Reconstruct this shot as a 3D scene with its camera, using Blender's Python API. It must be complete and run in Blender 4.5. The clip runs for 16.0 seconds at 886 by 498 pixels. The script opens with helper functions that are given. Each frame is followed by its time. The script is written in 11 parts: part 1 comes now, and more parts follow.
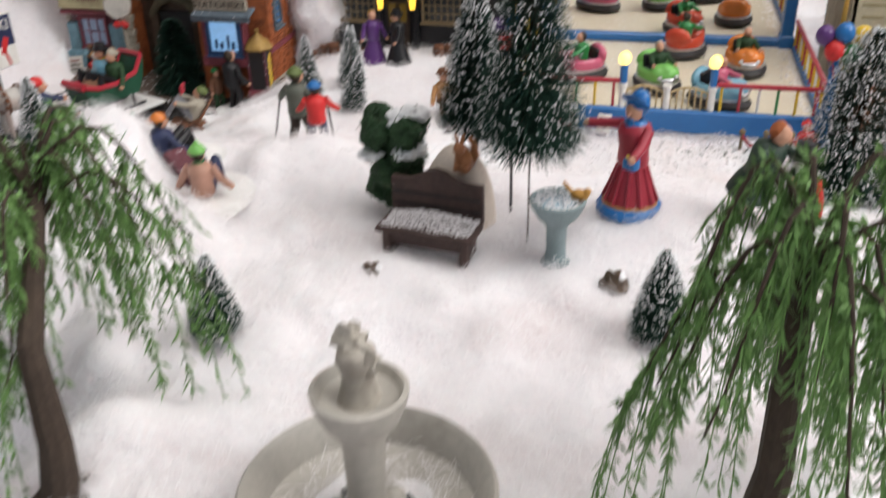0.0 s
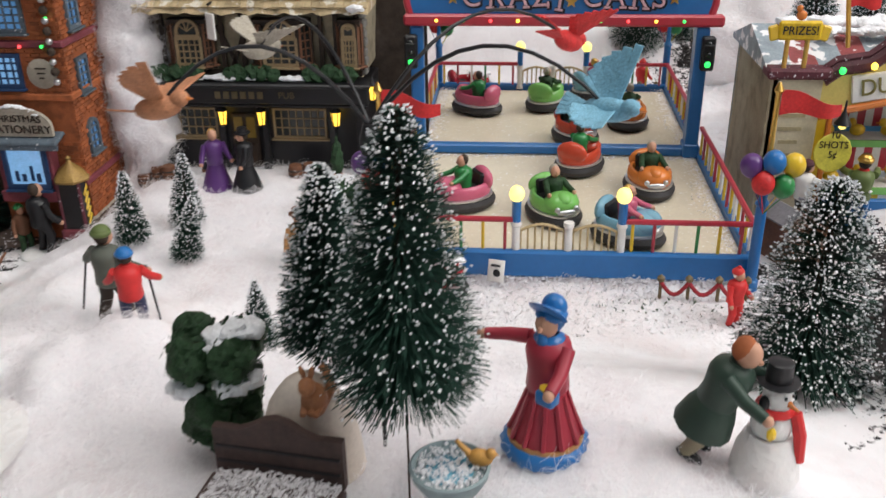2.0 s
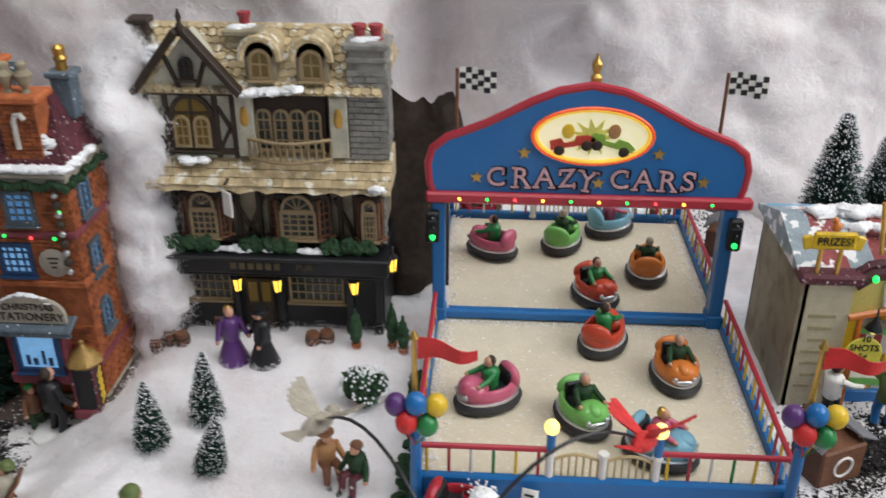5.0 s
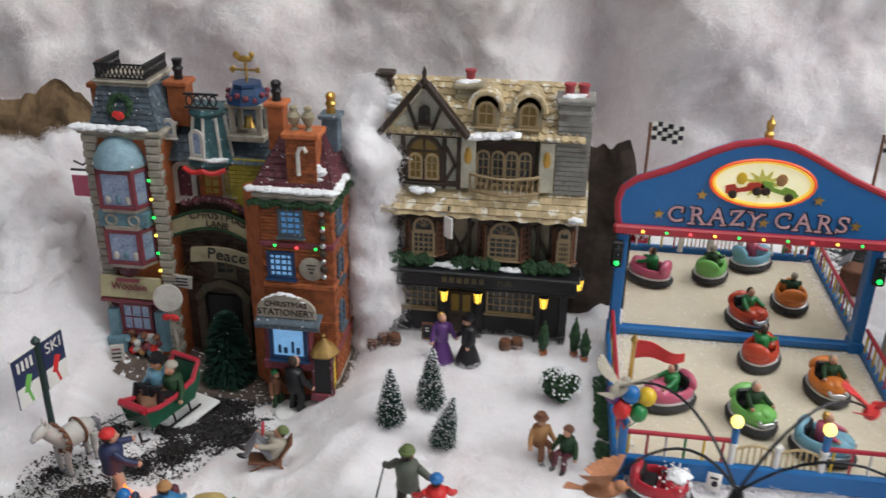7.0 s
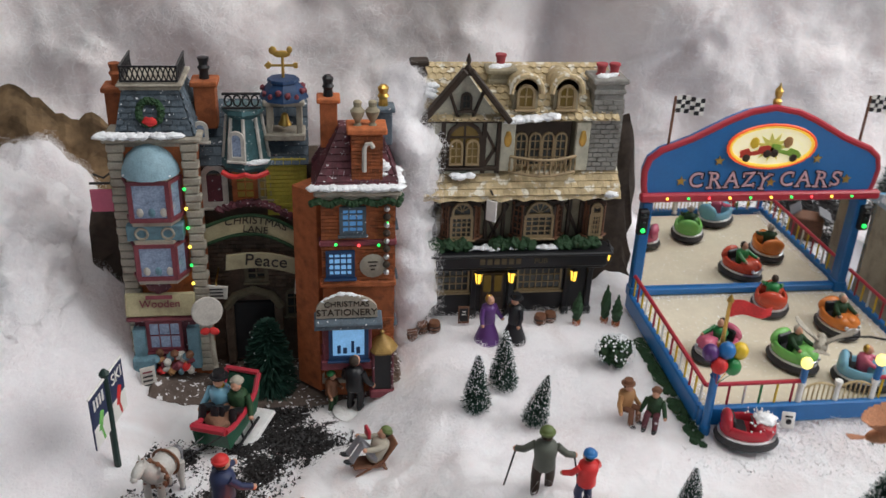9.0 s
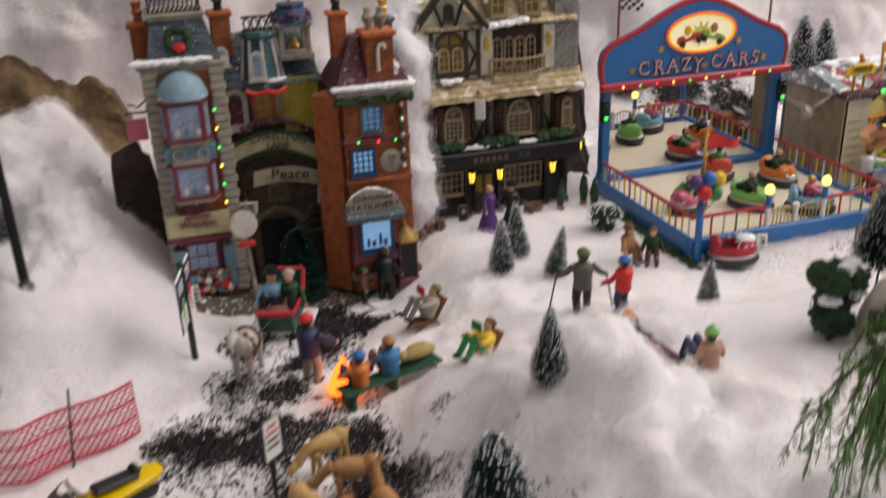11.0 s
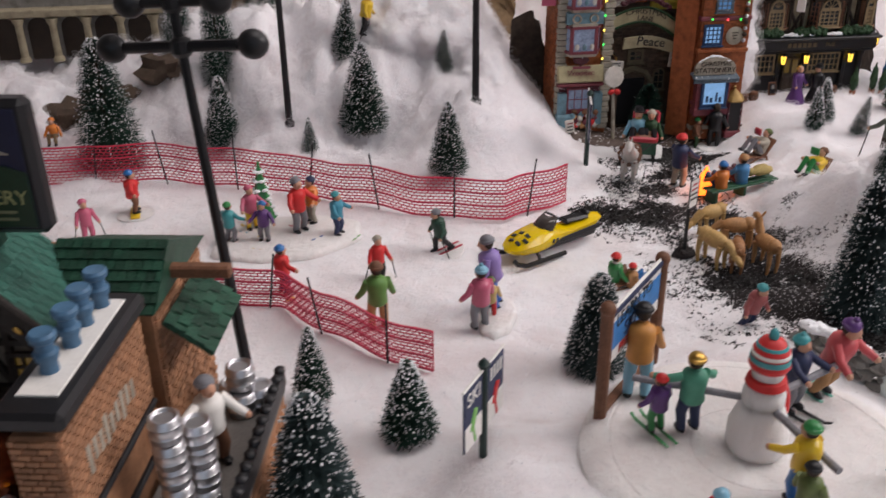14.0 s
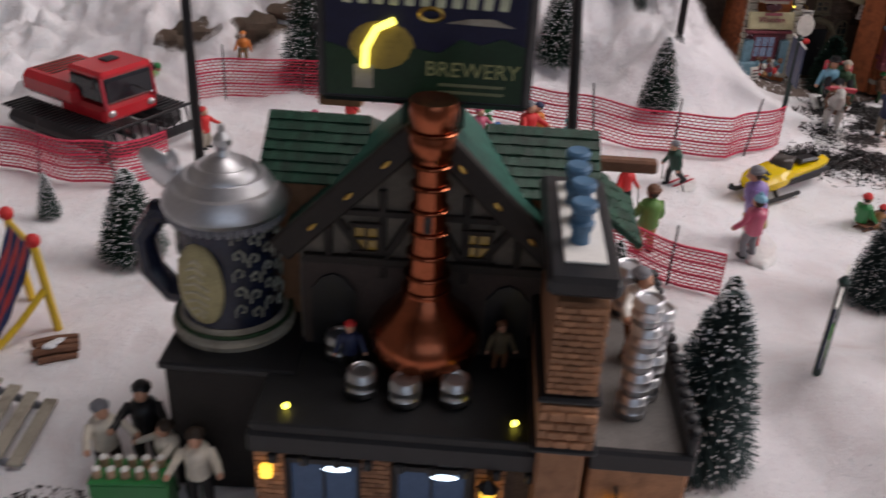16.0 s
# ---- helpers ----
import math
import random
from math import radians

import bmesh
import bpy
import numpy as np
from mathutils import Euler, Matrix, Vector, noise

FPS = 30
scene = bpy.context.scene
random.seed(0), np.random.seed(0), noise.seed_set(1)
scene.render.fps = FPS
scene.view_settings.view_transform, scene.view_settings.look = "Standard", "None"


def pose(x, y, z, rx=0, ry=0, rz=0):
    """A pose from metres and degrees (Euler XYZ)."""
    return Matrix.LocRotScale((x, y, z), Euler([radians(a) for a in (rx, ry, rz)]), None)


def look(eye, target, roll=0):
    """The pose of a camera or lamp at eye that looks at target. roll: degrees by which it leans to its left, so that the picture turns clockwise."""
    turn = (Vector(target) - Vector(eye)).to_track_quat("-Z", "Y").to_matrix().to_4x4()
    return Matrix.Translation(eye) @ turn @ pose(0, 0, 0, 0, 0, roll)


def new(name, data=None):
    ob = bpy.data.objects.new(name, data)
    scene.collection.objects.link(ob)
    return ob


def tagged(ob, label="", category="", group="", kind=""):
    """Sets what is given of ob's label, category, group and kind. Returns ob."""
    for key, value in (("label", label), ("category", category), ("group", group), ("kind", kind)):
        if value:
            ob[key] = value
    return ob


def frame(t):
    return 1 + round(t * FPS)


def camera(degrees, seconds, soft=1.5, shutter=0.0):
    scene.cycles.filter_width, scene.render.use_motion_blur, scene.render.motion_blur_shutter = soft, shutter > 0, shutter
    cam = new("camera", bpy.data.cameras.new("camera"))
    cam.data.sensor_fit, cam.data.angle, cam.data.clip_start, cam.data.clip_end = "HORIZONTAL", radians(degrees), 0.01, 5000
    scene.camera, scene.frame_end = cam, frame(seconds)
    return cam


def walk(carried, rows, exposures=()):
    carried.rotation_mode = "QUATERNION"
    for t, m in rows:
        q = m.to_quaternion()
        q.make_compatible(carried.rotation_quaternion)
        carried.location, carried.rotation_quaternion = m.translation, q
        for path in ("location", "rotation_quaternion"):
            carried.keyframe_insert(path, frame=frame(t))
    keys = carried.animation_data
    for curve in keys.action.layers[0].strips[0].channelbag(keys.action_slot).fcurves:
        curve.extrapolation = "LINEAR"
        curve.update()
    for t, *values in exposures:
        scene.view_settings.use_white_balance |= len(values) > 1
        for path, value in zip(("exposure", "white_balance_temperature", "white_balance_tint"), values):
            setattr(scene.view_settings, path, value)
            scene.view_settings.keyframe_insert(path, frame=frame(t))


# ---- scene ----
cam = camera(51.6, 16.0, soft=1.5, shutter=0.5)
PATH = [
    (0, (0.069, 0.049, 0.331), (-0.329, 1.752, -0.639), -1.5),
    (0.5, (0.067, 0.086, 0.35), (-0.236, 1.845, -0.553), -1.7),
    (1, (0.053, 0.126, 0.351), (-0.181, 1.9, -0.541), -1.3),
    (1.5, (0.053, 0.155, 0.34), (-0.145, 1.942, -0.537), -1.1),
    (2, (0.056, 0.178, 0.335), (-0.102, 1.973, -0.533), -0.8),
    (2.5, (0.077, 0.219, 0.36), (-0.106, 1.99, -0.551), -2.0),
    (3, (0.091, 0.257, 0.385), (-0.086, 2.027, -0.529), -2.4),
    (3.2, (0.095, 0.265, 0.389), (-0.076, 2.043, -0.512), -2.3),
    (5.3, (0.002, 0.233, 0.467), (-0.104, 2.003, -0.458), 0.3),
    (5.5, (-0.011, 0.219, 0.479), (-0.135, 1.993, -0.435), 0.5),
    (6, (-0.024, 0.166, 0.497), (-0.21, 1.956, -0.377), 0.7),
    (6.5, (-0.034, 0.128, 0.499), (-0.263, 1.919, -0.36), 0.9),
    (7, (-0.067, 0.133, 0.49), (-0.296, 1.926, -0.367), 1.0),
    (7.5, (-0.116, 0.149, 0.495), (-0.275, 1.938, -0.386), 1.3),
    (8, (-0.171, 0.155, 0.495), (-0.207, 1.947, -0.393), 2.0),
    (8.5, (-0.215, 0.145, 0.494), (-0.124, 1.935, -0.395), 2.2),
    (8.7, (-0.238, 0.139, 0.497), (-0.078, 1.918, -0.404), 2.4),
    (10.8, (-0.391, 0.047, 0.441), (0.155, 1.783, -0.387), -1.3),
    (11, (-0.404, 0.029, 0.413), (0.134, 1.786, -0.377), -2.1),
    (11.5, (-0.449, -0.023, 0.388), (0.036, 1.748, -0.405), -2.8),
    (12, (-0.488, -0.081, 0.402), (-0.089, 1.687, -0.443), -2.7),
    (12.5, (-0.526, -0.129, 0.426), (-0.213, 1.64, -0.455), -2.0),
    (13, (-0.565, -0.156, 0.434), (-0.321, 1.62, -0.453), -1.2),
    (13.5, (-0.601, -0.18, 0.433), (-0.402, 1.6, -0.457), -1.0),
    (14, (-0.642, -0.192, 0.424), (-0.443, 1.582, -0.478), -0.7),
    (14.5, (-0.682, -0.195, 0.41), (-0.471, 1.574, -0.5), -0.5),
    (15, (-0.738, -0.183, 0.4), (-0.474, 1.562, -0.541), 1.5),
    (15.5, (-0.786, -0.178, 0.399), (-0.517, 1.547, -0.575), 2.7),
    (16, (-0.834, -0.188, 0.396), (-0.627, 1.546, -0.58), 3.0),
]
EXPOSURES = [(0, 0.2, 6450, 5), (1.5, 0.17, 6450, 5), (3, -0.04, 6150, 2), (8.5, -0.02, 6150, 2), (11, -0.06, 6750, 9), (12.5, 0.02, 6750, 10), (14, 0.04, 6500, 12), (16, -0.02, 6500, 13)]
walk(cam, [(t, look(eye, target, roll)) for t, eye, target, roll in PATH], EXPOSURES)
# ---- room light: east window daylight, with added south and overhead lamps ----
world = bpy.data.worlds.new("world")
scene.world = world
world.use_nodes = True
wn = world.node_tree
sky = wn.nodes.new("ShaderNodeTexSky")
sky.sky_type, sky.sun_disc = 'NISHITA', False
sky.sun_elevation, sky.sun_rotation = radians(25), radians(100)
wn.links.new(sky.outputs[0], wn.nodes["Background"].inputs[0])
wn.nodes["Background"].inputs[1].default_value = 0.1


def window_or_fill_light(name, m, w, h, watts, color):
    li = bpy.data.lights.new(name, 'AREA')
    li.shape, li.size, li.size_y, li.energy, li.color = 'RECTANGLE', w, h, watts, color
    ob = new(name, li)
    ob.matrix_world = m
    return ob


window_or_fill_light("window_daylight_east", look((1.44, 0.25, 1.45), (-0.25, 0.5, 0.1)), 1.7, 1.1, 31, (1.0, 0.935, 0.935))
# weak south fill and overhead lamp are added, no such sources are known
window_or_fill_light("added_south_fill", look((-0.5, -2.0, 1.25), (-0.3, 0.6, 0.1)), 2.0, 1.0, 3, (0.95, 0.96, 1.0))
window_or_fill_light("added_overhead_light", look((0.0, 0.35, 2.2), (0.0, 0.3501, 0.0)), 1.3, 0.8, 18.5, (1.0, 0.915, 0.88))

# ---- materials ----
def mat(name, col, rough=0.5, metal=0.0, vary=0.25, scale=120.0, bump_=0.15, spec=0.4, emit=None, power=0.0, speck=None, dirt=0.0, random_=0.0, sheen=0.0, island=0.0):
    """Painted or natural surface: base colour with two scales of variation, fine relief, optional specks and grime."""
    m = bpy.data.materials.new(name)
    m.use_nodes = True
    nt, N, L = m.node_tree, m.node_tree.nodes, m.node_tree.links
    p = N["Principled BSDF"]
    p.inputs["Roughness"].default_value = rough
    p.inputs["Metallic"].default_value = metal
    p.inputs["Specular IOR Level"].default_value = spec
    if sheen:
        p.inputs["Sheen Weight"].default_value = sheen
    co = N.new("ShaderNodeTexCoord")
    n1 = N.new("ShaderNodeTexNoise"); n1.inputs["Scale"].default_value = scale; n1.inputs["Detail"].default_value = 4
    n2 = N.new("ShaderNodeTexNoise"); n2.inputs["Scale"].default_value = scale * 6; n2.inputs["Detail"].default_value = 3
    L.new(co.outputs["Object"], n1.inputs["Vector"]); L.new(co.outputs["Object"], n2.inputs["Vector"])
    add = N.new("ShaderNodeMath"); add.operation = 'ADD'
    L.new(n1.outputs[0], add.inputs[0]); L.new(n2.outputs[0], add.inputs[1])
    mr = N.new("ShaderNodeMapRange")
    mr.inputs[1].default_value, mr.inputs[2].default_value = 0.6, 1.4
    mr.inputs[3].default_value, mr.inputs[4].default_value = 1 - vary, 1 + vary
    L.new(add.outputs[0], mr.inputs[0])
    mul = N.new("ShaderNodeVectorMath"); mul.operation = 'SCALE'
    mul.inputs[0].default_value = col[:3]
    L.new(mr.outputs[0], mul.inputs["Scale"])
    out = mul.outputs[0]
    if random_:
        oi = N.new("ShaderNodeObjectInfo")
        m2 = N.new("ShaderNodeMapRange"); m2.inputs[3].default_value, m2.inputs[4].default_value = 1 - random_, 1 + random_
        L.new(oi.outputs["Random"], m2.inputs[0])
        s2 = N.new("ShaderNodeVectorMath"); s2.operation = 'SCALE'
        L.new(out, s2.inputs[0]); L.new(m2.outputs[0], s2.inputs["Scale"]); out = s2.outputs[0]
    if island:
        gi = N.new("ShaderNodeNewGeometry")
        m3 = N.new("ShaderNodeMapRange"); m3.inputs[3].default_value, m3.inputs[4].default_value = 1 - island, 1 + island
        L.new(gi.outputs["Random Per Island"], m3.inputs[0])
        s3 = N.new("ShaderNodeVectorMath"); s3.operation = 'SCALE'
        L.new(out, s3.inputs[0]); L.new(m3.outputs[0], s3.inputs["Scale"]); out = s3.outputs[0]
    if dirt:
        n3 = N.new("ShaderNodeTexNoise"); n3.inputs["Scale"].default_value = scale * 0.6; n3.inputs["Detail"].default_value = 6
        L.new(co.outputs["Object"], n3.inputs["Vector"])
        r3 = N.new("ShaderNodeMapRange"); r3.inputs[1].default_value, r3.inputs[2].default_value = 0.5, 0.72
        L.new(n3.outputs[0], r3.inputs[0])
        mx = N.new("ShaderNodeMix"); mx.data_type = 'RGBA'
        mx.inputs["B"].default_value = (col[0] * 0.25 + 0.01, col[1] * 0.22 + 0.008, col[2] * 0.2 + 0.006, 1)
        sc = N.new("ShaderNodeMath"); sc.operation = 'MULTIPLY'; sc.inputs[1].default_value = dirt
        L.new(r3.outputs[0], sc.inputs[0]); L.new(sc.outputs[0], mx.inputs["Factor"]); L.new(out, mx.inputs["A"]); out = mx.outputs["Result"]
    if speck:
        v = N.new("ShaderNodeTexNoise"); v.inputs["Scale"].default_value = speck[1]; v.inputs["Detail"].default_value = 2
        L.new(co.outputs["Object"], v.inputs["Vector"])
        r4 = N.new("ShaderNodeMapRange"); r4.inputs[1].default_value, r4.inputs[2].default_value = speck[2], speck[2] + 0.05
        L.new(v.outputs[0], r4.inputs[0])
        mx = N.new("ShaderNodeMix"); mx.data_type = 'RGBA'; mx.inputs["B"].default_value = (*speck[0], 1)
        L.new(r4.outputs[0], mx.inputs["Factor"]); L.new(out, mx.inputs["A"]); out = mx.outputs["Result"]
    L.new(out, p.inputs["Base Color"])
    if bump_:
        b = N.new("ShaderNodeBump"); b.inputs["Strength"].default_value = bump_; b.inputs["Distance"].default_value = 0.0006
        L.new(add.outputs[0], b.inputs["Height"]); L.new(b.outputs[0], p.inputs["Normal"])
    if emit:
        p.inputs["Emission Color"].default_value = (*emit, 1)
        p.inputs["Emission Strength"].default_value = power
    return m


def glossy(name, col, rough=0.15, metal=0.0):
    return mat(name, col, rough, metal, 0.08, 60, 0.03, 0.5)


def snow_mat(name, col, big, grit_=False):
    """Cotton snow: fluffy relief at three scales, soft sheen, a few glitter flakes."""
    m = bpy.data.materials.new(name)
    m.use_nodes = True
    N, L = m.node_tree.nodes, m.node_tree.links
    p = N["Principled BSDF"]
    p.inputs["Roughness"].default_value = 0.95
    p.inputs["Specular IOR Level"].default_value = 0.15
    p.inputs["Sheen Weight"].default_value = 0.25
    p.inputs["Subsurface Weight"].default_value = 0.7
    p.inputs["Subsurface Radius"].default_value = (0.012, 0.011, 0.011)
    p.inputs["Subsurface Scale"].default_value = 1.0
    co = N.new("ShaderNodeTexCoord")
    h = None
    for sc, w, d in ((big, 1.0, 5), (big * 6, 0.35, 5), (900, 0.1, 3), (2600, 0.05, 2)):
        n = N.new("ShaderNodeTexNoise"); n.inputs["Scale"].default_value = sc; n.inputs["Detail"].default_value = d; n.inputs["Distortion"].default_value = 0.6
        L.new(co.outputs["Object"], n.inputs["Vector"])
        k = N.new("ShaderNodeMath"); k.operation = 'MULTIPLY'; k.inputs[1].default_value = w
        L.new(n.outputs[0], k.inputs[0])
        if h is None:
            h, first = k.outputs[0], n.outputs[0]
        else:
            a = N.new("ShaderNodeMath"); a.operation = 'ADD'; L.new(h, a.inputs[0]); L.new(k.outputs[0], a.inputs[1]); h = a.outputs[0]
    b = N.new("ShaderNodeBump"); b.inputs["Strength"].default_value = 0.5; b.inputs["Distance"].default_value = 0.007
    L.new(h, b.inputs["Height"]); L.new(b.outputs[0], p.inputs["Normal"])
    r = N.new("ShaderNodeMapRange"); r.inputs[1].default_value, r.inputs[2].default_value, r.inputs[3].default_value, r.inputs[4].default_value = 0.3, 0.7, 0.95, 1.02
    L.new(first, r.inputs[0])
    s = N.new("ShaderNodeVectorMath"); s.operation = 'SCALE'; s.inputs[0].default_value = col
    L.new(r.outputs[0], s.inputs["Scale"])
    out = s.outputs[0]
    thin = N.new("ShaderNodeTexNoise"); thin.inputs["Scale"].default_value = 14; thin.inputs["Detail"].default_value = 5; thin.inputs["Distortion"].default_value = 1.2
    L.new(co.outputs["Object"], thin.inputs["Vector"])
    tr = N.new("ShaderNodeMapRange"); tr.inputs[1].default_value, tr.inputs[2].default_value, tr.inputs[4].default_value = 0.48, 0.75, 0.5
    L.new(thin.outputs[0], tr.inputs[0])
    tm = N.new("ShaderNodeMix"); tm.data_type = 'RGBA'; tm.inputs["B"].default_value = (0.66, 0.56, 0.55, 1)
    L.new(tr.outputs[0], tm.inputs["Factor"]); L.new(out, tm.inputs["A"]); out = tm.outputs["Result"]
    if grit_:
        at_ = N.new("ShaderNodeAttribute"); at_.attribute_name = "grit"
        n = N.new("ShaderNodeTexNoise"); n.inputs["Scale"].default_value = 520; n.inputs["Detail"].default_value = 3
        L.new(co.outputs["Object"], n.inputs["Vector"])
        a = N.new("ShaderNodeMath"); a.operation = 'ADD'; L.new(at_.outputs["Fac"], a.inputs[0]); L.new(n.outputs[0], a.inputs[1])
        q = N.new("ShaderNodeMapRange"); q.inputs[1].default_value, q.inputs[2].default_value = 0.79, 0.88; L.new(a.outputs[0], q.inputs[0])
        mx = N.new("ShaderNodeMix"); mx.data_type = 'RGBA'; mx.inputs["B"].default_value = (0.022, 0.019, 0.019, 1)
        L.new(q.outputs[0], mx.inputs["Factor"]); L.new(out, mx.inputs["A"]); out = mx.outputs["Result"]
        inv = N.new("ShaderNodeMapRange"); inv.inputs[3].default_value, inv.inputs[4].default_value = 0.7, 0.0
        L.new(q.outputs[0], inv.inputs[0]); L.new(inv.outputs[0], p.inputs["Subsurface Weight"])
        sh = N.new("ShaderNodeMapRange"); sh.inputs[3].default_value, sh.inputs[4].default_value = 0.25, 0.0
        L.new(q.outputs[0], sh.inputs[0]); L.new(sh.outputs[0], p.inputs["Sheen Weight"])
    L.new(out, p.inputs["Base Color"])
    return m


SNOW = snow_mat("cotton_snow", (0.9, 0.88, 0.9), 60)
SNOWFIELD = snow_mat("cotton_snow_with_grit", (0.9, 0.88, 0.9), 60, True)
WADDING = snow_mat("cotton_wadding", (0.92, 0.865, 0.86), 30)
PACKED = snow_mat("snow_paint", (0.85, 0.82, 0.80), 160)


def thin_mat(name, col, share_=0.5):
    """Thin white fibre or flake: half of the light passes through it."""
    m = bpy.data.materials.new(name)
    m.use_nodes = True
    N, L = m.node_tree.nodes, m.node_tree.links
    p = N["Principled BSDF"]
    p.inputs["Base Color"].default_value = (*col, 1)
    p.inputs["Roughness"].default_value = 0.95
    p.inputs["Specular IOR Level"].default_value = 0.1
    tr = N.new("ShaderNodeBsdfTranslucent"); tr.inputs["Color"].default_value = (*col, 1)
    mx = N.new("ShaderNodeMixShader"); mx.inputs[0].default_value = share_
    L.new(p.outputs[0], mx.inputs[1]); L.new(tr.outputs[0], mx.inputs[2]); L.new(mx.outputs[0], N["Material Output"].inputs["Surface"])
    return m


FIBRE = thin_mat("cotton_fibre", (0.96, 0.945, 0.955))
CRUMB = thin_mat("snow_crumb", (0.96, 0.95, 0.96), 0.6)
FLOCK = mat("snow_flock", (0.85, 0.86, 0.88), 0.9, bump_=0.4)
BLUE = glossy("blue_paint", (0.02, 0.15, 0.42), 0.3)
RED = glossy("red_paint", (0.42, 0.03, 0.05), 0.3)
YEL = glossy("yellow_paint", (0.75, 0.5, 0.03), 0.3)
GREEN = glossy("green_paint", (0.03, 0.22, 0.06), 0.3)
CREAM = mat("cream_floor", (0.68, 0.61, 0.47), 0.35, vary=0.08, scale=60, bump_=0.05, speck=((0.9, 0.9, 0.9), 500, 0.66))
PINK = glossy("pink_paint", (0.55, 0.12, 0.2), 0.25)
ORANGE = glossy("orange_paint", (0.65, 0.2, 0.04), 0.25)
LIME = glossy("lime_paint", (0.2, 0.5, 0.12), 0.25)
SKYB = glossy("sky_blue_paint", (0.2, 0.42, 0.55), 0.25)
PURPLE = glossy("purple_paint", (0.1, 0.035, 0.17), 0.35)
SHOPRED = mat("dull_red_trim", (0.2, 0.045, 0.06), 0.55, vary=0.3, scale=150, bump_=0.2, dirt=0.4)
SHOPTEAL = mat("dark_teal_tiles", (0.045, 0.11, 0.12), 0.5, vary=0.4, scale=200, bump_=0.4, dirt=0.5, speck=((0.75, 0.75, 0.77), 420, 0.66))
SHOPNAVY = mat("dark_navy_trim", (0.015, 0.045, 0.12), 0.5, vary=0.3, scale=150, bump_=0.2, dirt=0.3)
SHOPBLUE = mat("pale_blue_trim", (0.15, 0.27, 0.33), 0.55, vary=0.3, scale=150, bump_=0.2, dirt=0.5)
SHOPWHITE = mat("aged_white_trim", (0.55, 0.52, 0.47), 0.6, vary=0.2, scale=150, bump_=0.2, dirt=0.45)
TEAL = glossy("teal_paint", (0.05, 0.3, 0.32), 0.35)
WHITE = mat("white_paint", (0.8, 0.78, 0.74), 0.45, vary=0.08)
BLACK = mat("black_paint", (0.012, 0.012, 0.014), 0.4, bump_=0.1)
RUBBER = mat("dark_rubber", (0.035, 0.033, 0.035), 0.6)
GREY = mat("grey_paint", (0.2, 0.2, 0.22), 0.5)
SILVER = mat("silver_metal", (0.62, 0.62, 0.64), 0.4, 1.0, vary=0.1, bump_=0.08)
GOLD = mat("gold_metal", (0.6, 0.38, 0.1), 0.35, 1.0, vary=0.15)
COPPER = mat("copper_metal", (0.3, 0.088, 0.042), 0.26, 1.0, vary=0.25, scale=90, bump_=0.1)
BRICK = mat("brick_red", (0.34, 0.1, 0.034), 0.75, vary=0.3, scale=200, bump_=0.5, dirt=0.55, random_=0.2, island=0.3)
BRICK_TAN = mat("brick_tan", (0.34, 0.17, 0.09), 0.75, vary=0.25, scale=200, bump_=0.4, dirt=0.4, random_=0.25, island=0.3)
STONE = mat("grey_stone", (0.27, 0.26, 0.24), 0.85, vary=0.25, bump_=0.5, dirt=0.6)
STONE_L = mat("pale_stone", (0.38, 0.345, 0.28), 0.85, vary=0.2, bump_=0.4, dirt=0.55)
FOUNT = mat("fountain_stone", (0.42, 0.4, 0.36), 0.45, vary=0.15, scale=60, bump_=0.25, dirt=0.3)
TIMBER = mat("dark_timber", (0.035, 0.022, 0.014), 0.6, vary=0.35, bump_=0.4)
WOOD = mat("brown_wood", (0.17, 0.075, 0.04), 0.6, vary=0.35, bump_=0.4)
GILT = mat("gilt_frame", (0.3, 0.22, 0.12), 0.6, vary=0.25, bump_=0.2, dirt=0.3)
WOODRED = mat("bench_wood", (0.06, 0.035, 0.03), 0.6, vary=0.4, scale=80, bump_=0.5)
PLASTER = mat("aged_plaster", (0.33, 0.285, 0.195), 0.85, vary=0.2, bump_=0.3, dirt=0.55)
THATCH = mat("snowy_cream_roof", (0.52, 0.41, 0.24), 0.85, vary=0.25, scale=200, bump_=0.9, dirt=0.35, speck=((0.76, 0.71, 0.6), 150, 0.57), island=0.22)
DARKSTONE = mat("dark_brown_stone", (0.10, 0.07, 0.05), 0.85, vary=0.35, scale=150, bump_=0.6, dirt=0.5, island=0.3)
SLATE = mat("blue_slate", (0.085, 0.11, 0.135), 0.7, vary=0.35, bump_=0.4, random_=0.3, dirt=0.4, speck=((0.75, 0.75, 0.77), 420, 0.66), island=0.3)
SHINGLE = mat("green_shingle", (0.014, 0.06, 0.036), 0.4, vary=0.45, bump_=0.5, random_=0.25, dirt=0.3, island=0.35)
ROOFG = mat("green_copper_roof", (0.03, 0.12, 0.09), 0.5, vary=0.2, bump_=0.25, island=0.2)
MAROON = mat("maroon_shingle", (0.1, 0.025, 0.035), 0.6, vary=0.35, bump_=0.4, random_=0.25, speck=((0.75, 0.73, 0.75), 420, 0.66), island=0.3)
FOLI = mat("dark_green_needles", (0.012, 0.045, 0.03), 0.7, vary=0.5, scale=200, bump_=0)
FOLI_B = mat("frosted_needles", (0.035, 0.06, 0.06), 0.75, vary=0.4, scale=200, bump_=0)
HEDGE = mat("hedge_green", (0.02, 0.055, 0.02), 0.7, vary=0.6, scale=250, bump_=0.9)
WILLOW = mat("willow_green", (0.13, 0.25, 0.07), 0.55, vary=0.5, scale=150, bump_=0.2)
BARK = mat("bark", (0.05, 0.035, 0.025), 0.85, vary=0.4, bump_=0.6)
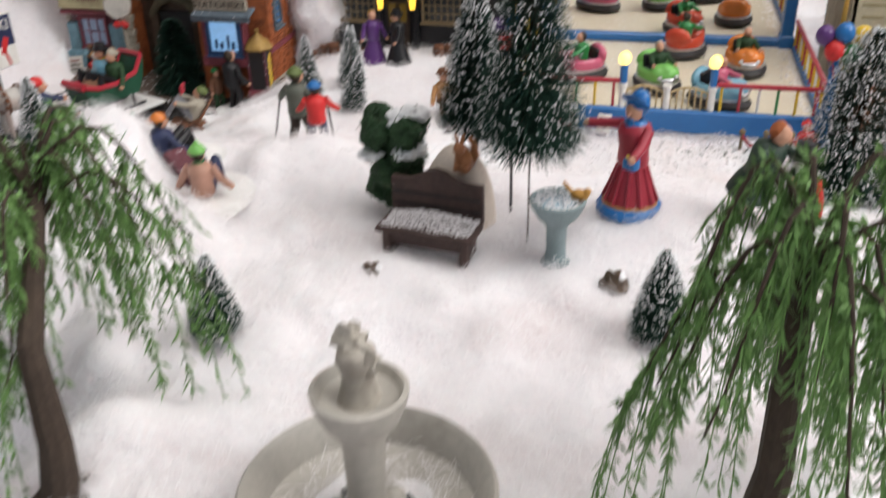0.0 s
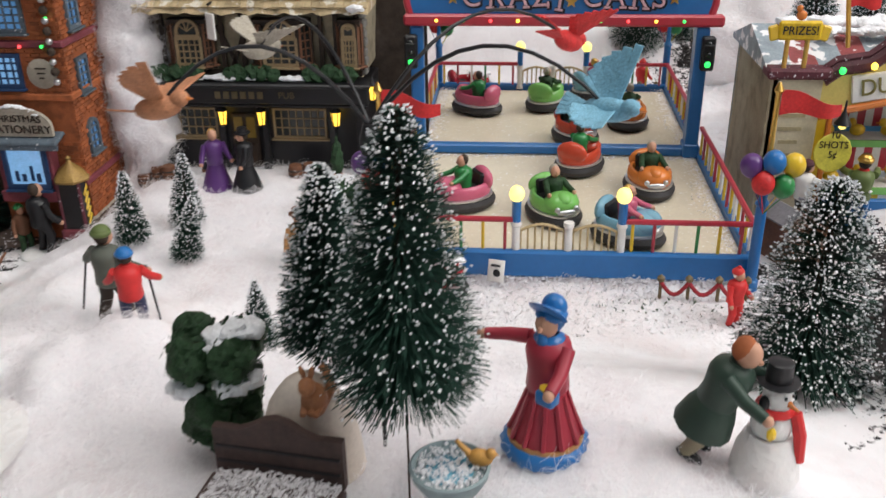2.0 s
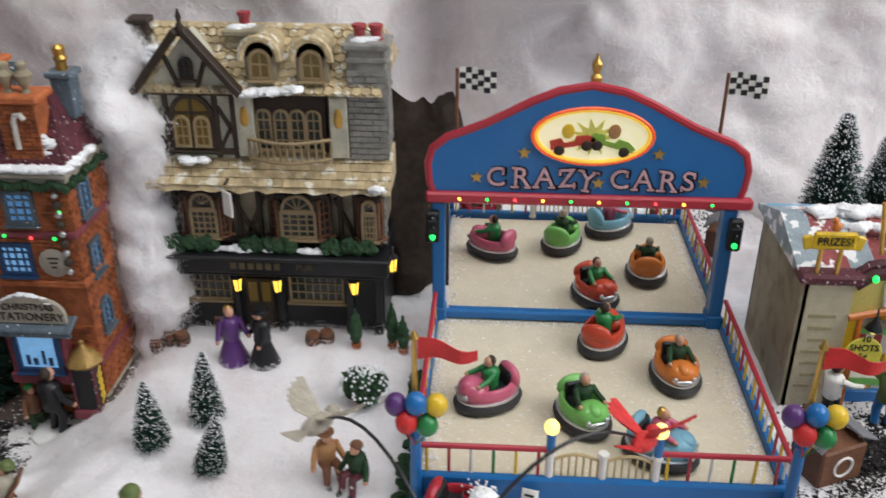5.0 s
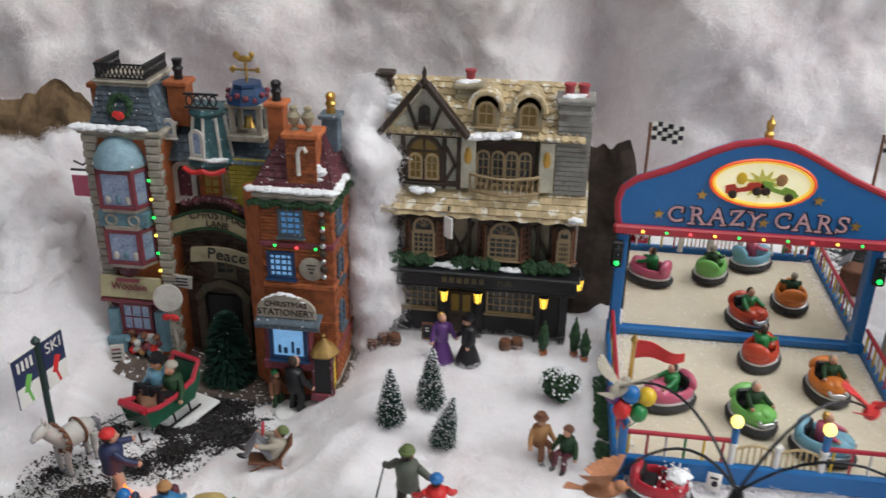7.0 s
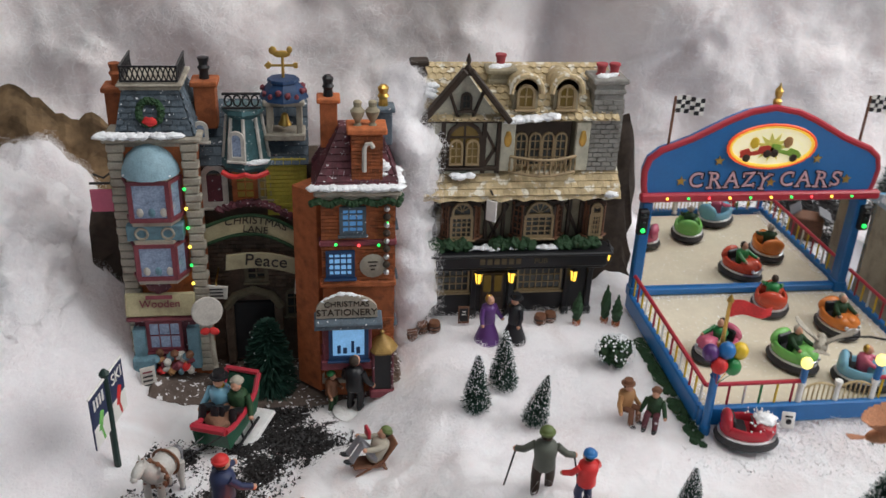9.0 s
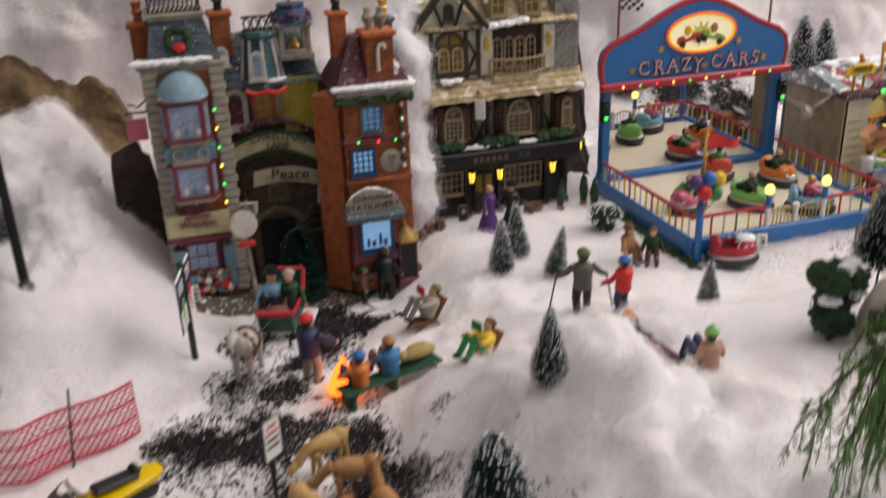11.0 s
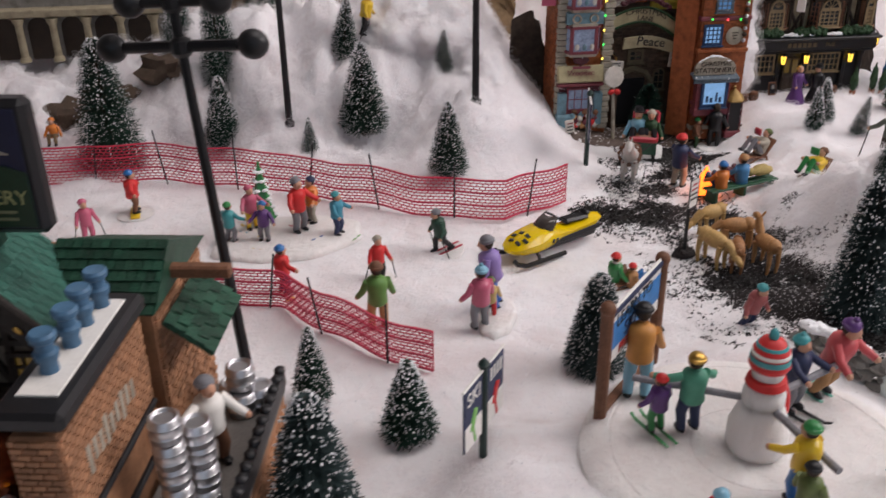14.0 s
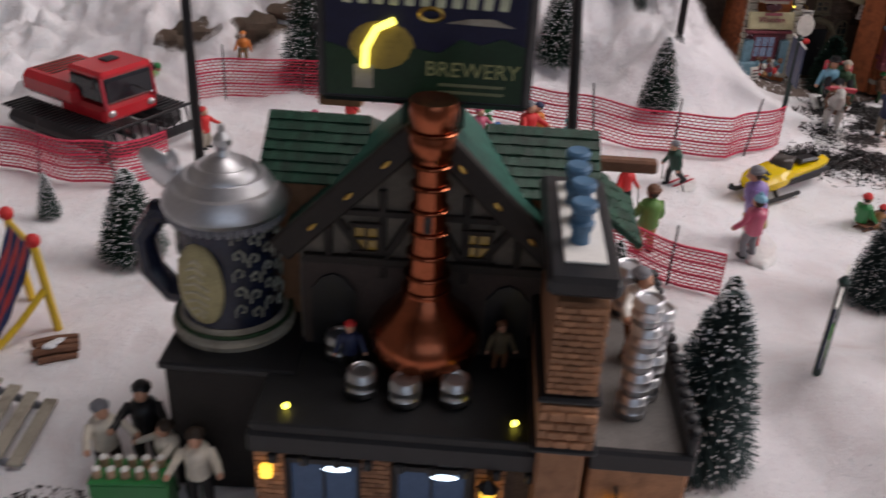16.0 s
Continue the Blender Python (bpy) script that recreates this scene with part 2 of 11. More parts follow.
GLASSB = mat("lit_blue_window", (0.05, 0.1, 0.2), 0.2, emit=(0.2, 0.5, 1.0), power=0.28)
GLASSW = mat("lit_cool_window", (0.1, 0.2, 0.3), 0.2, emit=(0.3, 0.58, 1.0), power=0.5, vary=0.5, scale=150)
GLASSY = mat("lit_amber_window", (0.06, 0.042, 0.015), 0.2, emit=(1.0, 0.6, 0.1), power=0.05)
GLASSD = mat("dark_window", (0.03, 0.035, 0.035), 0.1, bump_=0.02)
GLASSP = mat("pale_window", (0.2, 0.24, 0.31), 0.1, bump_=0.02, vary=0.7, scale=110, emit=(0.45, 0.55, 0.85), power=0.09)
LAMP = mat("lamp_glow", (0.9, 0.6, 0.1), 0.3, emit=(1.0, 0.58, 0.06), power=1.9)
GLOBE = mat("globe_glow", (0.9, 0.8, 0.3), 0.3, emit=(1.0, 0.74, 0.16), power=1.7)
BULB_Y = mat("bulb_yellow", (0.9, 0.7, 0.1), 0.3, emit=(1.0, 0.7, 0.08), power=2.6)
BULB_R = mat("bulb_red", (0.8, 0.1, 0.1), 0.3, emit=(1.0, 0.05, 0.06), power=2.2)
BULB_G = mat("bulb_green", (0.1, 0.8, 0.2), 0.3, emit=(0.05, 1.0, 0.12), power=1.6)
SKIN = mat("doll_skin", (0.55, 0.3, 0.2), 0.5, vary=0.1)
NET = mat("red_netting", (0.6, 0.04, 0.09), 0.5, vary=0.15)
FLAGRED = mat("red_flag", (0.6, 0.03, 0.03), 0.5)
DEER = mat("tan_animal_paint", (0.42, 0.22, 0.09), 0.55, vary=0.3, bump_=0.3)
FLAME = mat("flame_glow", (0.9, 0.25, 0.02), 0.4, emit=(1.0, 0.2, 0.02), power=2.5)
MIRROR = mat("mirror_silver", (0.88, 0.88, 0.88), 0.02, 1.0, vary=0.01, bump_=0)
GRAVEL = mat("black_grit", (0.02, 0.018, 0.018), 0.6, vary=0.5, bump_=0.4)
GRITSTONE = mat("grit_bed", (0.03, 0.025, 0.024), 0.9, vary=0.5, scale=400, bump_=1.0)
WALLPAINT = mat("room_wall_paint", (0.3, 0.285, 0.28), 0.9, vary=0.04, scale=3)
GLITTER = mat("glitter", (0.9, 0.9, 0.95), 0.15, 0.0, vary=0.02, bump_=0, spec=1.0)
# near-black brown that stands for shade between the houses
GAPSHADE = mat("gap_shade", (0.045, 0.032, 0.024), 0.9, vary=0.5, scale=30, bump_=0.8)
BROWNPAPER = mat("brown_rock_paper", (0.17, 0.11, 0.056), 0.8, vary=0.5, scale=30, bump_=0.8)

# ---- mesh building, in centimetres ----
U = 0.01


class Build:
    """Collects faces of one mesh, in centimetres, with a material slot for each face."""

    def __init__(self):
        self.v, self.f, self.m = [], [], []

    def add(self, verts, faces, mi=0):
        k = len(self.v)
        self.v += [tuple(p) for p in verts]
        self.f += [tuple(i + k for i in f) for f in faces]
        self.m += [mi] * len(faces)
        return self

    def box(self, c, s, mi=0, ch=0.0, rot=None):
        """Box with centre c and size s; ch chamfers its edges."""
        hx, hy, hz = s[0] / 2, s[1] / 2, s[2] / 2
        ch = min(ch, hx * 0.8, hy * 0.8, hz * 0.8)
        if ch <= 0:
            vs = [Vector((x, y, z)) for x in (-hx, hx) for y in (-hy, hy) for z in (-hz, hz)]
            fs = [(0, 1, 3, 2), (4, 6, 7, 5), (0, 4, 5, 1), (2, 3, 7, 6), (0, 2, 6, 4), (1, 5, 7, 3)]
        else:
            h = (hx, hy, hz)
            vs, ix = [], {}
            for sx in (-1, 1):
                for sy in (-1, 1):
                    for sz in (-1, 1):
                        sg = (sx, sy, sz)
                        for a in range(3):
                            ix[(sx, sy, sz, a)] = len(vs)
                            vs.append(Vector([sg[k] * (h[k] - (0 if k == a else ch)) for k in range(3)]))
            fs = []
            for a in range(3):
                b, c2 = (a + 1) % 3, (a + 2) % 3
                for sa in (-1, 1):
                    q = []
                    for sb, sc in ((-1, -1), (1, -1), (1, 1), (-1, 1)):
                        g = [0, 0, 0]; g[a], g[b], g[c2] = sa, sb, sc
                        q.append(ix[(*g, a)])
                    fs.append(q)
                    for sb in (-1, 1):
                        q = []
                        for who, sc in ((a, -1), (a, 1), (b, 1), (b, -1)):
                            g = [0, 0, 0]; g[a], g[b], g[c2] = sa, sb, sc
                            q.append(ix[(*g, who)])
                        fs.append(q)
            for sx in (-1, 1):
                for sy in (-1, 1):
                    for sz in (-1, 1):
                        fs.append([ix[(sx, sy, sz, a)] for a in range(3)])
            out = []
            for q in fs:
                n = (vs[q[1]] - vs[q[0]]).cross(vs[q[2]] - vs[q[0]])
                mid = sum((vs[i] for i in q), Vector())
                out.append(tuple(q) if n.dot(mid) > 0 else tuple(reversed(q)))
            fs = out
        if rot is not None:
            R = Euler([radians(a) for a in rot]).to_matrix()
            vs = [R @ v for v in vs]
        return self.add([v + Vector(c) for v in vs], fs, mi)

    def cyl(self, a, b, r0, r1=None, n=10, mi=0, caps=True):
        """Tapered rod from a to b."""
        r1 = r0 if r1 is None else r1
        a, b = Vector(a), Vector(b)
        d = (b - a).normalized()
        x = d.orthogonal().normalized()
        y = d.cross(x)
        vs = []
        for p, r in ((a, r0), (b, r1)):
            vs += [p + (x * math.cos(2 * math.pi * i / n) + y * math.sin(2 * math.pi * i / n)) * r for i in range(n)]
        fs = [(i, (i + 1) % n, n + (i + 1) % n, n + i) for i in range(n)]
        if caps:
            fs += [tuple(range(n - 1, -1, -1)), tuple(range(n, 2 * n))]
        return self.add(vs, fs, mi)

    def tube(self, pts, r, n=6, mi=0, r1=None):
        """Round bar through the points, tapering from r to r1."""
        pts = [Vector(p) for p in pts]
        r1 = r if r1 is None else r1
        vs, fs = [], []
        x = None
        for i, p in enumerate(pts):
            d = (pts[min(i + 1, len(pts) - 1)] - pts[max(i - 1, 0)]).normalized()
            x = d.orthogonal().normalized() if x is None else (x - d * x.dot(d)).normalized()
            y = d.cross(x)
            rr = r + (r1 - r) * i / (len(pts) - 1)
            vs += [p + (x * math.cos(2 * math.pi * k / n) + y * math.sin(2 * math.pi * k / n)) * rr for k in range(n)]
        for i in range(len(pts) - 1):
            fs += [(i * n + k, i * n + (k + 1) % n, (i + 1) * n + (k + 1) % n, (i + 1) * n + k) for k in range(n)]
        fs += [tuple(range(n - 1, -1, -1)), tuple(range(len(vs) - n, len(vs)))]
        return self.add(vs, fs, mi)

    def ball(self, c, r, mi=0, seg=10, rings=7, rot=None, lump=0.0, seed=0):
        """Ellipsoid; lump roughens it."""
        r = (r, r, r) if isinstance(r, (int, float)) else r
        R = Euler([radians(a) for a in rot]).to_matrix() if rot else None
        vs = [Vector((0, 0, r[2]))]
        for j in range(1, rings):
            a = math.pi * j / rings
            for i in range(seg):
                b = 2 * math.pi * i / seg
                vs.append(Vector((r[0] * math.sin(a) * math.cos(b), r[1] * math.sin(a) * math.sin(b), r[2] * math.cos(a))))
        vs.append(Vector((0, 0, -r[2])))
        if lump:
            vs = [v * (1 + lump * noise.noise(v * (2.2 / max(r)) + Vector((seed * 3.1, 7, seed)))) for v in vs]
        if R:
            vs = [R @ v for v in vs]
        fs = [(0, 1 + i, 1 + (i + 1) % seg) for i in range(seg)]
        for j in range(rings - 2):
            o = 1 + j * seg
            fs += [(o + i, o + seg + i, o + seg + (i + 1) % seg, o + (i + 1) % seg) for i in range(seg)]
        o = 1 + (rings - 2) * seg
        fs += [(o + i, len(vs) - 1, o + (i + 1) % seg) for i in range(seg)]
        return self.add([v + Vector(c) for v in vs], fs, mi)

    def lathe(self, prof, n=20, mi=0, c=(0, 0, 0), flute=0.0):
        """Turned body from a profile of (radius, height)."""
        vs, fs = [], []
        for r, z in prof:
            for i in range(n):
                a = 2 * math.pi * i / n
                k = r * (1 + flute * (i % 2))
                vs.append((c[0] + k * math.cos(a), c[1] + k * math.sin(a), c[2] + z))
        for j in range(len(prof) - 1):
            fs += [(j * n + i, j * n + (i + 1) % n, (j + 1) * n + (i + 1) % n, (j + 1) * n + i) for i in range(n)]
        fs += [tuple(range(n - 1, -1, -1)), tuple(range(len(vs) - n, len(vs)))]
        return self.add(vs, fs, mi)

    def slab(self, poly, y0, y1, mi=0):
        """Outline of (x, z) points, counter-clockwise seen from the front, extruded from y0 (front) to y1."""
        n = len(poly)
        vs = [(x, y0, z) for x, z in poly] + [(x, y1, z) for x, z in poly]
        fs = [tuple(range(n)), tuple(range(2 * n - 1, n - 1, -1))]
        fs += [(i, n + i, n + (i + 1) % n, (i + 1) % n) for i in range(n)]
        return self.add(vs, fs, mi)

    def quad(self, a, b, c, d, mi=0):
        return self.add([a, b, c, d], [(0, 1, 2, 3)], mi)


def part(name, b, mats, parent=None, label="", smooth=35):
    """One mesh object under a thing or part."""
    me = bpy.data.meshes.new(name)
    me.from_pydata([(x * U, y * U, z * U) for x, y, z in b.v], [], b.f)
    for m in (mats if isinstance(mats, (list, tuple)) else [mats]):
        me.materials.append(m)
    me.polygons.foreach_set("material_index", b.m)
    if smooth:
        me.polygons.foreach_set("use_smooth", [True] * len(b.f))
        me.update()
        me.set_sharp_from_angle(angle=radians(smooth))
    me.update()
    ob = new(name, me)
    if parent:
        ob.parent = parent
    return tagged(ob, label)


def place(ob, x, y, z, rz=0, s=1.0, rx=0, ry=0):
    ob.matrix_basis = pose(x * U, y * U, z * U, rx, ry, rz) @ Matrix.Scale(s, 4)
    return ob


def thing(name, label, category, x, y, z, rz=0, group="", kind="", rx=0, ry=0):
    return place(tagged(new(name), label, category, group, kind), x, y, z, rz, 1, rx, ry)


def single(name, b, mats, label, category, x, y, z, rz=0, group="", smooth=35, s=1.0, kind="", rx=0, ry=0):
    """A thing that is one mesh."""
    return place(tagged(part(name, b, mats, None, label, smooth), label, category, group, kind), x, y, z, rz, s, rx, ry)


def words(name, text, size, parent, at, rot, material, label="", depth=0.02, align='CENTER', bend=None, bold=0.0, space=1.0):
    """Lettering as a mesh; size in centimetres."""
    cu = bpy.data.curves.new(name, 'FONT')
    cu.body, cu.size, cu.extrude, cu.offset, cu.align_x, cu.align_y = text, size * U, depth * U, bold * U, align, 'CENTER'
    cu.space_character = space
    tmp = bpy.data.objects.new(name, cu)
    scene.collection.objects.link(tmp)
    dg = bpy.context.evaluated_depsgraph_get()
    me = bpy.data.meshes.new_from_object(tmp.evaluated_get(dg))
    bpy.data.objects.remove(tmp)
    me.materials.clear()
    me.materials.append(material)
    if bend:
        for v in me.vertices:
            v.co.y -= bend * (v.co.x / U) ** 2 * U
    ob = new(name, me)
    ob.parent = parent
    ob.matrix_basis = pose(at[0] * U, at[1] * U, at[2] * U, *rot)
    return tagged(ob, label)
# ---- ground: one sheet of cotton snow, heights in centimetres ----
def step(a, b, v):
    t = np.clip((v - a) / (b - a), 0, 1)
    return t * t * (3 - 2 * t)


def bump(x, y, cx, cy, rx, ry, h):
    return h * np.exp(-((x - cx) / rx) ** 2 - ((y - cy) / ry) ** 2)


def ground(x, y):
    """Height of the snow in centimetres at plan centimetres x, y."""
    z = 8.4 + 0 * x
    z = z + 5.0 * step(0, 8.5, x + 27 - 10 * step(33, 27, y)) * step(58, 47, y)            # plaza with bench and bird bath
    z = z + 2.2 * step(-24, -18, x) * step(50, 60, y)           # square before the pub and the ride
    z = z - 1.2 * step(-22, -26, x) * step(62, 70, y)           # street before the shops
    z = z + 1.9 * step(-62, -56, x) * step(-30, -36, x) * step(26, 20, y)   # ski terrace
    z = z + bump(x, y, -18, 41, 6, 6, 1.2) + bump(x, y, -23, 42, 4, 6, 1.8) + bump(x, y, -13, 54, 5, 4, 0.7) + bump(x, y, -24.5, 45, 3.2, 7, 1.8) + bump(x, y, 9.5, 41.5, 5.5, 4.5, 1.8) + bump(x, y, -22, 60, 4, 6, 1.3)   # mounds by the sledgers
    z = z + bump(x, y, -60, 88, 15, 16, 11.5) + bump(x, y, -80, 90, 15, 18, 8) + bump(x, y, -49, 72, 7, 9, 5.0)
    z = z + bump(x, y, -64, 72, 9, 7, 2.2) + bump(x, y, -49, 87, 7, 9, 6.5) + bump(x, y, -108, 92, 16, 20, 5)
    z = z + bump(x, y, -51, 65, 4.5, 4.5, 2.6) - bump(x, y, -62, 69, 5, 4, 2.4) - bump(x, y, -78, 72, 6, 5, 3.0) + bump(x, y, -75, 81, 7, 7, 3.0)   # hollows and puffs round the hillside firs
    z = z + bump(x, y, -60, 8, 10, 7, 2.5) + bump(x, y, -38.5, 27.5, 6, 3.2, 2.0) + bump(x, y, -10.8, 51.4, 2.6, 1.6, 1.2)
    return z


# ---- end of ground
def lumps(x, y):
    p = Vector((x * 0.09, y * 0.09, 1.7))
    q = Vector((x * 0.35, y * 0.35, 4.1))
    return 0.9 * noise.noise(p) + 0.35 * noise.noise(q)


def puffs(x, y, z):
    """Billowing relief of teased cotton: rounded tufts with narrow creases."""
    p = Vector((x * 0.13, y * 0.13, z * 0.13)) + 0.35 * noise.noise_vector(Vector((x * 0.25, y * 0.25, z * 0.25)))
    a, c = noise.noise(p), noise.noise(p * 2.6)
    return 1.15 * math.sqrt(a * a + 0.012) + 0.5 * math.sqrt(c * c + 0.012) + 0.16 * noise.noise(p * 5.0) + 0.07 * noise.noise(p * 11.0)


def gz(x, y):
    """Height of the finished snow surface."""
    return float(ground(np.float64(x), np.float64(y))) + 0.0


GRIT = ((-42.5, 53, 1.2), (-40, 52, 2.2), (-37.0, 51.3, 3.2), (-33, 50.5, 3.0), (-32, 44, 3.4), (-34, 38.5, 3.8), (-30.5, 36.5, 3.2), (-30, 31.5, 3.2), (-27, 29.8, 2.6), (-23.3, 29.2, 1.6), (-21.5, 26.4, 1.8), (-20.5, 23, 2.2), (-31, 69, 2.6), (-29.5, 66.5, 2.4), (-33, 65, 1.8), (-28, 65, 1.6), (-31.5, 62.5, 1.8), (-36.8, 63.5, 1.3), (-35.5, 56.5, 2.0), (-38.5, 58.5, 1.2), (-33.5, 60, 1.3), (-33.5, 35, 4.0), (-31, 40.5, 3.2), (-27.5, 33.5, 3.0), (-25.2, 29.3, 2.6), (-22.2, 27.8, 2.2), (-20.8, 24.8, 2.2),
        (25, 57, 4.5), (24, 50, 3.6), (28.5, 62, 4.5), (30, 54, 4.5), (24, 67, 3), (-97.2, 11.5, 1.5))


def grit(x, y):
    """How thickly black grit covers the snow at x, y: 0 none, 1 full."""
    k = 0.0
    for gx, gy, r in GRIT:
        k = max(k, 1.25 - math.hypot(x - gx, y - gy) / r)
    k += 0.5 * noise.noise(Vector((x * 0.5, y * 0.5, 3.3))) + 0.5 * noise.noise(Vector((x * 1.9, y * 1.9, 8.3)))
    return k


def build_grit():
    rnd = random.Random(5)
    b = Build()
    for gx, gy, r in GRIT:
        for i in range(int(820 * r)):
            a, d = rnd.uniform(0, 6.28), r * 1.9 * math.sqrt(rnd.random())
            x, y = gx + d * math.cos(a), gy + d * math.sin(a)
            if grit(x, y) < rnd.uniform(-0.8, 0.6):
                continue
            z = gz(x, y) + 0.25 * lumps(x, y) + 0.04
            s = rnd.uniform(0.06, 0.19)
            t = [Vector((rnd.uniform(-1, 1), rnd.uniform(-1, 1), rnd.uniform(-0.6, 1))) * s for _ in range(4)]
            b.add([(x + q.x, y + q.y, z + q.z) for q in t], [(0, 1, 2), (0, 2, 3), (0, 3, 1), (1, 3, 2)])
    ob = part("grit", b, GRAVEL, None, "", 0)
    tagged(ob, "loose black grit scattered over the snow paths", "grit", kind="stuff")


def build_ground():
    b = Build()
    x0, x1, y0, y1, d = -150, 75, -30, 112, 0.5
    nx, ny = int((x1 - x0) / d) + 1, int((y1 - y0) / d) + 1
    X, Y = np.meshgrid(np.linspace(x0, x1, nx), np.linspace(y0, y1, ny))
    Z = ground(X, Y)
    soft = 0.25 + 0.9 * step(62, 78, Y) * step(-44, -50, X) + 0.7 * np.exp(-((X + 20) / 12) ** 2 - ((Y - 45) / 9) ** 2)
    fluff = 0.3 + 3.8 * step(60, 70, Y) * step(-44, -50, X) + 4.2 * np.exp(-((X + 19) / 8) ** 2 - ((Y - 43) / 12) ** 2) + 1.1 * np.exp(-((X + 2) / 12) ** 2 - ((Y - 32) / 6) ** 2) + 1.4 * np.exp(-((X + 20) / 6) ** 2 - ((Y - 62) / 7) ** 2) + 2.0 * np.exp(-((X + 14) / 8) ** 2 - ((Y - 31) / 8) ** 2) + 1.2 * step(26, 30, X) + 2.0 * step(80, 84, Y)
    for j in range(ny):
        for i in range(nx):
            b.v.append((X[j, i], Y[j, i], Z[j, i] + soft[j, i] * lumps(X[j, i], Y[j, i]) + fluff[j, i] * (puffs(X[j, i], Y[j, i], 0.0) - 0.35)))
    b.f = [(j * nx + i, j * nx + i + 1, (j + 1) * nx + i + 1, (j + 1) * nx + i) for j in range(ny - 1) for i in range(nx - 1)]
    b.m = [0] * len(b.f)
    ob = part("ground", b, SNOWFIELD, None, "", 180)
    mask = ob.data.attributes.new("grit", 'FLOAT', 'POINT')
    mask.data.foreach_set("value", [min(0.5, grit(v[0], v[1])) if any(abs(v[0] - gx) < 2 * r and abs(v[1] - gy) < 2 * r for gx, gy, r in GRIT) else -1.0 for v in b.v])
    tagged(ob, "white cotton snow sheet with soft mounds", "snow", kind="structure")


build_ground()
build_grit()


def build_backdrop():
    """Teased wadding hung in billows behind the village."""
    b = Build()
    nx, nz = 440, 150
    for j in range(nz):
        w = j / (nz - 1)
        for i in range(nx):
            x = -150 + 245 * i / (nx - 1)
            z = 2 + 72 * w
            p = Vector((x * 0.045, z * 0.03, 0.3))
            q = Vector((x * 0.13, z * 0.11, 2.0))
            y = 99 - 5.5 * abs(noise.noise(p)) + 2.4 * noise.noise(q) - 2.0 * (puffs(x * 0.8, 55.0, z * 0.75) - 0.35) + 5 * w * w
            y += 9 * math.exp(-((x + 3.2) / 4.0) ** 2 - ((z - 20) / 13) ** 2)
            b.v.append((x, y, z))
    b.f = [(j * nx + i, j * nx + i + 1, (j + 1) * nx + i + 1, (j + 1) * nx + i) for j in range(nz - 1) for i in range(nx - 1)]
    b.m = [0] * len(b.f)
    tagged(part("backdrop", b, WADDING, None, "", 180), "grey-white cotton wadding hung in folds behind the houses", "cotton backdrop", kind="structure")


build_backdrop()


def tuft(x, y, z, rx, ry, rz_, seed, label, n=44):
    """A teased lump of cotton."""
    b = Build()
    b.ball((0, 0, 0), (rx, ry, rz_), 0, n, n // 2 + 8)
    out = []
    for v in b.v:
        d = Vector((v[0] / rx, v[1] / ry, v[2] / rz_))
        k = puffs(v[0] + seed * 9, v[1] + seed * 5, v[2]) - 0.35 + 0.9 * (puffs(v[0] * 2.6, v[1] * 2.6 + seed, v[2] * 2.6) - 0.35)
        out.append((v[0] + d.x * k * 1.5, v[1] + d.y * k * 1.5, v[2] + d.z * k * 1.3))
    b.v = out
    single("cotton_tuft", b, SNOW, label, "cotton", x, y, z, 0, "cotton tufts", 180)


COLUMN = "white cotton tuft stuffed between the houses"
for k, (x, y, z, a, c, h) in enumerate(((-20.7, 78.5, 15, 1.9, 3, 8.5), (-20.6, 78.8, 24, 2.0, 3, 6.5))):
    tuft(x, y, z, a, c, h, k + 1, COLUMN, 84)
for k, (x, y, z, a, c, h) in enumerate(((-49.5, 78, 13, 3.6, 7, 6), (-55, 82, 17, 8.5, 7, 5.5))):
    tuft(x, y, z, a, c, h, k + 9, "white cotton tuft on the hillside", 90)


def strands(name, spots, count, length, lift, width, label, seed):
    """Fine curved cotton fibres combed along a surface; spots are (points, normals) in centimetres."""
    P, Nn = spots
    rng = np.random.default_rng(seed)
    k = rng.integers(0, len(P), count)
    p, n = P[k] + rng.normal(0, 0.15, (count, 3)), Nn[k]
    def unit(v):
        return v / np.maximum(1e-6, np.linalg.norm(v, axis=1))[:, None]
    d = rng.normal(0, 1, (count, 3))
    d = unit(d - n * (d * n).sum(1)[:, None])
    ln = rng.uniform(*length, count)[:, None]
    up = rng.uniform(0.0, lift, count)[:, None]
    side = np.cross(d, n)
    bow = rng.normal(0, 0.22, count)[:, None]
    rows = []
    for u in (0.0, 0.33, 0.67, 1.0):
        c = p + d * ln * (u - 0.5) + side * ln * bow * (4 * u * (1 - u)) + n * (0.02 + up * (4 * u * (1 - u)))
        w = side * width * (1.0 - 0.5 * abs(2 * u - 1)) + n * width * 0.35
        rows += [c - w, c + w]
    V = np.stack(rows, 1).reshape(-1, 3) * U
    base = (np.arange(count) * 8)[:, None]
    F = np.concatenate([base + np.array([[2 * j, 2 * j + 1, 2 * j + 3, 2 * j + 2]]) for j in range(3)], 1).reshape(-1)
    me = bpy.data.meshes.new(name)
    me.vertices.add(len(V)); me.vertices.foreach_set("co", V.ravel())
    me.loops.add(len(F)); me.loops.foreach_set("vertex_index", F.astype(np.int32))
    nf = len(F) // 4
    me.polygons.add(nf); me.polygons.foreach_set("loop_start", np.arange(nf, dtype=np.int32) * 4)
    me.materials.append(FIBRE)
    me.update(calc_edges=True)
    return tagged(new(name, me), label, "cotton fibres", kind="stuff")


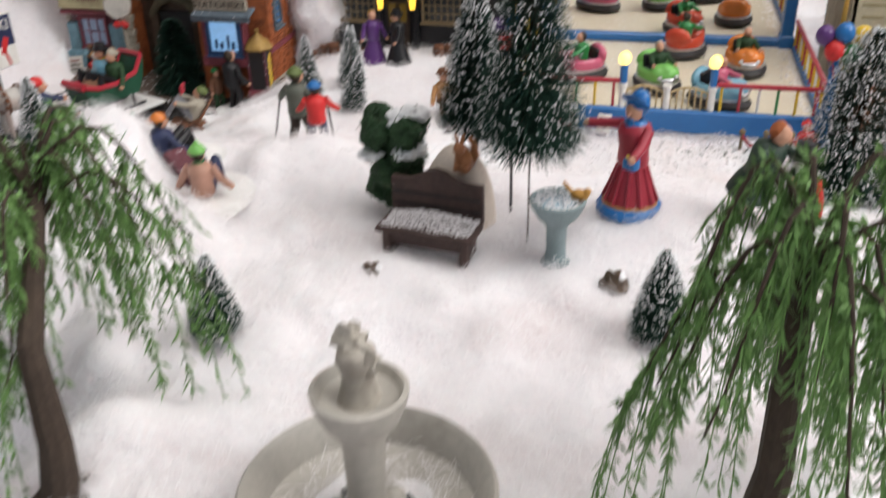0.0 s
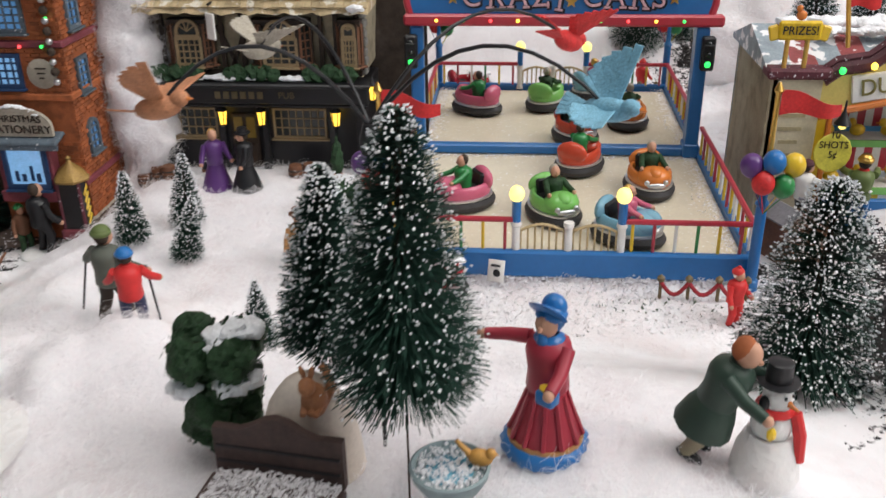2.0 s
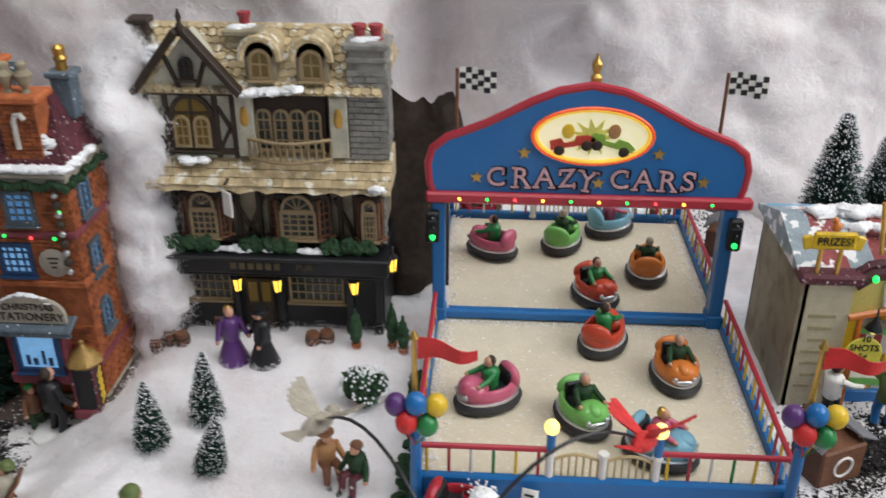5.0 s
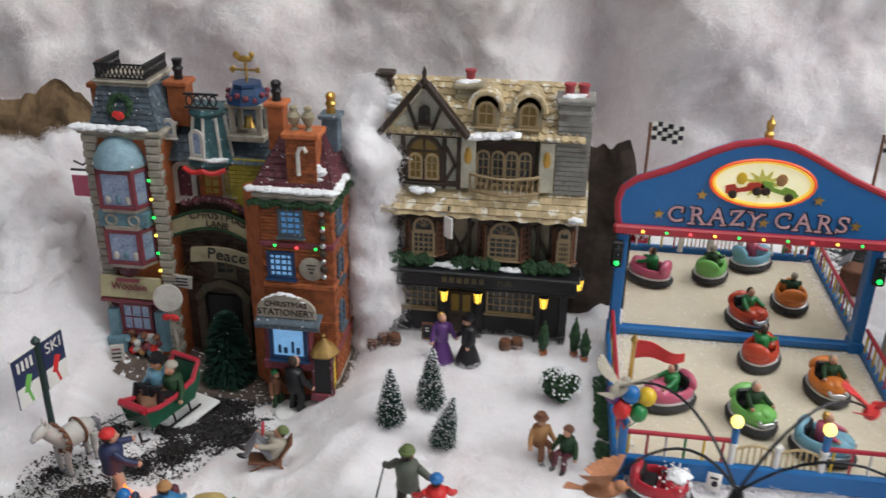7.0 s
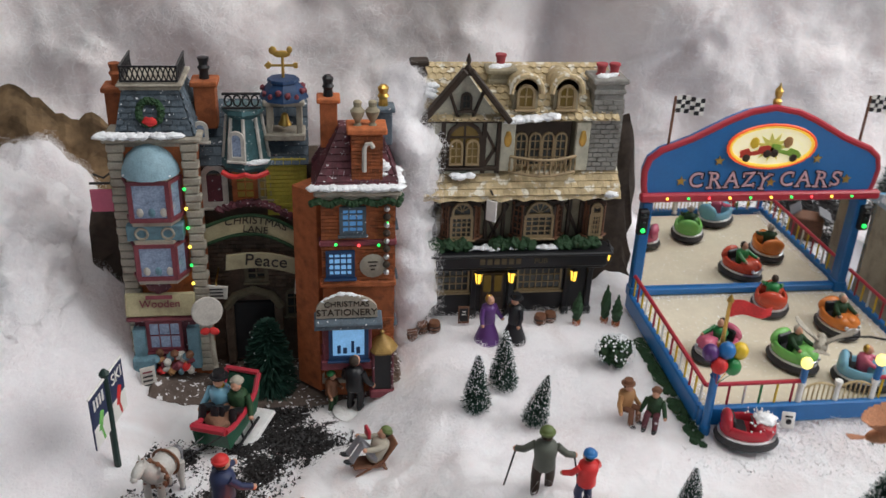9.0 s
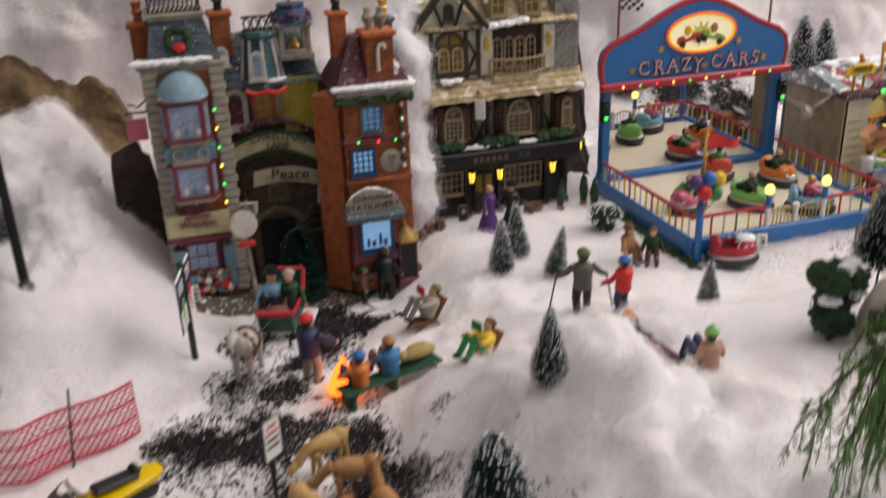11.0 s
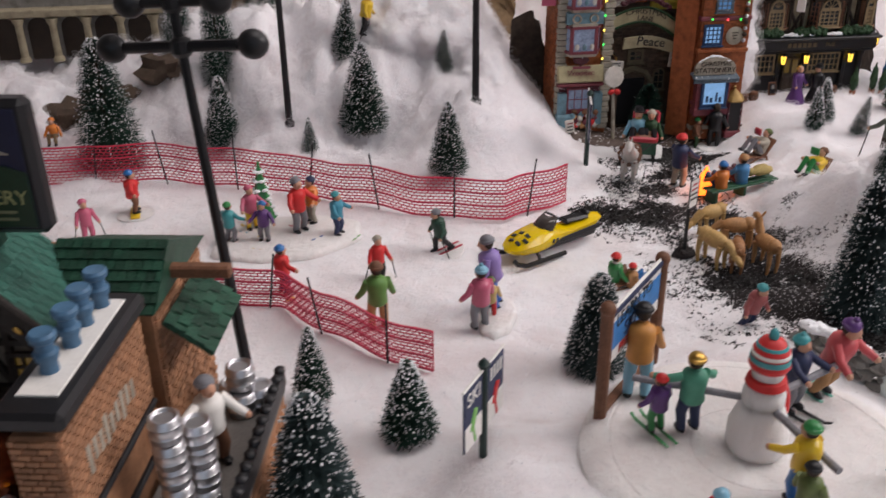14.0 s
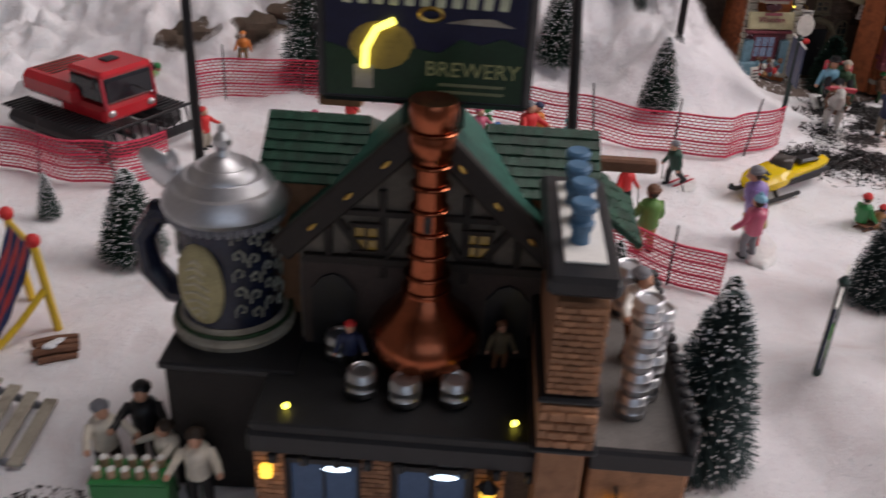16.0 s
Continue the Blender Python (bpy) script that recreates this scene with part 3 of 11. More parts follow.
def cloud(ob):
    """Points and normals of a mesh, in centimetres."""
    me = ob.data
    co, no = np.empty(len(me.vertices) * 3), np.empty(len(me.vertices) * 3)
    me.vertices.foreach_get("co", co); me.vertex_normals.foreach_get("vector", no)
    return co.reshape(-1, 3) / U + np.array(ob.location) / U, no.reshape(-1, 3)


def grains(name, P, Nn, count, size, material, label, category, seed):
    """Tiny crumbs scattered over a surface."""
    rng = np.random.default_rng(seed)
    k = rng.integers(0, len(P), count)
    s_ = rng.uniform(*size, count)[:, None, None]
    q = rng.uniform(-1, 1, (count, 4, 3)) * s_
    q[:, :, 2] *= 0.8
    V = ((P[k] + rng.uniform(-0.3, 0.3, (count, 3)) * np.array([1, 1, 0]))[:, None, :] + q + Nn[k][:, None, :] * 0.03).reshape(-1, 3) * U
    F = ((np.arange(count) * 4)[:, None] + np.array([[0, 1, 2, 0, 2, 3, 0, 3, 1, 1, 3, 2]])).reshape(-1)
    me = bpy.data.meshes.new(name)
    me.vertices.add(len(V)); me.vertices.foreach_set("co", V.ravel())
    me.loops.add(len(F)); me.loops.foreach_set("vertex_index", F.astype(np.int32))
    nf = len(F) // 3
    me.polygons.add(nf); me.polygons.foreach_set("loop_start", np.arange(nf, dtype=np.int32) * 3)
    me.materials.append(material)
    me.update(calc_edges=True)
    return tagged(new(name, me), label, category, kind="stuff")


def fibres():
    """Loose cotton fibres, snow grains and glitter flakes that stand off the snow."""
    P, Nn = cloud(bpy.data.objects["ground"])
    x, y = P[:, 0], P[:, 1]
    hill = (x > -112) & (x < -42) & (y > 62) & (y < 93)
    strands("cotton_fibres", (P[hill], Nn[hill]), 80000, (0.6, 1.9), 0.55, 0.010, "loose white cotton fibres on the hillside", 31)
    soft = ((((x + 19) / 11) ** 2 + ((y - 44) / 13) ** 2 < 1) | (((x + 2) / 18) ** 2 + ((y - 36) / 16) ** 2 < 1) | (((x + 13) / 10) ** 2 + ((y - 66) / 8) ** 2 < 1) | ((x > -24) & (x < 0) & (y > 72) & (y < 78)) | (((x + 60) / 9) ** 2 + ((y - 10) / 9) ** 2 < 1) | (((x + 46) / 5) ** 2 + ((y - 64) / 10) ** 2 < 1))
    strands("cotton_fibres", (P[soft], Nn[soft]), 75000, (0.5, 1.5), 0.4, 0.009, "loose white cotton fibres on the soft mounds", 32)
    B = cloud(bpy.data.objects["backdrop"])
    k = (B[0][:, 0] > -112) & (B[0][:, 0] < 62) & (B[0][:, 2] < 60)
    strands("cotton_fibres", (B[0][k], B[1][k]), 50000, (0.8, 2.6), 0.8, 0.013, "loose white cotton fibres hanging off the backdrop", 33)
    wool = [cloud(ob) for ob in bpy.data.objects if ob.name.startswith("cotton_tuft")]
    W = (np.concatenate([a for a, c in wool]), np.concatenate([c for a, c in wool]))
    strands("cotton_fibres", W, 50000, (0.5, 1.6), 0.7, 0.010, "loose white cotton fibres standing off the tufts", 34)
    flat = (x > -112) & (x < -26) & (y > 8) & (y < 62)
    grains("snow_grains", P[flat], Nn[flat], 34000, (0.02, 0.055), CRUMB, "fine loose snow grains over the packed snow", "snow grains", 35)
    rough = (((x - 8) / 12) ** 2 + ((y - 58.8) / 2.4) ** 2 < 1)
    grains("snow_crumbs", P[rough], Nn[rough], 2600, (0.04, 0.11), CRUMB, "coarse loose snow crumbs before the ride", "snow crumbs", 36)
    rnd = random.Random(31)
    b = Build()
    allp = np.concatenate([P[flat | hill], B[0][k]]); alln = np.concatenate([Nn[flat | hill], B[1][k]])
    for i in np.random.default_rng(37).integers(0, len(allp), 18000):
        p, n = Vector(allp[i]), Vector(alln[i])
        s_ = rnd.uniform(0.03, 0.07)
        d = (n + Vector((rnd.uniform(-1, 1), rnd.uniform(-1, 1), rnd.uniform(-1, 1)))).normalized()
        u = d.orthogonal().normalized() * s_
        v = d.cross(u)
        c = p + n * rnd.uniform(0.05, 0.25)
        b.add([c - u, c - v, c + u, c + v], [(0, 1, 2, 3)])
    tagged(part("glitter_flakes", b, GLITTER, None, "", 0), "tiny shiny glitter flakes on the cotton", "glitter", kind="stuff")


fibres()


def crumpled_sheet(x0, x1, y0, y1, z0, z1, seed, label, m=BROWNPAPER):
    """Crumpled sheet that leans back: rock paper, or gap shade as a dark colour."""
    b = Build()
    nx, ny = 60, 26
    for j in range(ny):
        for i in range(nx):
            u, w = i / (nx - 1), j / (ny - 1)
            x = x0 + (x1 - x0) * u
            k = 2.4 * noise.noise(Vector((x * 0.16, w * 3, seed))) + 1.0 * noise.noise(Vector((x * 0.5, w * 7, seed)))
            top = z1 - 3.0 + 3.4 * noise.noise(Vector((x * 0.22, seed, 1.0))) + 1.2 * noise.noise(Vector((x * 0.8, seed, 2.0))) - 5.0 * max(0.0, abs(u - 0.5) * 2 - 0.8) / 0.2
            b.v.append((x + 0.8 * noise.noise(Vector((w * 6, seed, u * 3))), y0 + (y1 - y0) * w + 0.6 * k, z0 + (top - z0) * w + 0.2 * k))
    b.f = [(j * nx + i, j * nx + i + 1, (j + 1) * nx + i + 1, (j + 1) * nx + i) for j in range(ny - 1) for i in range(nx - 1)]
    b.m = [0] * len(b.f)
    single("paper_or_gap_shade", b, m, label, "paper", 0, 0, 0, smooth=0, group="rock paper")


crumpled_sheet(-77, -43, 87.5, 90, 14, 28.5, 7, "crumpled brown rock paper showing above the cotton hill")
# next two sheets put the shade of the gaps into dark colour
crumpled_sheet(-45.2, -41.2, 79.5, 81.0, 6, 21.5, 5, "dark crumpled sheet for the shade in the gap beside the shops", GAPSHADE)
crumpled_sheet(-8, 0.5, 83, 86, 6, 28.0, 3, "dark crumpled sheet for the shade in the gap beside the pub", GAPSHADE)


def build_room():
    """Plain room round the table, with two window openings; south and ceiling openings added for lamps."""
    def wall(name, boxes):
        b = Build()
        for c, s in boxes:
            b.box(c, s)
        tagged(part(name, b, WALLPAINT, None, "", 0), "plain pale room wall", "wall", kind="structure")
    wall("wall_north", [((-20, 140, 70), (470, 8, 310))])
    wall("wall_west", [((-250, -20, 70), (8, 312, 310))])
    wall("wall_east", [((152, -136, 70), (8, 142, 310)), ((152, 128, 70), (8, 32, 310)), ((152, 23, 0), (8, 178, 170)), ((152, 23, 214), (8, 178, 22))])
    wall("wall_south", [((-210, -210, 70), (90, 8, 310)), ((135, -210, 70), (170, 8, 310)), ((-57, -210, -15), (214, 8, 140)), ((-57, -210, 205), (214, 8, 40))])
    b = Build()
    for c, q in (((-162, -32, 228), (196, 365, 8)), ((142, -32, 228), (156, 365, 8)), ((0, -111, 228), (128, 208, 8)), ((0, 112, 228), (128, 78, 8))):
        b.box(c, q)
    tagged(part("ceiling", b, WALLPAINT, None, "", 0), "plain white ceiling", "ceiling", kind="structure")
    b = Build(); b.box((-20, -32, -88), (480, 365, 8))
    tagged(part("floor", b, WOOD, None, "", 0), "brown wooden floor", "floor", kind="structure")
    b = Build(); b.box((-38, 40, -3), (232, 150, 4), ch=0.5)
    for x in (-145, 70):
        for y in (-28, 108):
            b.box((x, y, -44.5), (8, 8, 79))
    single("display_table", b, WOOD, "brown wooden display table under the cotton snow", "table", 0, 0, 0)


build_room()
# ---- bottle-brush trees ----
def brush_mesh(seed, h, r, n, snow, droop=0.18, power=0.85, bristle=0.05):
    """Needles of one tree, needle tips with flock, and flock clumps: three meshes for trunk, crown, snow."""
    rnd = random.Random(seed)
    crown, flock, trunk = Build(), Build(), Build()
    trunk.cyl((0, 0, 0), (0, 0, h * 0.97), 0.028 * h, 0.008 * h, 8)
    for i in range(n):
        u = rnd.random() ** 1.25
        z = h * (0.09 + 0.88 * u)
        reach = r * (1 - u) ** power * rnd.uniform(0.8, 1.08) * (0.75 + 0.25 * min(1, u / 0.06)) + 0.04 * h * 0.5
        a = rnd.uniform(0, 2 * math.pi)
        c, s = math.cos(a), math.sin(a)
        dz = reach * (rnd.uniform(0.1, 0.55) - droop * 2 * (1 - u))
        w = bristle * rnd.uniform(0.7, 1.2)
        p0 = Vector((0, 0, z)); p1 = Vector((c * reach, s * reach, z + dz))
        t = Vector((-s, c, rnd.uniform(-0.6, 0.6))).normalized() * w * 0.5
        k = 0.25
        q = p0.lerp(p1, k)
        crown.add([q - t, q + t, p1 + t * 0.7, p1 - t * 0.7], [(0, 1, 2, 3)], 0)
        if rnd.random() < snow:
            f0 = p0.lerp(p1, rnd.uniform(0.75, 1.0))
            rad = rnd.uniform(0.028, 0.064) * (h / 6) ** 0.35
            d = (p1 - p0).normalized()
            x = d.orthogonal().normalized() * rad
            y = d.cross(x).normalized() * rad
            f1 = f0 + (p1 - p0).normalized() * rad * 2.6
            flock.add([f0, f0.lerp(f1, .5) + x, f0.lerp(f1, .5) + y, f0.lerp(f1, .5) - x, f0.lerp(f1, .5) - y, f1],
                      [(0, 1, 2), (0, 2, 3), (0, 3, 4), (0, 4, 1), (5, 2, 1), (5, 3, 2), (5, 4, 3), (5, 1, 4)], 0)
    return trunk, crown, flock


TREES = {}


def tree_kind(kind, seed, h, r, n, snow, needles, **kw):
    tr, cr, fl = brush_mesh(seed, h, r, n, snow, **kw)
    TREES[kind] = (h, tr, cr, fl, needles)


tree_kind("big", 1, 12.0, 3.3, 6500, 0.25, FOLI, power=0.62, droop=0.3, bristle=0.06)
tree_kind("mid", 2, 8.0, 1.9, 4200, 0.32, FOLI, power=0.75, bristle=0.06)
tree_kind("small", 3, 5.0, 1.15, 2600, 0.32, FOLI, power=0.8, bristle=0.05)
tree_kind("frosty", 4, 8.0, 2.1, 5200, 0.22, FOLI_B, power=0.6, droop=0.3, bristle=0.065)
tree_kind("snowy", 5, 9.0, 3.0, 3600, 0.8, FOLI, power=0.55, droop=0.35, bristle=0.07)
tree_kind("plain", 6, 5.0, 1.7, 2400, 0.01, FOLI, power=0.5, droop=0.3, bristle=0.09)
TREE_DATA = {}


def fir(kind, label, x, y, h, lean=0, turn=0, fat=1.0, back=0, z=None, group="bottle-brush firs"):
    H, tr, cr, fl, needles = TREES[kind]
    t = thing("fir_tree", label, "tree", x, y, gz(x, y) - 0.15 if z is None else z, turn, group, ry=lean, rx=back)
    if kind not in TREE_DATA:
        obs = (part("trunk", tr, BARK, t), part("crown", cr, needles, t, "", 0), part("snow_flock", fl, FLOCK, t, "white flock on the needle tips", 0))
        TREE_DATA[kind] = [o.data for o in obs]
    else:
        for nm, me in zip(("trunk", "crown", "snow_flock"), TREE_DATA[kind]):
            new(nm, me).parent = t
    t.scale = (h / H * fat, h / H * fat, h / H)
    return t


DARK = "dark green bottle-brush fir tree with white snow tips"
HILL = "dark green bottle-brush fir on the cotton hillside"
stake_fir = fir("big", "large dark green fir with snow tips behind the bench", 2.5, 40.0, 8.8, z=18.1, fat=0.96)
b = Build(); b.cyl((0, 0, -6.6), (0, 0, 0.6), 0.05, 0.05, 8); part("rod", b, BARK, stake_fir, "thin dark rod under the fir")
mound_fir = fir("mid", "dark green bottle-brush fir beside the large fir", -0.35, 43.3, 6.9, fat=1.1, z=17.2, back=2)
b = Build(); b.cyl((0, 0, -5.8), (0, 0, 0.6), 0.07, 0.07, 8); part("rod", b, BARK, mound_fir, "thin dark rod under the fir")
fir("small", "small frosted fir tree behind the hedge bush", -5.8, 52.6, 3.8)
fir("snowy", "thick snow-laden fir tree beside the bumper car ride", 16.6, 48.6, 8.4, lean=8, back=-16)
fir("snowy", "dark snow-laden fir tree beside the grit path", 21.0, 47.5, 5.5, fat=0.9)
fir("small", DARK, -8.3, 31.5, 3.6, fat=1.3)
fir("small", DARK, 8.2, 34.1, 3.9, fat=1.3)
fir("small", DARK + " before the pub", -16.7, 64.7, 4.7, turn=40)
fir("small", DARK + " before the pub", -14.3, 67.2, 4.9, turn=90, lean=6)
fir("small", "frosted grey-green fir leaning before the pub", -13.0, 62.9, 4.2, turn=10, lean=12)
fir("frosty", "tall frosted fir beside the black grit path", -28.8, 32.6, 11.6, turn=30, fat=0.85, lean=-5)
fir("small", "small frosted fir on the snow mound", -22.5, 42.4, 4.9, turn=70)
fir("plain", "dark green bushy fir standing before the shop arch", -31.4, 72.9, 6.6, turn=20)
fir("big", "tall dark fir with snow tips behind the netting", -86.6, 67.5, 13.6, turn=20, fat=0.92)
fir("big", "tall dark fir with snow tips on the cotton hillside", -76.4, 78.0, 12.0, turn=50, fat=0.72, lean=-4, z=13.6)
fir("mid", HILL, -76.6, 73.0, 8.3, turn=100, lean=-10, z=8.9)
fir("mid", HILL, -63.8, 77.0, 6.9, turn=150, lean=-7, z=16.4)
fir("mid", HILL, -62.1, 70.2, 9.8, turn=200, fat=1.1, z=10.5)
fir("mid", HILL, -53.6, 73.6, 4.8, turn=250, lean=-8, z=15.4)
fir("small", DARK + " behind the netting", -67.6, 67.2, 4.0, turn=300, z=9.8)
fir("mid", DARK + " behind the netting", -54.8, 59.3, 7.4, turn=330, fat=1.1, z=9.9)
fir("mid", "dark fir behind the tall fir on the hillside", -81.5, 84.0, 10.5, turn=80, fat=0.9, z=14.5)
fir("plain", "dark bushy fir by the rocks on the hillside", -72.5, 86.0, 9.0, turn=10, fat=0.8, z=17.0)
fir("frosty", "dark bushy fir behind the ski signboard", -48.9, 29.2, 7.2, turn=0, fat=1.1)
fir("small", DARK + " below the netting", -67.1, 28.0, 5.6, turn=15)
fir("small", "round-topped dark fir below the netting", -61.5, 23.7, 5.6, turn=33, fat=1.35)
fir("frosty", "large fir with snow tips beside the brewery", -66.6, 13.6, 10.2, turn=60, fat=0.95)
fir("small", DARK, -104.4, 41.4, 3.8)
fir("mid", "dark bushy fir behind the beer stein", -97.4, 35.5, 6.8, fat=1.4)
fir("small", "round frosted fir in the snow beside the stone wall", -29.9, 21.0, 3.2, fat=1.7)
fir("mid", "dark fir with snow tips behind the duck booth", 26.5, 86, 10.5, z=14)
fir("mid", "dark fir with snow tips behind the duck booth", 31.0, 88, 9.5, z=14)

TANCOAT = mat("tan_pink_coat", (0.48, 0.27, 0.2), 0.5)
NAVY = mat("navy_coat", (0.025, 0.035, 0.09), 0.5)
OLIVE = mat("olive_coat", (0.12, 0.16, 0.05), 0.5)

# ---- figurines: each one plain painted mesh ----
def figurine(label, x, y, h, rz=0, coat=RED, legs=GREY, hat=None, skirt=False, sit=0.0, arms=((-20, 10), (20, 10)), hair=BARK, base=0.0, skis=None, poles=False, board=None, extra=None, z=None, group="", lean=0, scarf=None, stride=0.0, shape="cap"):
    """Painted miniature person of height h (cm), facing -y before the turn. arms: (swing sideways, swing forwards) in degrees."""
    mats = [coat, legs or coat, hat or hair, SKIN, BLACK, hair, base and PACKED or WHITE, skis or board or RED, scarf or coat]
    b = Build()
    H = 1.0
    hip = 0.46 - sit * 0.34
    if base:
        b.lathe([(base * 0.97, -0.03), (base, 0.0), (base * 0.96, 0.03), (base * 0.5, 0.045)], 18, 6)
    z0 = 0.035 if base else 0.0
    if skis:
        for s in (-1, 1):
            b.box((s * 0.085, -0.02, z0 + 0.012), (0.06, 0.8, 0.02), 7, 0.008)
            b.box((s * 0.085, -0.45, z0 + 0.035), (0.055, 0.1, 0.018), 7, 0.006, (-30, 0, 0))
        z0 += 0.02
    if board:
        b.box((0, 0, z0 + 0.02), (0.62, 0.2, 0.03), 7, 0.014)
        z0 += 0.03
    if skirt:
        b.lathe([(0.25, z0), (0.26, z0 + 0.04), (0.2, 0.22), (0.13, 0.42), (0.105, 0.52)], 14, 1)
        hip = 0.5
    else:
        for s in (-1, 1) if legs else ():
            k = s * stride
            foot = Vector((s * 0.085, k * 0.3, z0 + 0.05))
            knee = Vector((s * 0.085, -0.05 + k * 0.12 - sit * 0.3, z0 + 0.25 + sit * 0.1))
            hp = Vector((s * 0.065, 0, hip))
            if sit:
                foot = Vector((s * 0.1, -0.42 * sit, z0 + 0.05))
            b.tube([foot, knee, hp], 0.05, 8, 1, 0.075)
            b.ball(foot + Vector((0, -0.035, -0.015)), (0.05, 0.1, 0.04), 4, 8, 5)
    top = hip + 0.36
    b.lathe([(0.105, hip - 0.06), (0.14, hip - 0.02), (0.13, hip + 0.1), (0.15, hip + 0.24), (0.135, hip + 0.31), (0.06, top)], 12, 0)
    sh = hip + 0.29
    for s, (side, fwd) in zip((-1, 1), arms):
        a, f = radians(side), radians(fwd)
        p0 = Vector((s * 0.135, 0, sh))
        d = Vector((s * math.sin(abs(a)), -math.sin(f), -math.cos(a) * math.cos(f))).normalized()
        p1 = p0 + d * 0.17
        d2 = Vector((d.x * 0.8, d.y - 0.35, d.z * 0.8 + 0.1)).normalized()
        p2 = p1 + d2 * 0.15
        b.tube([p0, p1, p2], 0.052, 8, 0, 0.04)
        b.ball(p2 + d2 * 0.02, 0.038, 3, 8, 5)
        if poles:
            b.tube([p2 + Vector((0, 0, 0.05)), Vector((p2.x + s * 0.12, p2.y + 0.05, 0.0))], 0.012, 5, 4)
    b.lathe([(0.06, top - 0.06), (0.075, top - 0.02), (0.06, top + 0.01)], 10, 8)
    hc = Vector((0, -0.01, top + 0.085))
    b.ball(hc + Vector((0, -0.02, 0)), (0.074, 0.082, 0.095), 3, 10, 8)
    b.ball(hc + Vector((0, -0.1, -0.01)), (0.018, 0.022, 0.022), 3, 6, 4)
    b.ball(hc + Vector((0, 0.025, 0.02)), (0.08, 0.072, 0.09), 5, 10, 8)
    if hat:
        b.ball(hc + Vector((0, 0.015, 0.055)), (0.09, 0.096, 0.075), 2, 10, 8)
        b.lathe([(0.088, -0.02), (0.1, -0.005), (0.1, 0.02), (0.088, 0.03)], 12, 2, (0, 0.012, hc.z + 0.045))
        if shape == "pom":
            b.ball(hc + Vector((0, 0.01, 0.13)), 0.035, 2, 8, 5)
        if shape == "brim":
            b.lathe([(0.13, 0), (0.13, 0.015), (0.09, 0.02), (0.08, 0.09)], 12, 2, (0, 0, hc.z + 0.05))
        if shape == "tall":
            b.lathe([(0.14, 0), (0.14, 0.015), (0.09, 0.02), (0.095, 0.14)], 12, 2, (0, 0, hc.z + 0.05))
        if shape == "bonnet":
            b.ball(hc + Vector((0, 0.035, 0.03)), (0.092, 0.08, 0.105), 2, 12, 8)
            b.ball(hc + Vector((0, -0.02, 0.075)), (0.135, 0.125, 0.018), 2, 16, 6, (-48, 0, 0)); b.ball(hc + Vector((0, 0.05, 0.09)), (0.085, 0.075, 0.085), 2, 12, 8); b.ball(hc + Vector((0, -0.075, -0.1)), (0.04, 0.03, 0.07), 2, 8, 6)
    if extra:
        mats = mats + extra(b, len(mats))
    name = "figurine"
    ob = single(name, b, mats, label, "figurine", x, y, (gz(x, y) - 0.05) if z is None else z, rz, group, 50, s=h / 1.0, rx=lean)
    return ob


def toy(name, b, mats, label, category, x, y, rz=0, s=1.0, dz=-0.05, group="", rx=0, ry=0, smooth=45):
    return single(name, b, mats, label, category, x, y, gz(x, y) + dz, rz, group, smooth, s, rx=rx, ry=ry)
# ---- bumper car ride with mirror wall ----
RX0, RX1, RY0, RY1, RZ = -1.4, 17.8, 61.9, 78.0, 11.9


def arc_top(x0, x1, z0, z1):
    """Rounded shoulders rising to a broad crest for the ride's signboard, from the right end to the left."""
    half = ((0.0, 0.0), (0.03, 0.2), (0.12, 0.34), (0.23, 0.42), (0.36, 0.52), (0.5, 0.66), (0.64, 0.8), (0.8, 0.93), (1.0, 1.0))
    cx, w = (x0 + x1) / 2, (x1 - x0) / 2
    right = [(x1 - w * u, z0 + (z1 - z0) * v) for u, v in half]
    return right + [(2 * cx - x, z) for x, z in right[-2::-1]]




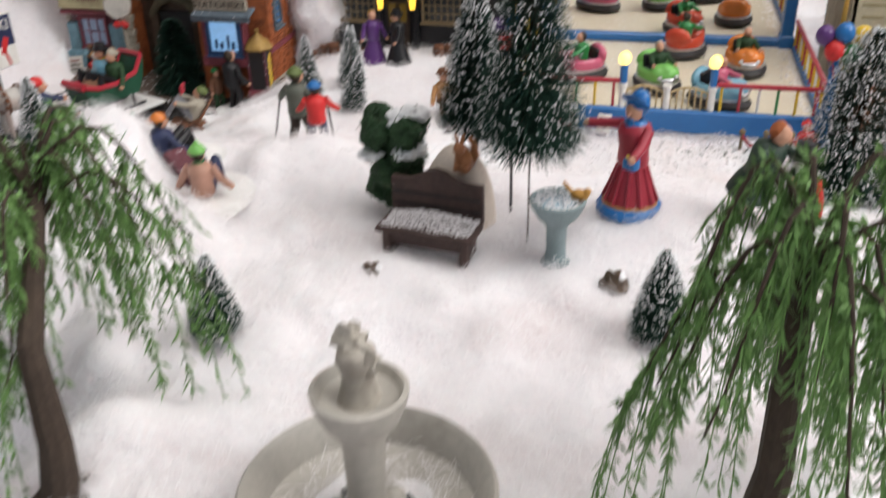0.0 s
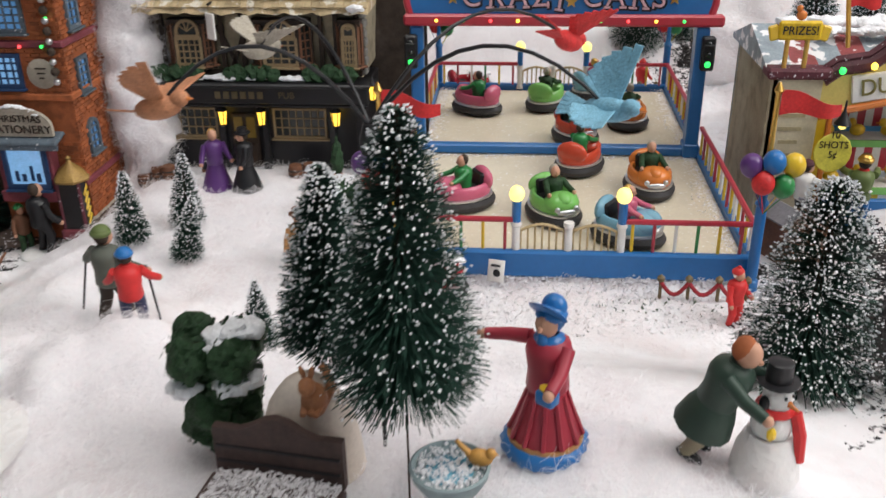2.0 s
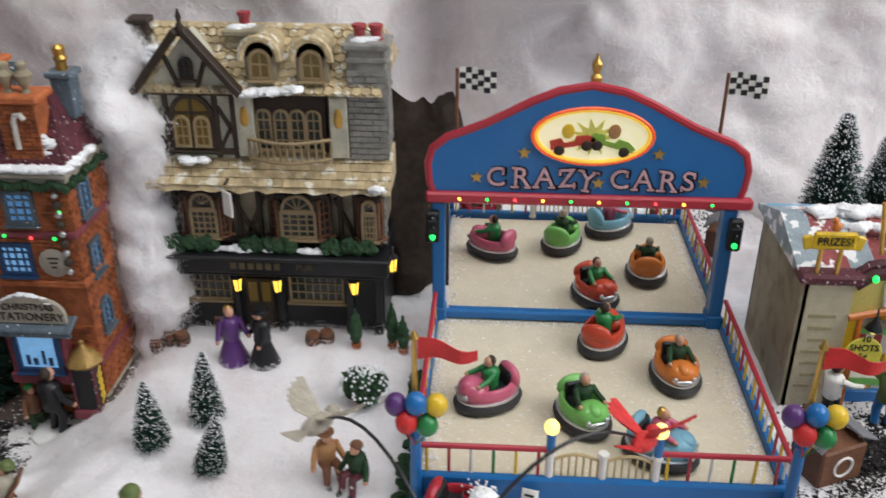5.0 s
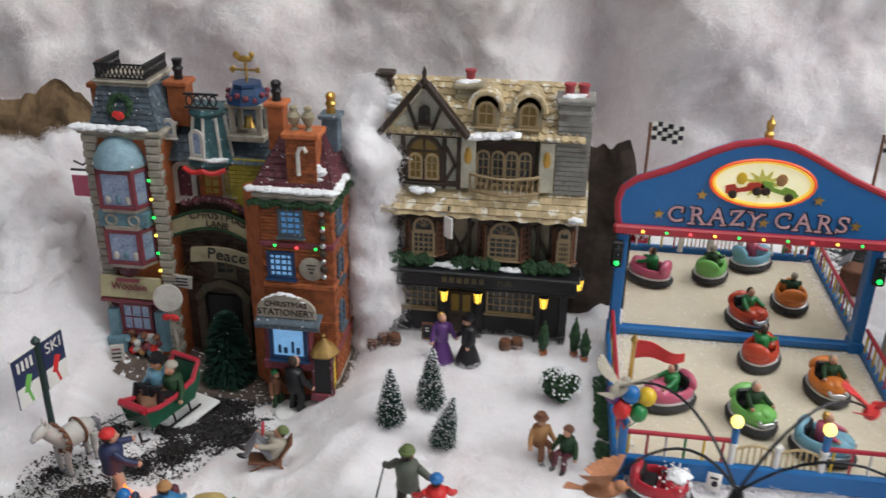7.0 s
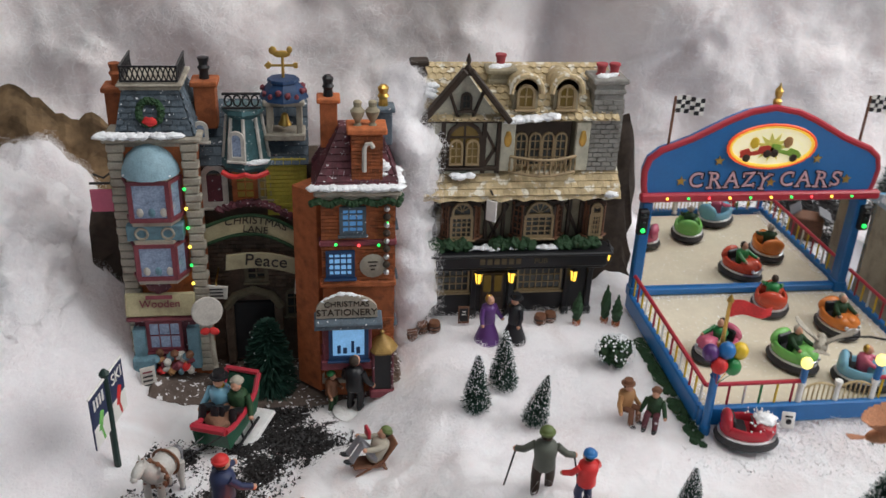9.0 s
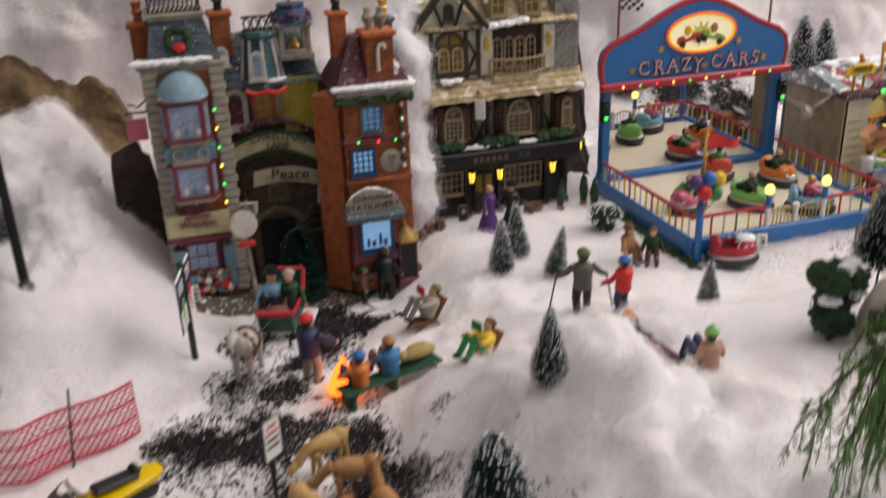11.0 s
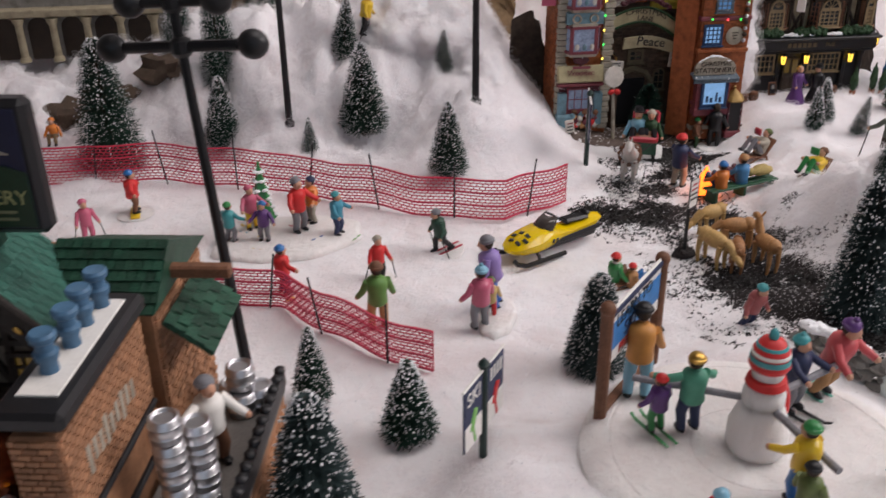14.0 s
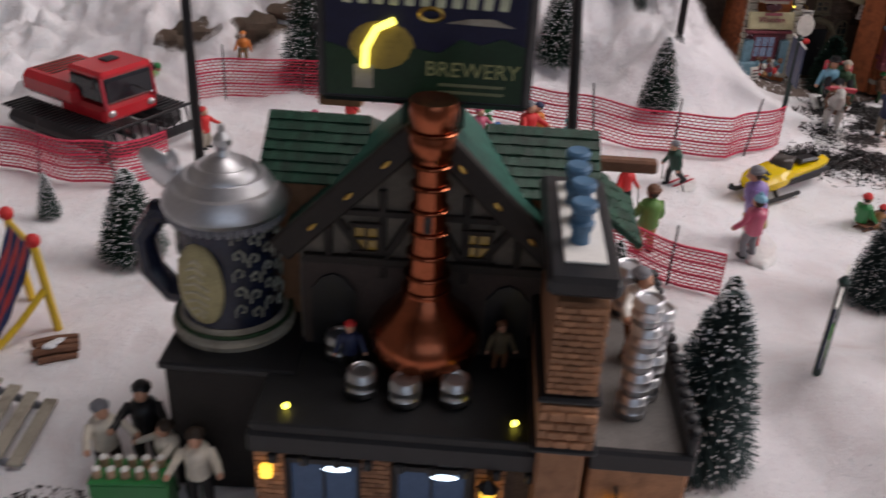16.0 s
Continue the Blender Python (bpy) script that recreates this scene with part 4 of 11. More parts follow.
def bumper_car(paint, label, x, y, rz, driver, z=RZ, snow=False):
    """Round-nosed dodgem: rubber skirt, silver strip, open tub with a domed hood, seat, wheel and lamps."""
    t = thing("bumper_car", label, "bumper car", x, y, z, rz, "bumper cars")
    t.scale = (1.42, 1.42, 1.42)

    def oval(prof, n=26):
        b = Build().lathe(prof, n)
        b.v = [(vx * 0.92, vy * (1.36 if vy < 0 else 1.2), vz) for vx, vy, vz in b.v]
        return b
    part("rubber_bumper", oval([(0.98, 0.02), (1.14, 0.1), (1.2, 0.3), (1.12, 0.46), (0.95, 0.5)]), RUBBER, t, "dark rubber bumper")
    part("trim", oval([(1.02, 0.47), (1.08, 0.5), (1.08, 0.57), (1.0, 0.6)]), SILVER, t, "silver trim strip")
    b = oval([(0.98, 0.55), (1.02, 0.75), (0.99, 0.98), (0.9, 1.08), (0.8, 1.08), (0.74, 1.0), (0.72, 0.7), (0.05, 0.68)])
    b.ball((0, -0.78, 0.92), (0.74, 0.62, 0.46), 0, 18, 10)
    b.ball((0, -0.95, 1.12), (0.34, 0.42, 0.3), 0, 12, 8)
    b.ball((0, 0.92, 1.12), (0.74, 0.3, 0.5), 0, 16, 9)
    part("body", b, paint, t, "", 40)
    b = Build()
    b.box((0, 0.66, 1.08), (0.98, 0.22, 0.75), 0, 0.1, (-10, 0, 0))
    b.box((0, 0.3, 0.8), (1.05, 0.6, 0.2), 0, 0.08)
    part("seat", b, BLACK, t, "black seat")
    b = Build(); b.tube([(0.2 * math.cos(a), -0.22 + 0.08 * math.sin(a), 1.26 + 0.18 * math.sin(a)) for a in [i * math.pi / 6 for i in range(13)]], 0.035, 5)
    part("steering_wheel", b, BLACK, t)
    for s_ in (-1, 1):
        b = Build(); b.ball((s_ * 0.4, -1.34, 0.86), (0.12, 0.09, 0.12), 0, 8, 6); part("headlight", b, SILVER, t, "silver headlight")
    b = Build(); b.ball((0, -1.36, 0.72), (0.42, 0.1, 0.13), 0, 10, 6); part("grille", b, SILVER, t, "silver grille")
    if driver:
        figurine("painted toy driver sitting in a bumper car", x, y, 3.7, rz, driver[0], None, driver[1], sit=1.0, arms=((15, 62), (15, 62)), z=z + 0.75, group="toy drivers", hair=driver[2])
    if snow:
        b = Build()
        b.ball((0.1, -0.8, 1.35), (0.55, 0.5, 0.14), 0, 14, 8, lump=0.7)
        rnd = random.Random(6)
        for i in range(90):
            b.ball((rnd.gauss(0.1, 0.4), -0.75 + rnd.gauss(0, 0.35), 1.25 + rnd.uniform(-0.15, 0.2)), rnd.uniform(0.03, 0.07), 0, 5, 4)
        part("snow", b, FLOCK, t, "patch of loose snow")
    return t


def railing(parent, a, b_, n, skip=()):
    """Red top rail, coloured balusters, blue kerb from a to b."""
    a, b_ = Vector(a), Vector(b_)
    d = (b_ - a).normalized()
    r = Build(); r.tube([a + Vector((0, 0, 2.1)), b_ + Vector((0, 0, 2.1))], 0.16, 8)
    part("rail", r, RED, parent, "red rail")
    for i in range(n):
        p = a.lerp(b_, (i + 0.5) / n)
        q = Build(); q.cyl(p, p + Vector((0, 0, 2.0)), 0.09, n=8)
        part("baluster", q, (YEL, RED, WHITE, GREEN)[i % 4] if n < 12 else (WHITE, YEL, RED, YEL)[i % 4], parent)


GILTGATE = mat("tan_gate_paint", (0.5, 0.38, 0.2), 0.5, vary=0.15)


def build_ride():
    t = thing("bumper_car_ride", "blue and red toy bumper car ride with mirror wall", "toy ride", 0, 0, 0)
    cx = (RX0 + RX1) / 2
    b = Build(); b.box((cx, (RY0 + RY1) / 2 + .4, RZ - 0.75), (RX1 - RX0 - 0.3, RY1 - RY0, 1.4), 0, 0.1)
    part("floor_plate", b, CREAM, t, "cream floor dusted with snow")
    for c, q in (((cx, RY0 - 0.15, RZ - 0.35), (RX1 - RX0 + 0.5, 0.5, 1.5)), ((RX0 - 0.1, (RY0 + RY1) / 2 + 0.06, RZ - 0.35), (0.5, RY1 - RY0 - 0.1, 1.5)), ((RX1 + 0.1, (RY0 + RY1) / 2 + 0.06, RZ - 0.35), (0.5, RY1 - RY0 - 0.1, 1.5))):
        b = Build(); b.box(c, q, 0, 0.1); part("kerb", b, BLUE, t, "blue kerb")
    # fences
    gx0, gx1 = 5.6, 11.1
    railing(t, (RX0, RY0, RZ), (gx0, RY0, RZ), 6)
    railing(t, (gx1, RY0, RZ), (RX1, RY0, RZ), 6)
    railing(t, (RX0, RY0, RZ), (RX0, RY1 - 0.4, RZ), 16)
    railing(t, (RX1, RY0, RZ), (RX1, RY1 - 0.4, RZ), 16)
    for x in (gx0, gx1, (gx0 + gx1) / 2):
        b = Build()
        b.lathe([(0.3, 0), (0.3, 0.2), (0.22, 0.3), (0.22, 1.7), (0.3, 1.8), (0.27, 2.0)], 12, 0, (x, RY0, RZ))
        p = part("gate_post", b, WHITE, t, "white post")
        if x in (gx0, gx1):
            b = Build(); b.cyl((x, RY0, RZ + 1.9), (x, RY0, RZ + 3.3), 0.24, 0.24, 10)
            part("lamp_stem", b, BLUE, p, "blue stem")
            b = Build(); b.ball((x, RY0, RZ + 3.55), (0.4, 0.4, 0.44), 0, 14, 10)
            part("globe", b, GLOBE, p, "glowing yellow globe")
    for s in (0, 1):
        x0 = gx0 + s * (gx1 - gx0) / 2 + 0.25
        x1 = x0 + (gx1 - gx0) / 2 - 0.5
        b = Build()
        b.tube([(x0 + (x1 - x0) * k / 8, RY0, RZ + 1.5 + 0.35 * math.sin(math.pi * k / 8)) for k in range(9)], 0.09, 6)
        b.tube([(x0, RY0, RZ + 0.25), (x1, RY0, RZ + 0.25)], 0.08, 6)
        gate = part("gate", b, GILTGATE, t, "tan arched gate")
        for k in range(7):
            x = x0 + (x1 - x0) * k / 6
            b = Build(); b.cyl((x, RY0, RZ + 0.2), (x, RY0, RZ + 1.5 + 0.35 * math.sin(math.pi * k / 6)), 0.06, n=6); part("gate_bar", b, GILTGATE, gate)
    # mirror wall and frame
    mx0, mx1, mz1 = -0.75, 16.75, 20.7
    b = Build(); b.box((cx, RY1 + 0.12, (RZ + mz1) / 2), (mx1 - mx0, 0.1, mz1 - RZ))
    part("mirror", b, MIRROR, t, "mirror that doubles the floor")
    b = Build()
    b.box((cx, RY1 - 0.1, RZ + 0.35), (mx1 - mx0 + 2, 0.45, 0.6), 0, 0.08)
    part("mirror_sill", b, BLUE, t, "blue bar")
    for x in (mx0 - 0.45, mx1 + 0.45):
        b = Build()
        b.box((x, RY1 - 0.1, (RZ + mz1) / 2), (0.85, 0.9, mz1 - RZ), 0, 0.1)
        b.box((x, RY1 - 0.1, RZ + 0.5), (1.05, 1.05, 1.0), 0, 0.1)
        part("frame_post", b, BLUE, t, "blue post")
        s = -1 if x < cx else 1
        b = Build(); b.box((x + s * 0.35, RY1 - 0.75, mz1 - 1.6), (0.85, 0.6, 2.2), 0, 0.12)
        b.box((x + s * 0.35, RY1 - 1.15, mz1 - 1.0), (0.6, 0.4, 0.1), 0, 0.03)
        tl = part("traffic_light", b, BLACK, t, "black traffic light")
        for k, m in enumerate((BULB_R, GLASSD, BULB_G)):
            b = Build(); b.ball((x + s * 0.35, RY1 - 1.06, mz1 - 0.95 - 0.65 * k), 0.2 if k != 1 else 0.18, 0, 10, 7)
            part("lens", b, m if k != 0 else GLASSD, tl)
    # signboard
    sx0, sx1, z0, zs, zt = -1.85, 17.85, 20.9, 23.3, 28.5
    out = [(sx0 + 0.4, z0), (sx1 - 0.4, z0), (sx1 - 0.1, z0 + 1.2)] + arc_top(sx0, sx1, zs, zt) + [(sx0 + 0.1, z0 + 1.2)]
    b = Build(); b.slab(out, RY1 - 0.5, RY1 + 0.5)
    sign = part("signboard", b, BLUE, t, "blue arched signboard", 30)
    b = Build()
    edge = [(sx0 + 0.3, z0 + 0.5), (sx0 + 0.1, z0 + 1.2)] + arc_top(sx0, sx1, zs, zt)[::-1] + [(sx1 - 0.1, z0 + 1.2), (sx1 - 0.3, z0 + 0.5)]
    b.tube([(x, RY1 - 0.35, z) for x, z in edge], 0.27, 8)
    part("red_edge", b, RED, sign, "red moulding dusted with snow")
    b = Build(); b.box((cx, RY1 - 0.55, z0 + 0.25), (sx1 - sx0 + 0.7, 0.7, 0.75), 0, 0.15)
    part("red_band", b, RED, sign, "red band with bulbs")
    for i in range(10):
        b = Build(); b.ball((sx0 + 2.0 + (sx1 - sx0 - 4.0) * i / 9, RY1 - 0.94, z0 + 0.25), 0.11, 0, 8, 6)
        part("bulb", b, (BULB_Y, BULB_G, BULB_R, BULB_Y, BULB_G)[i % 5], sign)
    n = 28
    oval = [(cx + 3.65 * math.cos(2 * math.pi * i / n), 25.4 + 1.8 * math.sin(2 * math.pi * i / n)) for i in range(n)]
    b = Build(); b.slab(oval, RY1 - 0.62, RY1 - 0.5)
    panel = part("oval_panel", b, mat("lit_oval", (0.85, 0.8, 0.6), 0.3, emit=(1.0, 0.85, 0.45), power=0.4), sign, "glowing cream oval picture panel")
    b = Build(); b.tube([(x, RY1 - 0.66, z) for x, z in oval + oval[:1]], 0.12, 6)
    part("oval_rim", b, mat("lit_red_rim", (0.7, 0.08, 0.02), 0.3, emit=(1.0, 0.16, 0.04), power=0.35), panel, "red rim")
    b = Build(); b.tube([(cx + (x - cx) * 0.94, RY1 - 0.63, 25.4 + (z - 25.4) * 0.92) for x, z in oval + oval[:1]], 0.14, 6)
    part("oval_inner_rim", b, mat("lit_yellow_rim", (0.85, 0.5, 0.05), 0.3, emit=(1.0, 0.6, 0.08), power=0.45), panel, "yellow inner rim")
    pts = []
    for i in range(22):
        r = 1.25 if i % 2 == 0 else 0.6
        pts.append((cx + 1.25 * r * math.cos(i * math.pi / 11), 25.35 + r * math.sin(i * math.pi / 11)))
    b = Build(); b.slab(pts, RY1 - 0.64, RY1 - 0.6); part("burst", b, mat("burst_yellow", (0.75, 0.7, 0.15), 0.4), panel, "yellow star burst", 0)
    for k, (dx, m, tilt) in enumerate(((-1.25, mat("print_red", (0.5, 0.05, 0.03), 0.4), 12), (1.2, mat("print_green", (0.25, 0.42, 0.06), 0.4), -14))):
        R2 = Matrix.Rotation(radians(-tilt), 3, 'Y')
        def spot(a, c):
            v = R2 @ Vector((a, 0, c)); return cx + dx + v.x, 25.0 + v.z
        b = Build(); b.slab([spot(a, c) for a, c in ((-1.35, -0.25), (1.35, -0.3), (1.45, 0.0), (1.0, 0.3), (0.3, 0.35), (0.15, 0.05), (-0.45, 0.05), (-0.6, 0.4), (-1.3, 0.35))], RY1 - 0.7, RY1 - 0.62)
        pc = part("painted_car", b, m, panel, "plain painted car shape", 0)
        for w in (-0.85, 0.85):
            q = spot(w, -0.38); b = Build(); b.ball((q[0], RY1 - 0.7, q[1]), (0.34, 0.06, 0.34), 0, 12, 6); part("painted_wheel", b, TIMBER, pc)
        q = spot(-0.1, 0.75); b = Build(); b.ball((q[0], RY1 - 0.68, q[1]), (0.4, 0.05, 0.48), 0, 12, 6); part("painted_patch", b, (YEL, DEER)[k], pc, "plain coloured patch")
    pink, navy = mat("sign_pink", (0.6, 0.38, 0.42), 0.4, vary=0.45, scale=300), mat("sign_navy", (0.008, 0.01, 0.02), 0.4)
    SERIF = {"C": ((0.45, 0.42, 0.13, 0.42),), "R": ((-0.36, -0.64, 0.52, 0.13), (0.45, -0.64, 0.42, 0.13), (-0.42, 0.64, 0.34, 0.13)), "A": ((-0.5, -0.64, 0.44, 0.13), (0.5, -0.64, 0.44, 0.13)),
             "Z": ((0.46, -0.46, 0.13, 0.4), (-0.42, 0.46, 0.13, 0.4)), "Y": ((0, -0.64, 0.5, 0.13), (-0.46, 0.64, 0.42, 0.13), (0.46, 0.64, 0.42, 0.13)), "S": ((0.36, 0.44, 0.12, 0.36), (-0.36, -0.44, 0.12, 0.36))}
    for ch, lx, dz, tilt in zip("CRAZYCARS", (2.4, 3.95, 5.4, 6.8, 8.05, 10.05, 11.5, 13.0, 14.25), (0, 0.02, 0.05, 0, -0.12, 0, 0.05, 0, -0.02), (0, 0, 0, -3, 8, 0, 0, 2, 0)):
        for m, off, bold, dep in ((pink, 0.0, 0.0, 0.12), (navy, 0.07, 0.09, 0.05)):
            lt = words("letter" if m is pink else "letter_edge", ch, 1.78, sign, (lx + off, RY1 - 0.55 + (0.02 if m is navy else 0), 22.55 + dz - off * 0.6), (90, tilt, 0), m, "dusty pink letter " + ch if m is pink else "black outline", dep, bold=bold)
            for k, (ax, az, w, hh) in enumerate(SERIF[ch]):
                b = Build(); b.box((ax, az, 0), (w + bold * 2, hh + bold * 2, dep * 2)); part("serif", b, m, lt)
    for dx, dz in ((-7.0, 22.5), (7.0, 22.5), (0.55, 22.3), (-4.1, 24.2), (4.1, 24.3)):
        pts = []
        for i in range(10):
            r = 0.42 if i % 2 == 0 else 0.18
            a = math.pi / 2 + i * math.pi / 5
            pts.append((cx + dx + r * math.cos(a), dz + r * math.sin(a)))
        b = Build(); b.slab(pts, RY1 - 0.6, RY1 - 0.5)
        part("star", b, GOLD, sign, "gold star")
    b = Build(); b.lathe([(0.32, 0), (0.36, 0.3), (0.2, 0.5), (0.3, 0.8), (0.33, 1.1), (0.12, 1.4), (0.06, 1.7)], 12, 0, (cx, RY1, zt + 0.15))
    part("finial", b, GOLD, sign, "gold finial")
    for x in (-0.1, 15.9):
        b = Build(); b.cyl((x, RY1, zs + 1.2), (x, RY1, zs + 6.0), 0.11, n=8)
        fp = part("flag_pole", b, WOOD, t)
        b = Build()
        for i in range(6):
            for j in range(4):
                xx = x + 0.15 + i * 0.37
                w = 0.15 * math.sin(i * 1.1)
                b.box((xx + 0.18, RY1 + w, zs + 4.9 + j * 0.34 - 0.05 * i), (0.38, 0.05, 0.35), (i + j) % 2)
        part("chequered_flag", b, [BLACK, WHITE], fp, "black and white chequered flag", 0)
    return t


build_ride()
CARRED = glossy("orange_red_paint", (0.55, 0.07, 0.035), 0.2)
bumper_car(PINK, "pink bumper car with a dark rubber bumper", 2.4, 68.6, -60, (GREEN, None, BARK))
bumper_car(ORANGE, "orange bumper car with a dark rubber bumper", 13.7, 71.6, 6, (HEDGE, None, STONE_L))
bumper_car(CARRED, "orange-red bumper car with a dark rubber bumper", 9.6, 75.0, 155, (GREEN, None, BARK))
bumper_car(LIME, "lime green bumper car with a dark rubber bumper", 7.7, 67.2, 22, (HEDGE, None, STONE_L))
bumper_car(SKYB, "pale blue bumper car with a dark rubber bumper", 11.6, 64.3, 60, (PINK, None, GOLD))
bumper_car(mat("crimson_car_paint", (0.4, 0.025, 0.04), 0.25, vary=0.1), "crimson bumper car display piece with snow on it, outside the fence", 1.0, 59.9, 75, None, z=gz(1.0, 59.9) + 0.1, snow=True)


def ripple(x, y, z, length, hw0, n=12):
    """A small cloth pennant that tapers and ripples away from its staff."""
    b = Build()
    for i in range(n + 1):
        u = i / n
        px, py, pz, hw = x + length * u, y + 0.22 * math.sin(u * 7.0) * u, z - 0.12 * length * u + 0.12 * math.sin(u * 6.0), hw0 * (1 - 0.55 * u)
        b.v += [(px, py - 0.03, pz - hw), (px, py - 0.03, pz + hw), (px, py + 0.03, pz + hw), (px, py + 0.03, pz - hw)]
    b.f = [(4 * i + j, 4 * i + 4 + j, 4 * i + 4 + (j + 1) % 4, 4 * i + (j + 1) % 4) for i in range(n) for j in range(4)] + [(0, 1, 2, 3), (4 * n + 3, 4 * n + 2, 4 * n + 1, 4 * n)]
    b.m = [0] * len(b.f)
    return b


def balloons(x, y, z, h):
    t = thing("balloon_bunch", "bunch of coloured balloons on a blue post with a red pennant", "balloons", x, y, z)
    b = Build(); b.lathe([(0.38, 0), (0.38, 0.8), (0.3, 0.9), (0.28, h - 4.2), (0.36, h - 4.1), (0.2, h - 3.8), (0.12, h - 2.1)], 12)
    part("post", b, BLUE, t, "blue post")
    b = Build(); b.lathe([(0.2, h - 2.1), (0.3, h - 1.8), (0.15, h - 1.5), (0.12, h + 1.5), (0.25, h + 1.7), (0.05, h + 2.1)], 10)
    part("finial", b, GOLD, t, "gold finial")
    part("pennant", ripple(0.15, 0, h + 1.1, 2.9, 0.62), FLAGRED, t, "rippled red pennant", 60)
    for (dx, dy, dz, m) in ((-0.9, -0.5, 0.1, PURPLE), (0.1, -0.7, 0.35, BLUE), (1.1, -0.5, 0.15, YEL), (-0.35, -0.9, -0.65, FLAGRED), (0.65, -0.8, -0.85, GREEN)):
        b = Build(); b.ball((dx, dy, h - 2.0 + dz), (0.56, 0.56, 0.62), 0, 14, 10)
        b.cyl((dx, dy, h - 2.6 + dz), (0, -0.35, h - 4.5), 0.03, n=5)
        part("balloon", b, m, t)


balloons(-1.3, 61.1, gz(-1.3, 61.1) - 0.2, 9.0)
balloons(17.8, 61.1, gz(17.8, 61.1) - 0.2, 9.2)
# ---- houses: shared pieces ----
def rebase(t, x, y, z):
    """Move a thing's origin to its base without moving its parts."""
    for c in t.children:
        c.location -= Vector((x * U, y * U, z * U))
    t.location = (x * U, y * U, z * U)
    return t


def at(ob, x, y, z, rz=0, rx=0, ry=0):
    ob.matrix_basis = pose(x * U, y * U, z * U, rx, ry, rz)
    return ob


def win(parent, x, y, z, w, h, nx, nz, glass, frame_m, rz=0, arch=False, name="window", bar=0.07, edge=0.16, sill=True):
    """Window facing -y before the turn: frame with glazing bars, sill and glass behind."""
    b = Build()
    hw = w / 2
    n = 8
    e = edge / 2
    if arch:
        top = [(hw * math.cos(math.pi * i / n), h - hw + hw * math.sin(math.pi * i / n)) for i in range(n + 1)]
        k = (hw + e) / hw
        inner = [(-hw + e, e), (hw - e, e)] + [(px * (hw - e) / hw, h - hw + (pz - h + hw) * (hw - e) / hw) for px, pz in top]
        outer = [(-hw - e, -e), (hw + e, -e)] + [(px * k, h - hw + (pz - h + hw) * k) for px, pz in top]
        lim = lambda u: h - hw + math.sqrt(max(0, hw * hw - u * u))
    else:
        inner = [(-hw + e, e), (hw - e, e), (hw - e, h - e), (-hw + e, h - e)]
        outer = [(-hw - e, -e), (hw + e, -e), (hw + e, h + e), (-hw - e, h + e)]
        lim = lambda u: h
    m = len(inner)
    b.v = [(px, yy, pz) for ring, yy in ((outer, -0.15), (inner, -0.15), (inner, 0.05), (outer, 0.05)) for px, pz in ring]
    for r in range(4):
        b.f += [(r * m + i, r * m + (i + 1) % m, ((r + 1) % 4) * m + (i + 1) % m, ((r + 1) % 4) * m + i) for i in range(m)]
    b.m = [0] * len(b.f)
    wd = at(part(name, b, frame_m, parent, "", 0), x, y, z, rz)
    for i in range(1, nx):
        u = -hw + w * i / nx
        q = Build(); q.box((u, -0.03, lim(u) / 2), (bar, 0.1, lim(u))); part("glazing_bar", q, frame_m, wd)
    for j in range(1, nz):
        v = h * j / nz
        ww = w if (not arch or v < h - hw) else 2 * math.sqrt(max(0.01, hw * hw - (v - h + hw) ** 2))
        q = Build(); q.box((0, -0.028, v), (ww, 0.1, bar)); part("glazing_bar", q, frame_m, wd)
    if sill:
        q = Build(); q.box((0, -0.16, -edge * 0.7 - 0.03), (w + 0.5, 0.4, 0.14), 0, 0.03); part("sill", q, frame_m, wd)
    g = Build()
    if arch:
        g.slab([(-hw, 0), (hw, 0)] + top, 0.02, 0.1)
    else:
        g.box((0, 0.06, h / 2), (w, 0.08, h))
    part("pane", g, glass, wd)
    return wd


def courses(parent, w, h, bw, bh, m, x, y, z, rz=0, holes=(), each=False, name="brick", proud=0.06):
    """Brick courses laid proud of a wall that faces -y; holes are (x0, x1, z0, z1) kept clear."""
    rnd = random.Random(int(w * 100 + h * 7))
    joined, one = Build(), None
    holder = None
    rows = int(h / bh)
    for j in range(rows):
        zz = (j + 0.5) * bh
        n = int(w / bw) + 1
        for i in range(n + 1):
            u0 = -w / 2 + (i - (0.5 if j % 2 else 0)) * bw
            u1 = min(w / 2, u0 + bw * 0.9)
            u0 = max(-w / 2, u0)
            if u1 - u0 < bw * 0.25 or any(a < (u0 + u1) / 2 < b2 and c < zz < d for a, b2, c, d in holes):
                continue
            p = proud * rnd.uniform(0.6, 1.2)
            if each and abs(u1 - u0 - bw * 0.9) < 0.01:
                if one is None:
                    q = Build(); q.box((0, 0, 0), (bw * 0.9, proud * 2, bh * 0.82), 0, bh * 0.1)
                    first = part(name, q, m, parent, "", 0)
                    one = first.data
                    ob = first
                else:
                    ob = new(name, one); ob.parent = parent
                ob.matrix_basis = pose(x * U, y * U, z * U, 0, 0, rz) @ pose((u0 + u1) / 2 * U, (-p * 0.3) * U, zz * U)
            else:
                joined.box(((u0 + u1) / 2, -p / 2 + 0.04, zz), (u1 - u0, p + 0.08, bh * 0.82))
    if joined.v:
        ob = at(part(name + "work", joined, m, parent, "", 0), x, y, z, rz)
        ob["kind"] = "stuff"


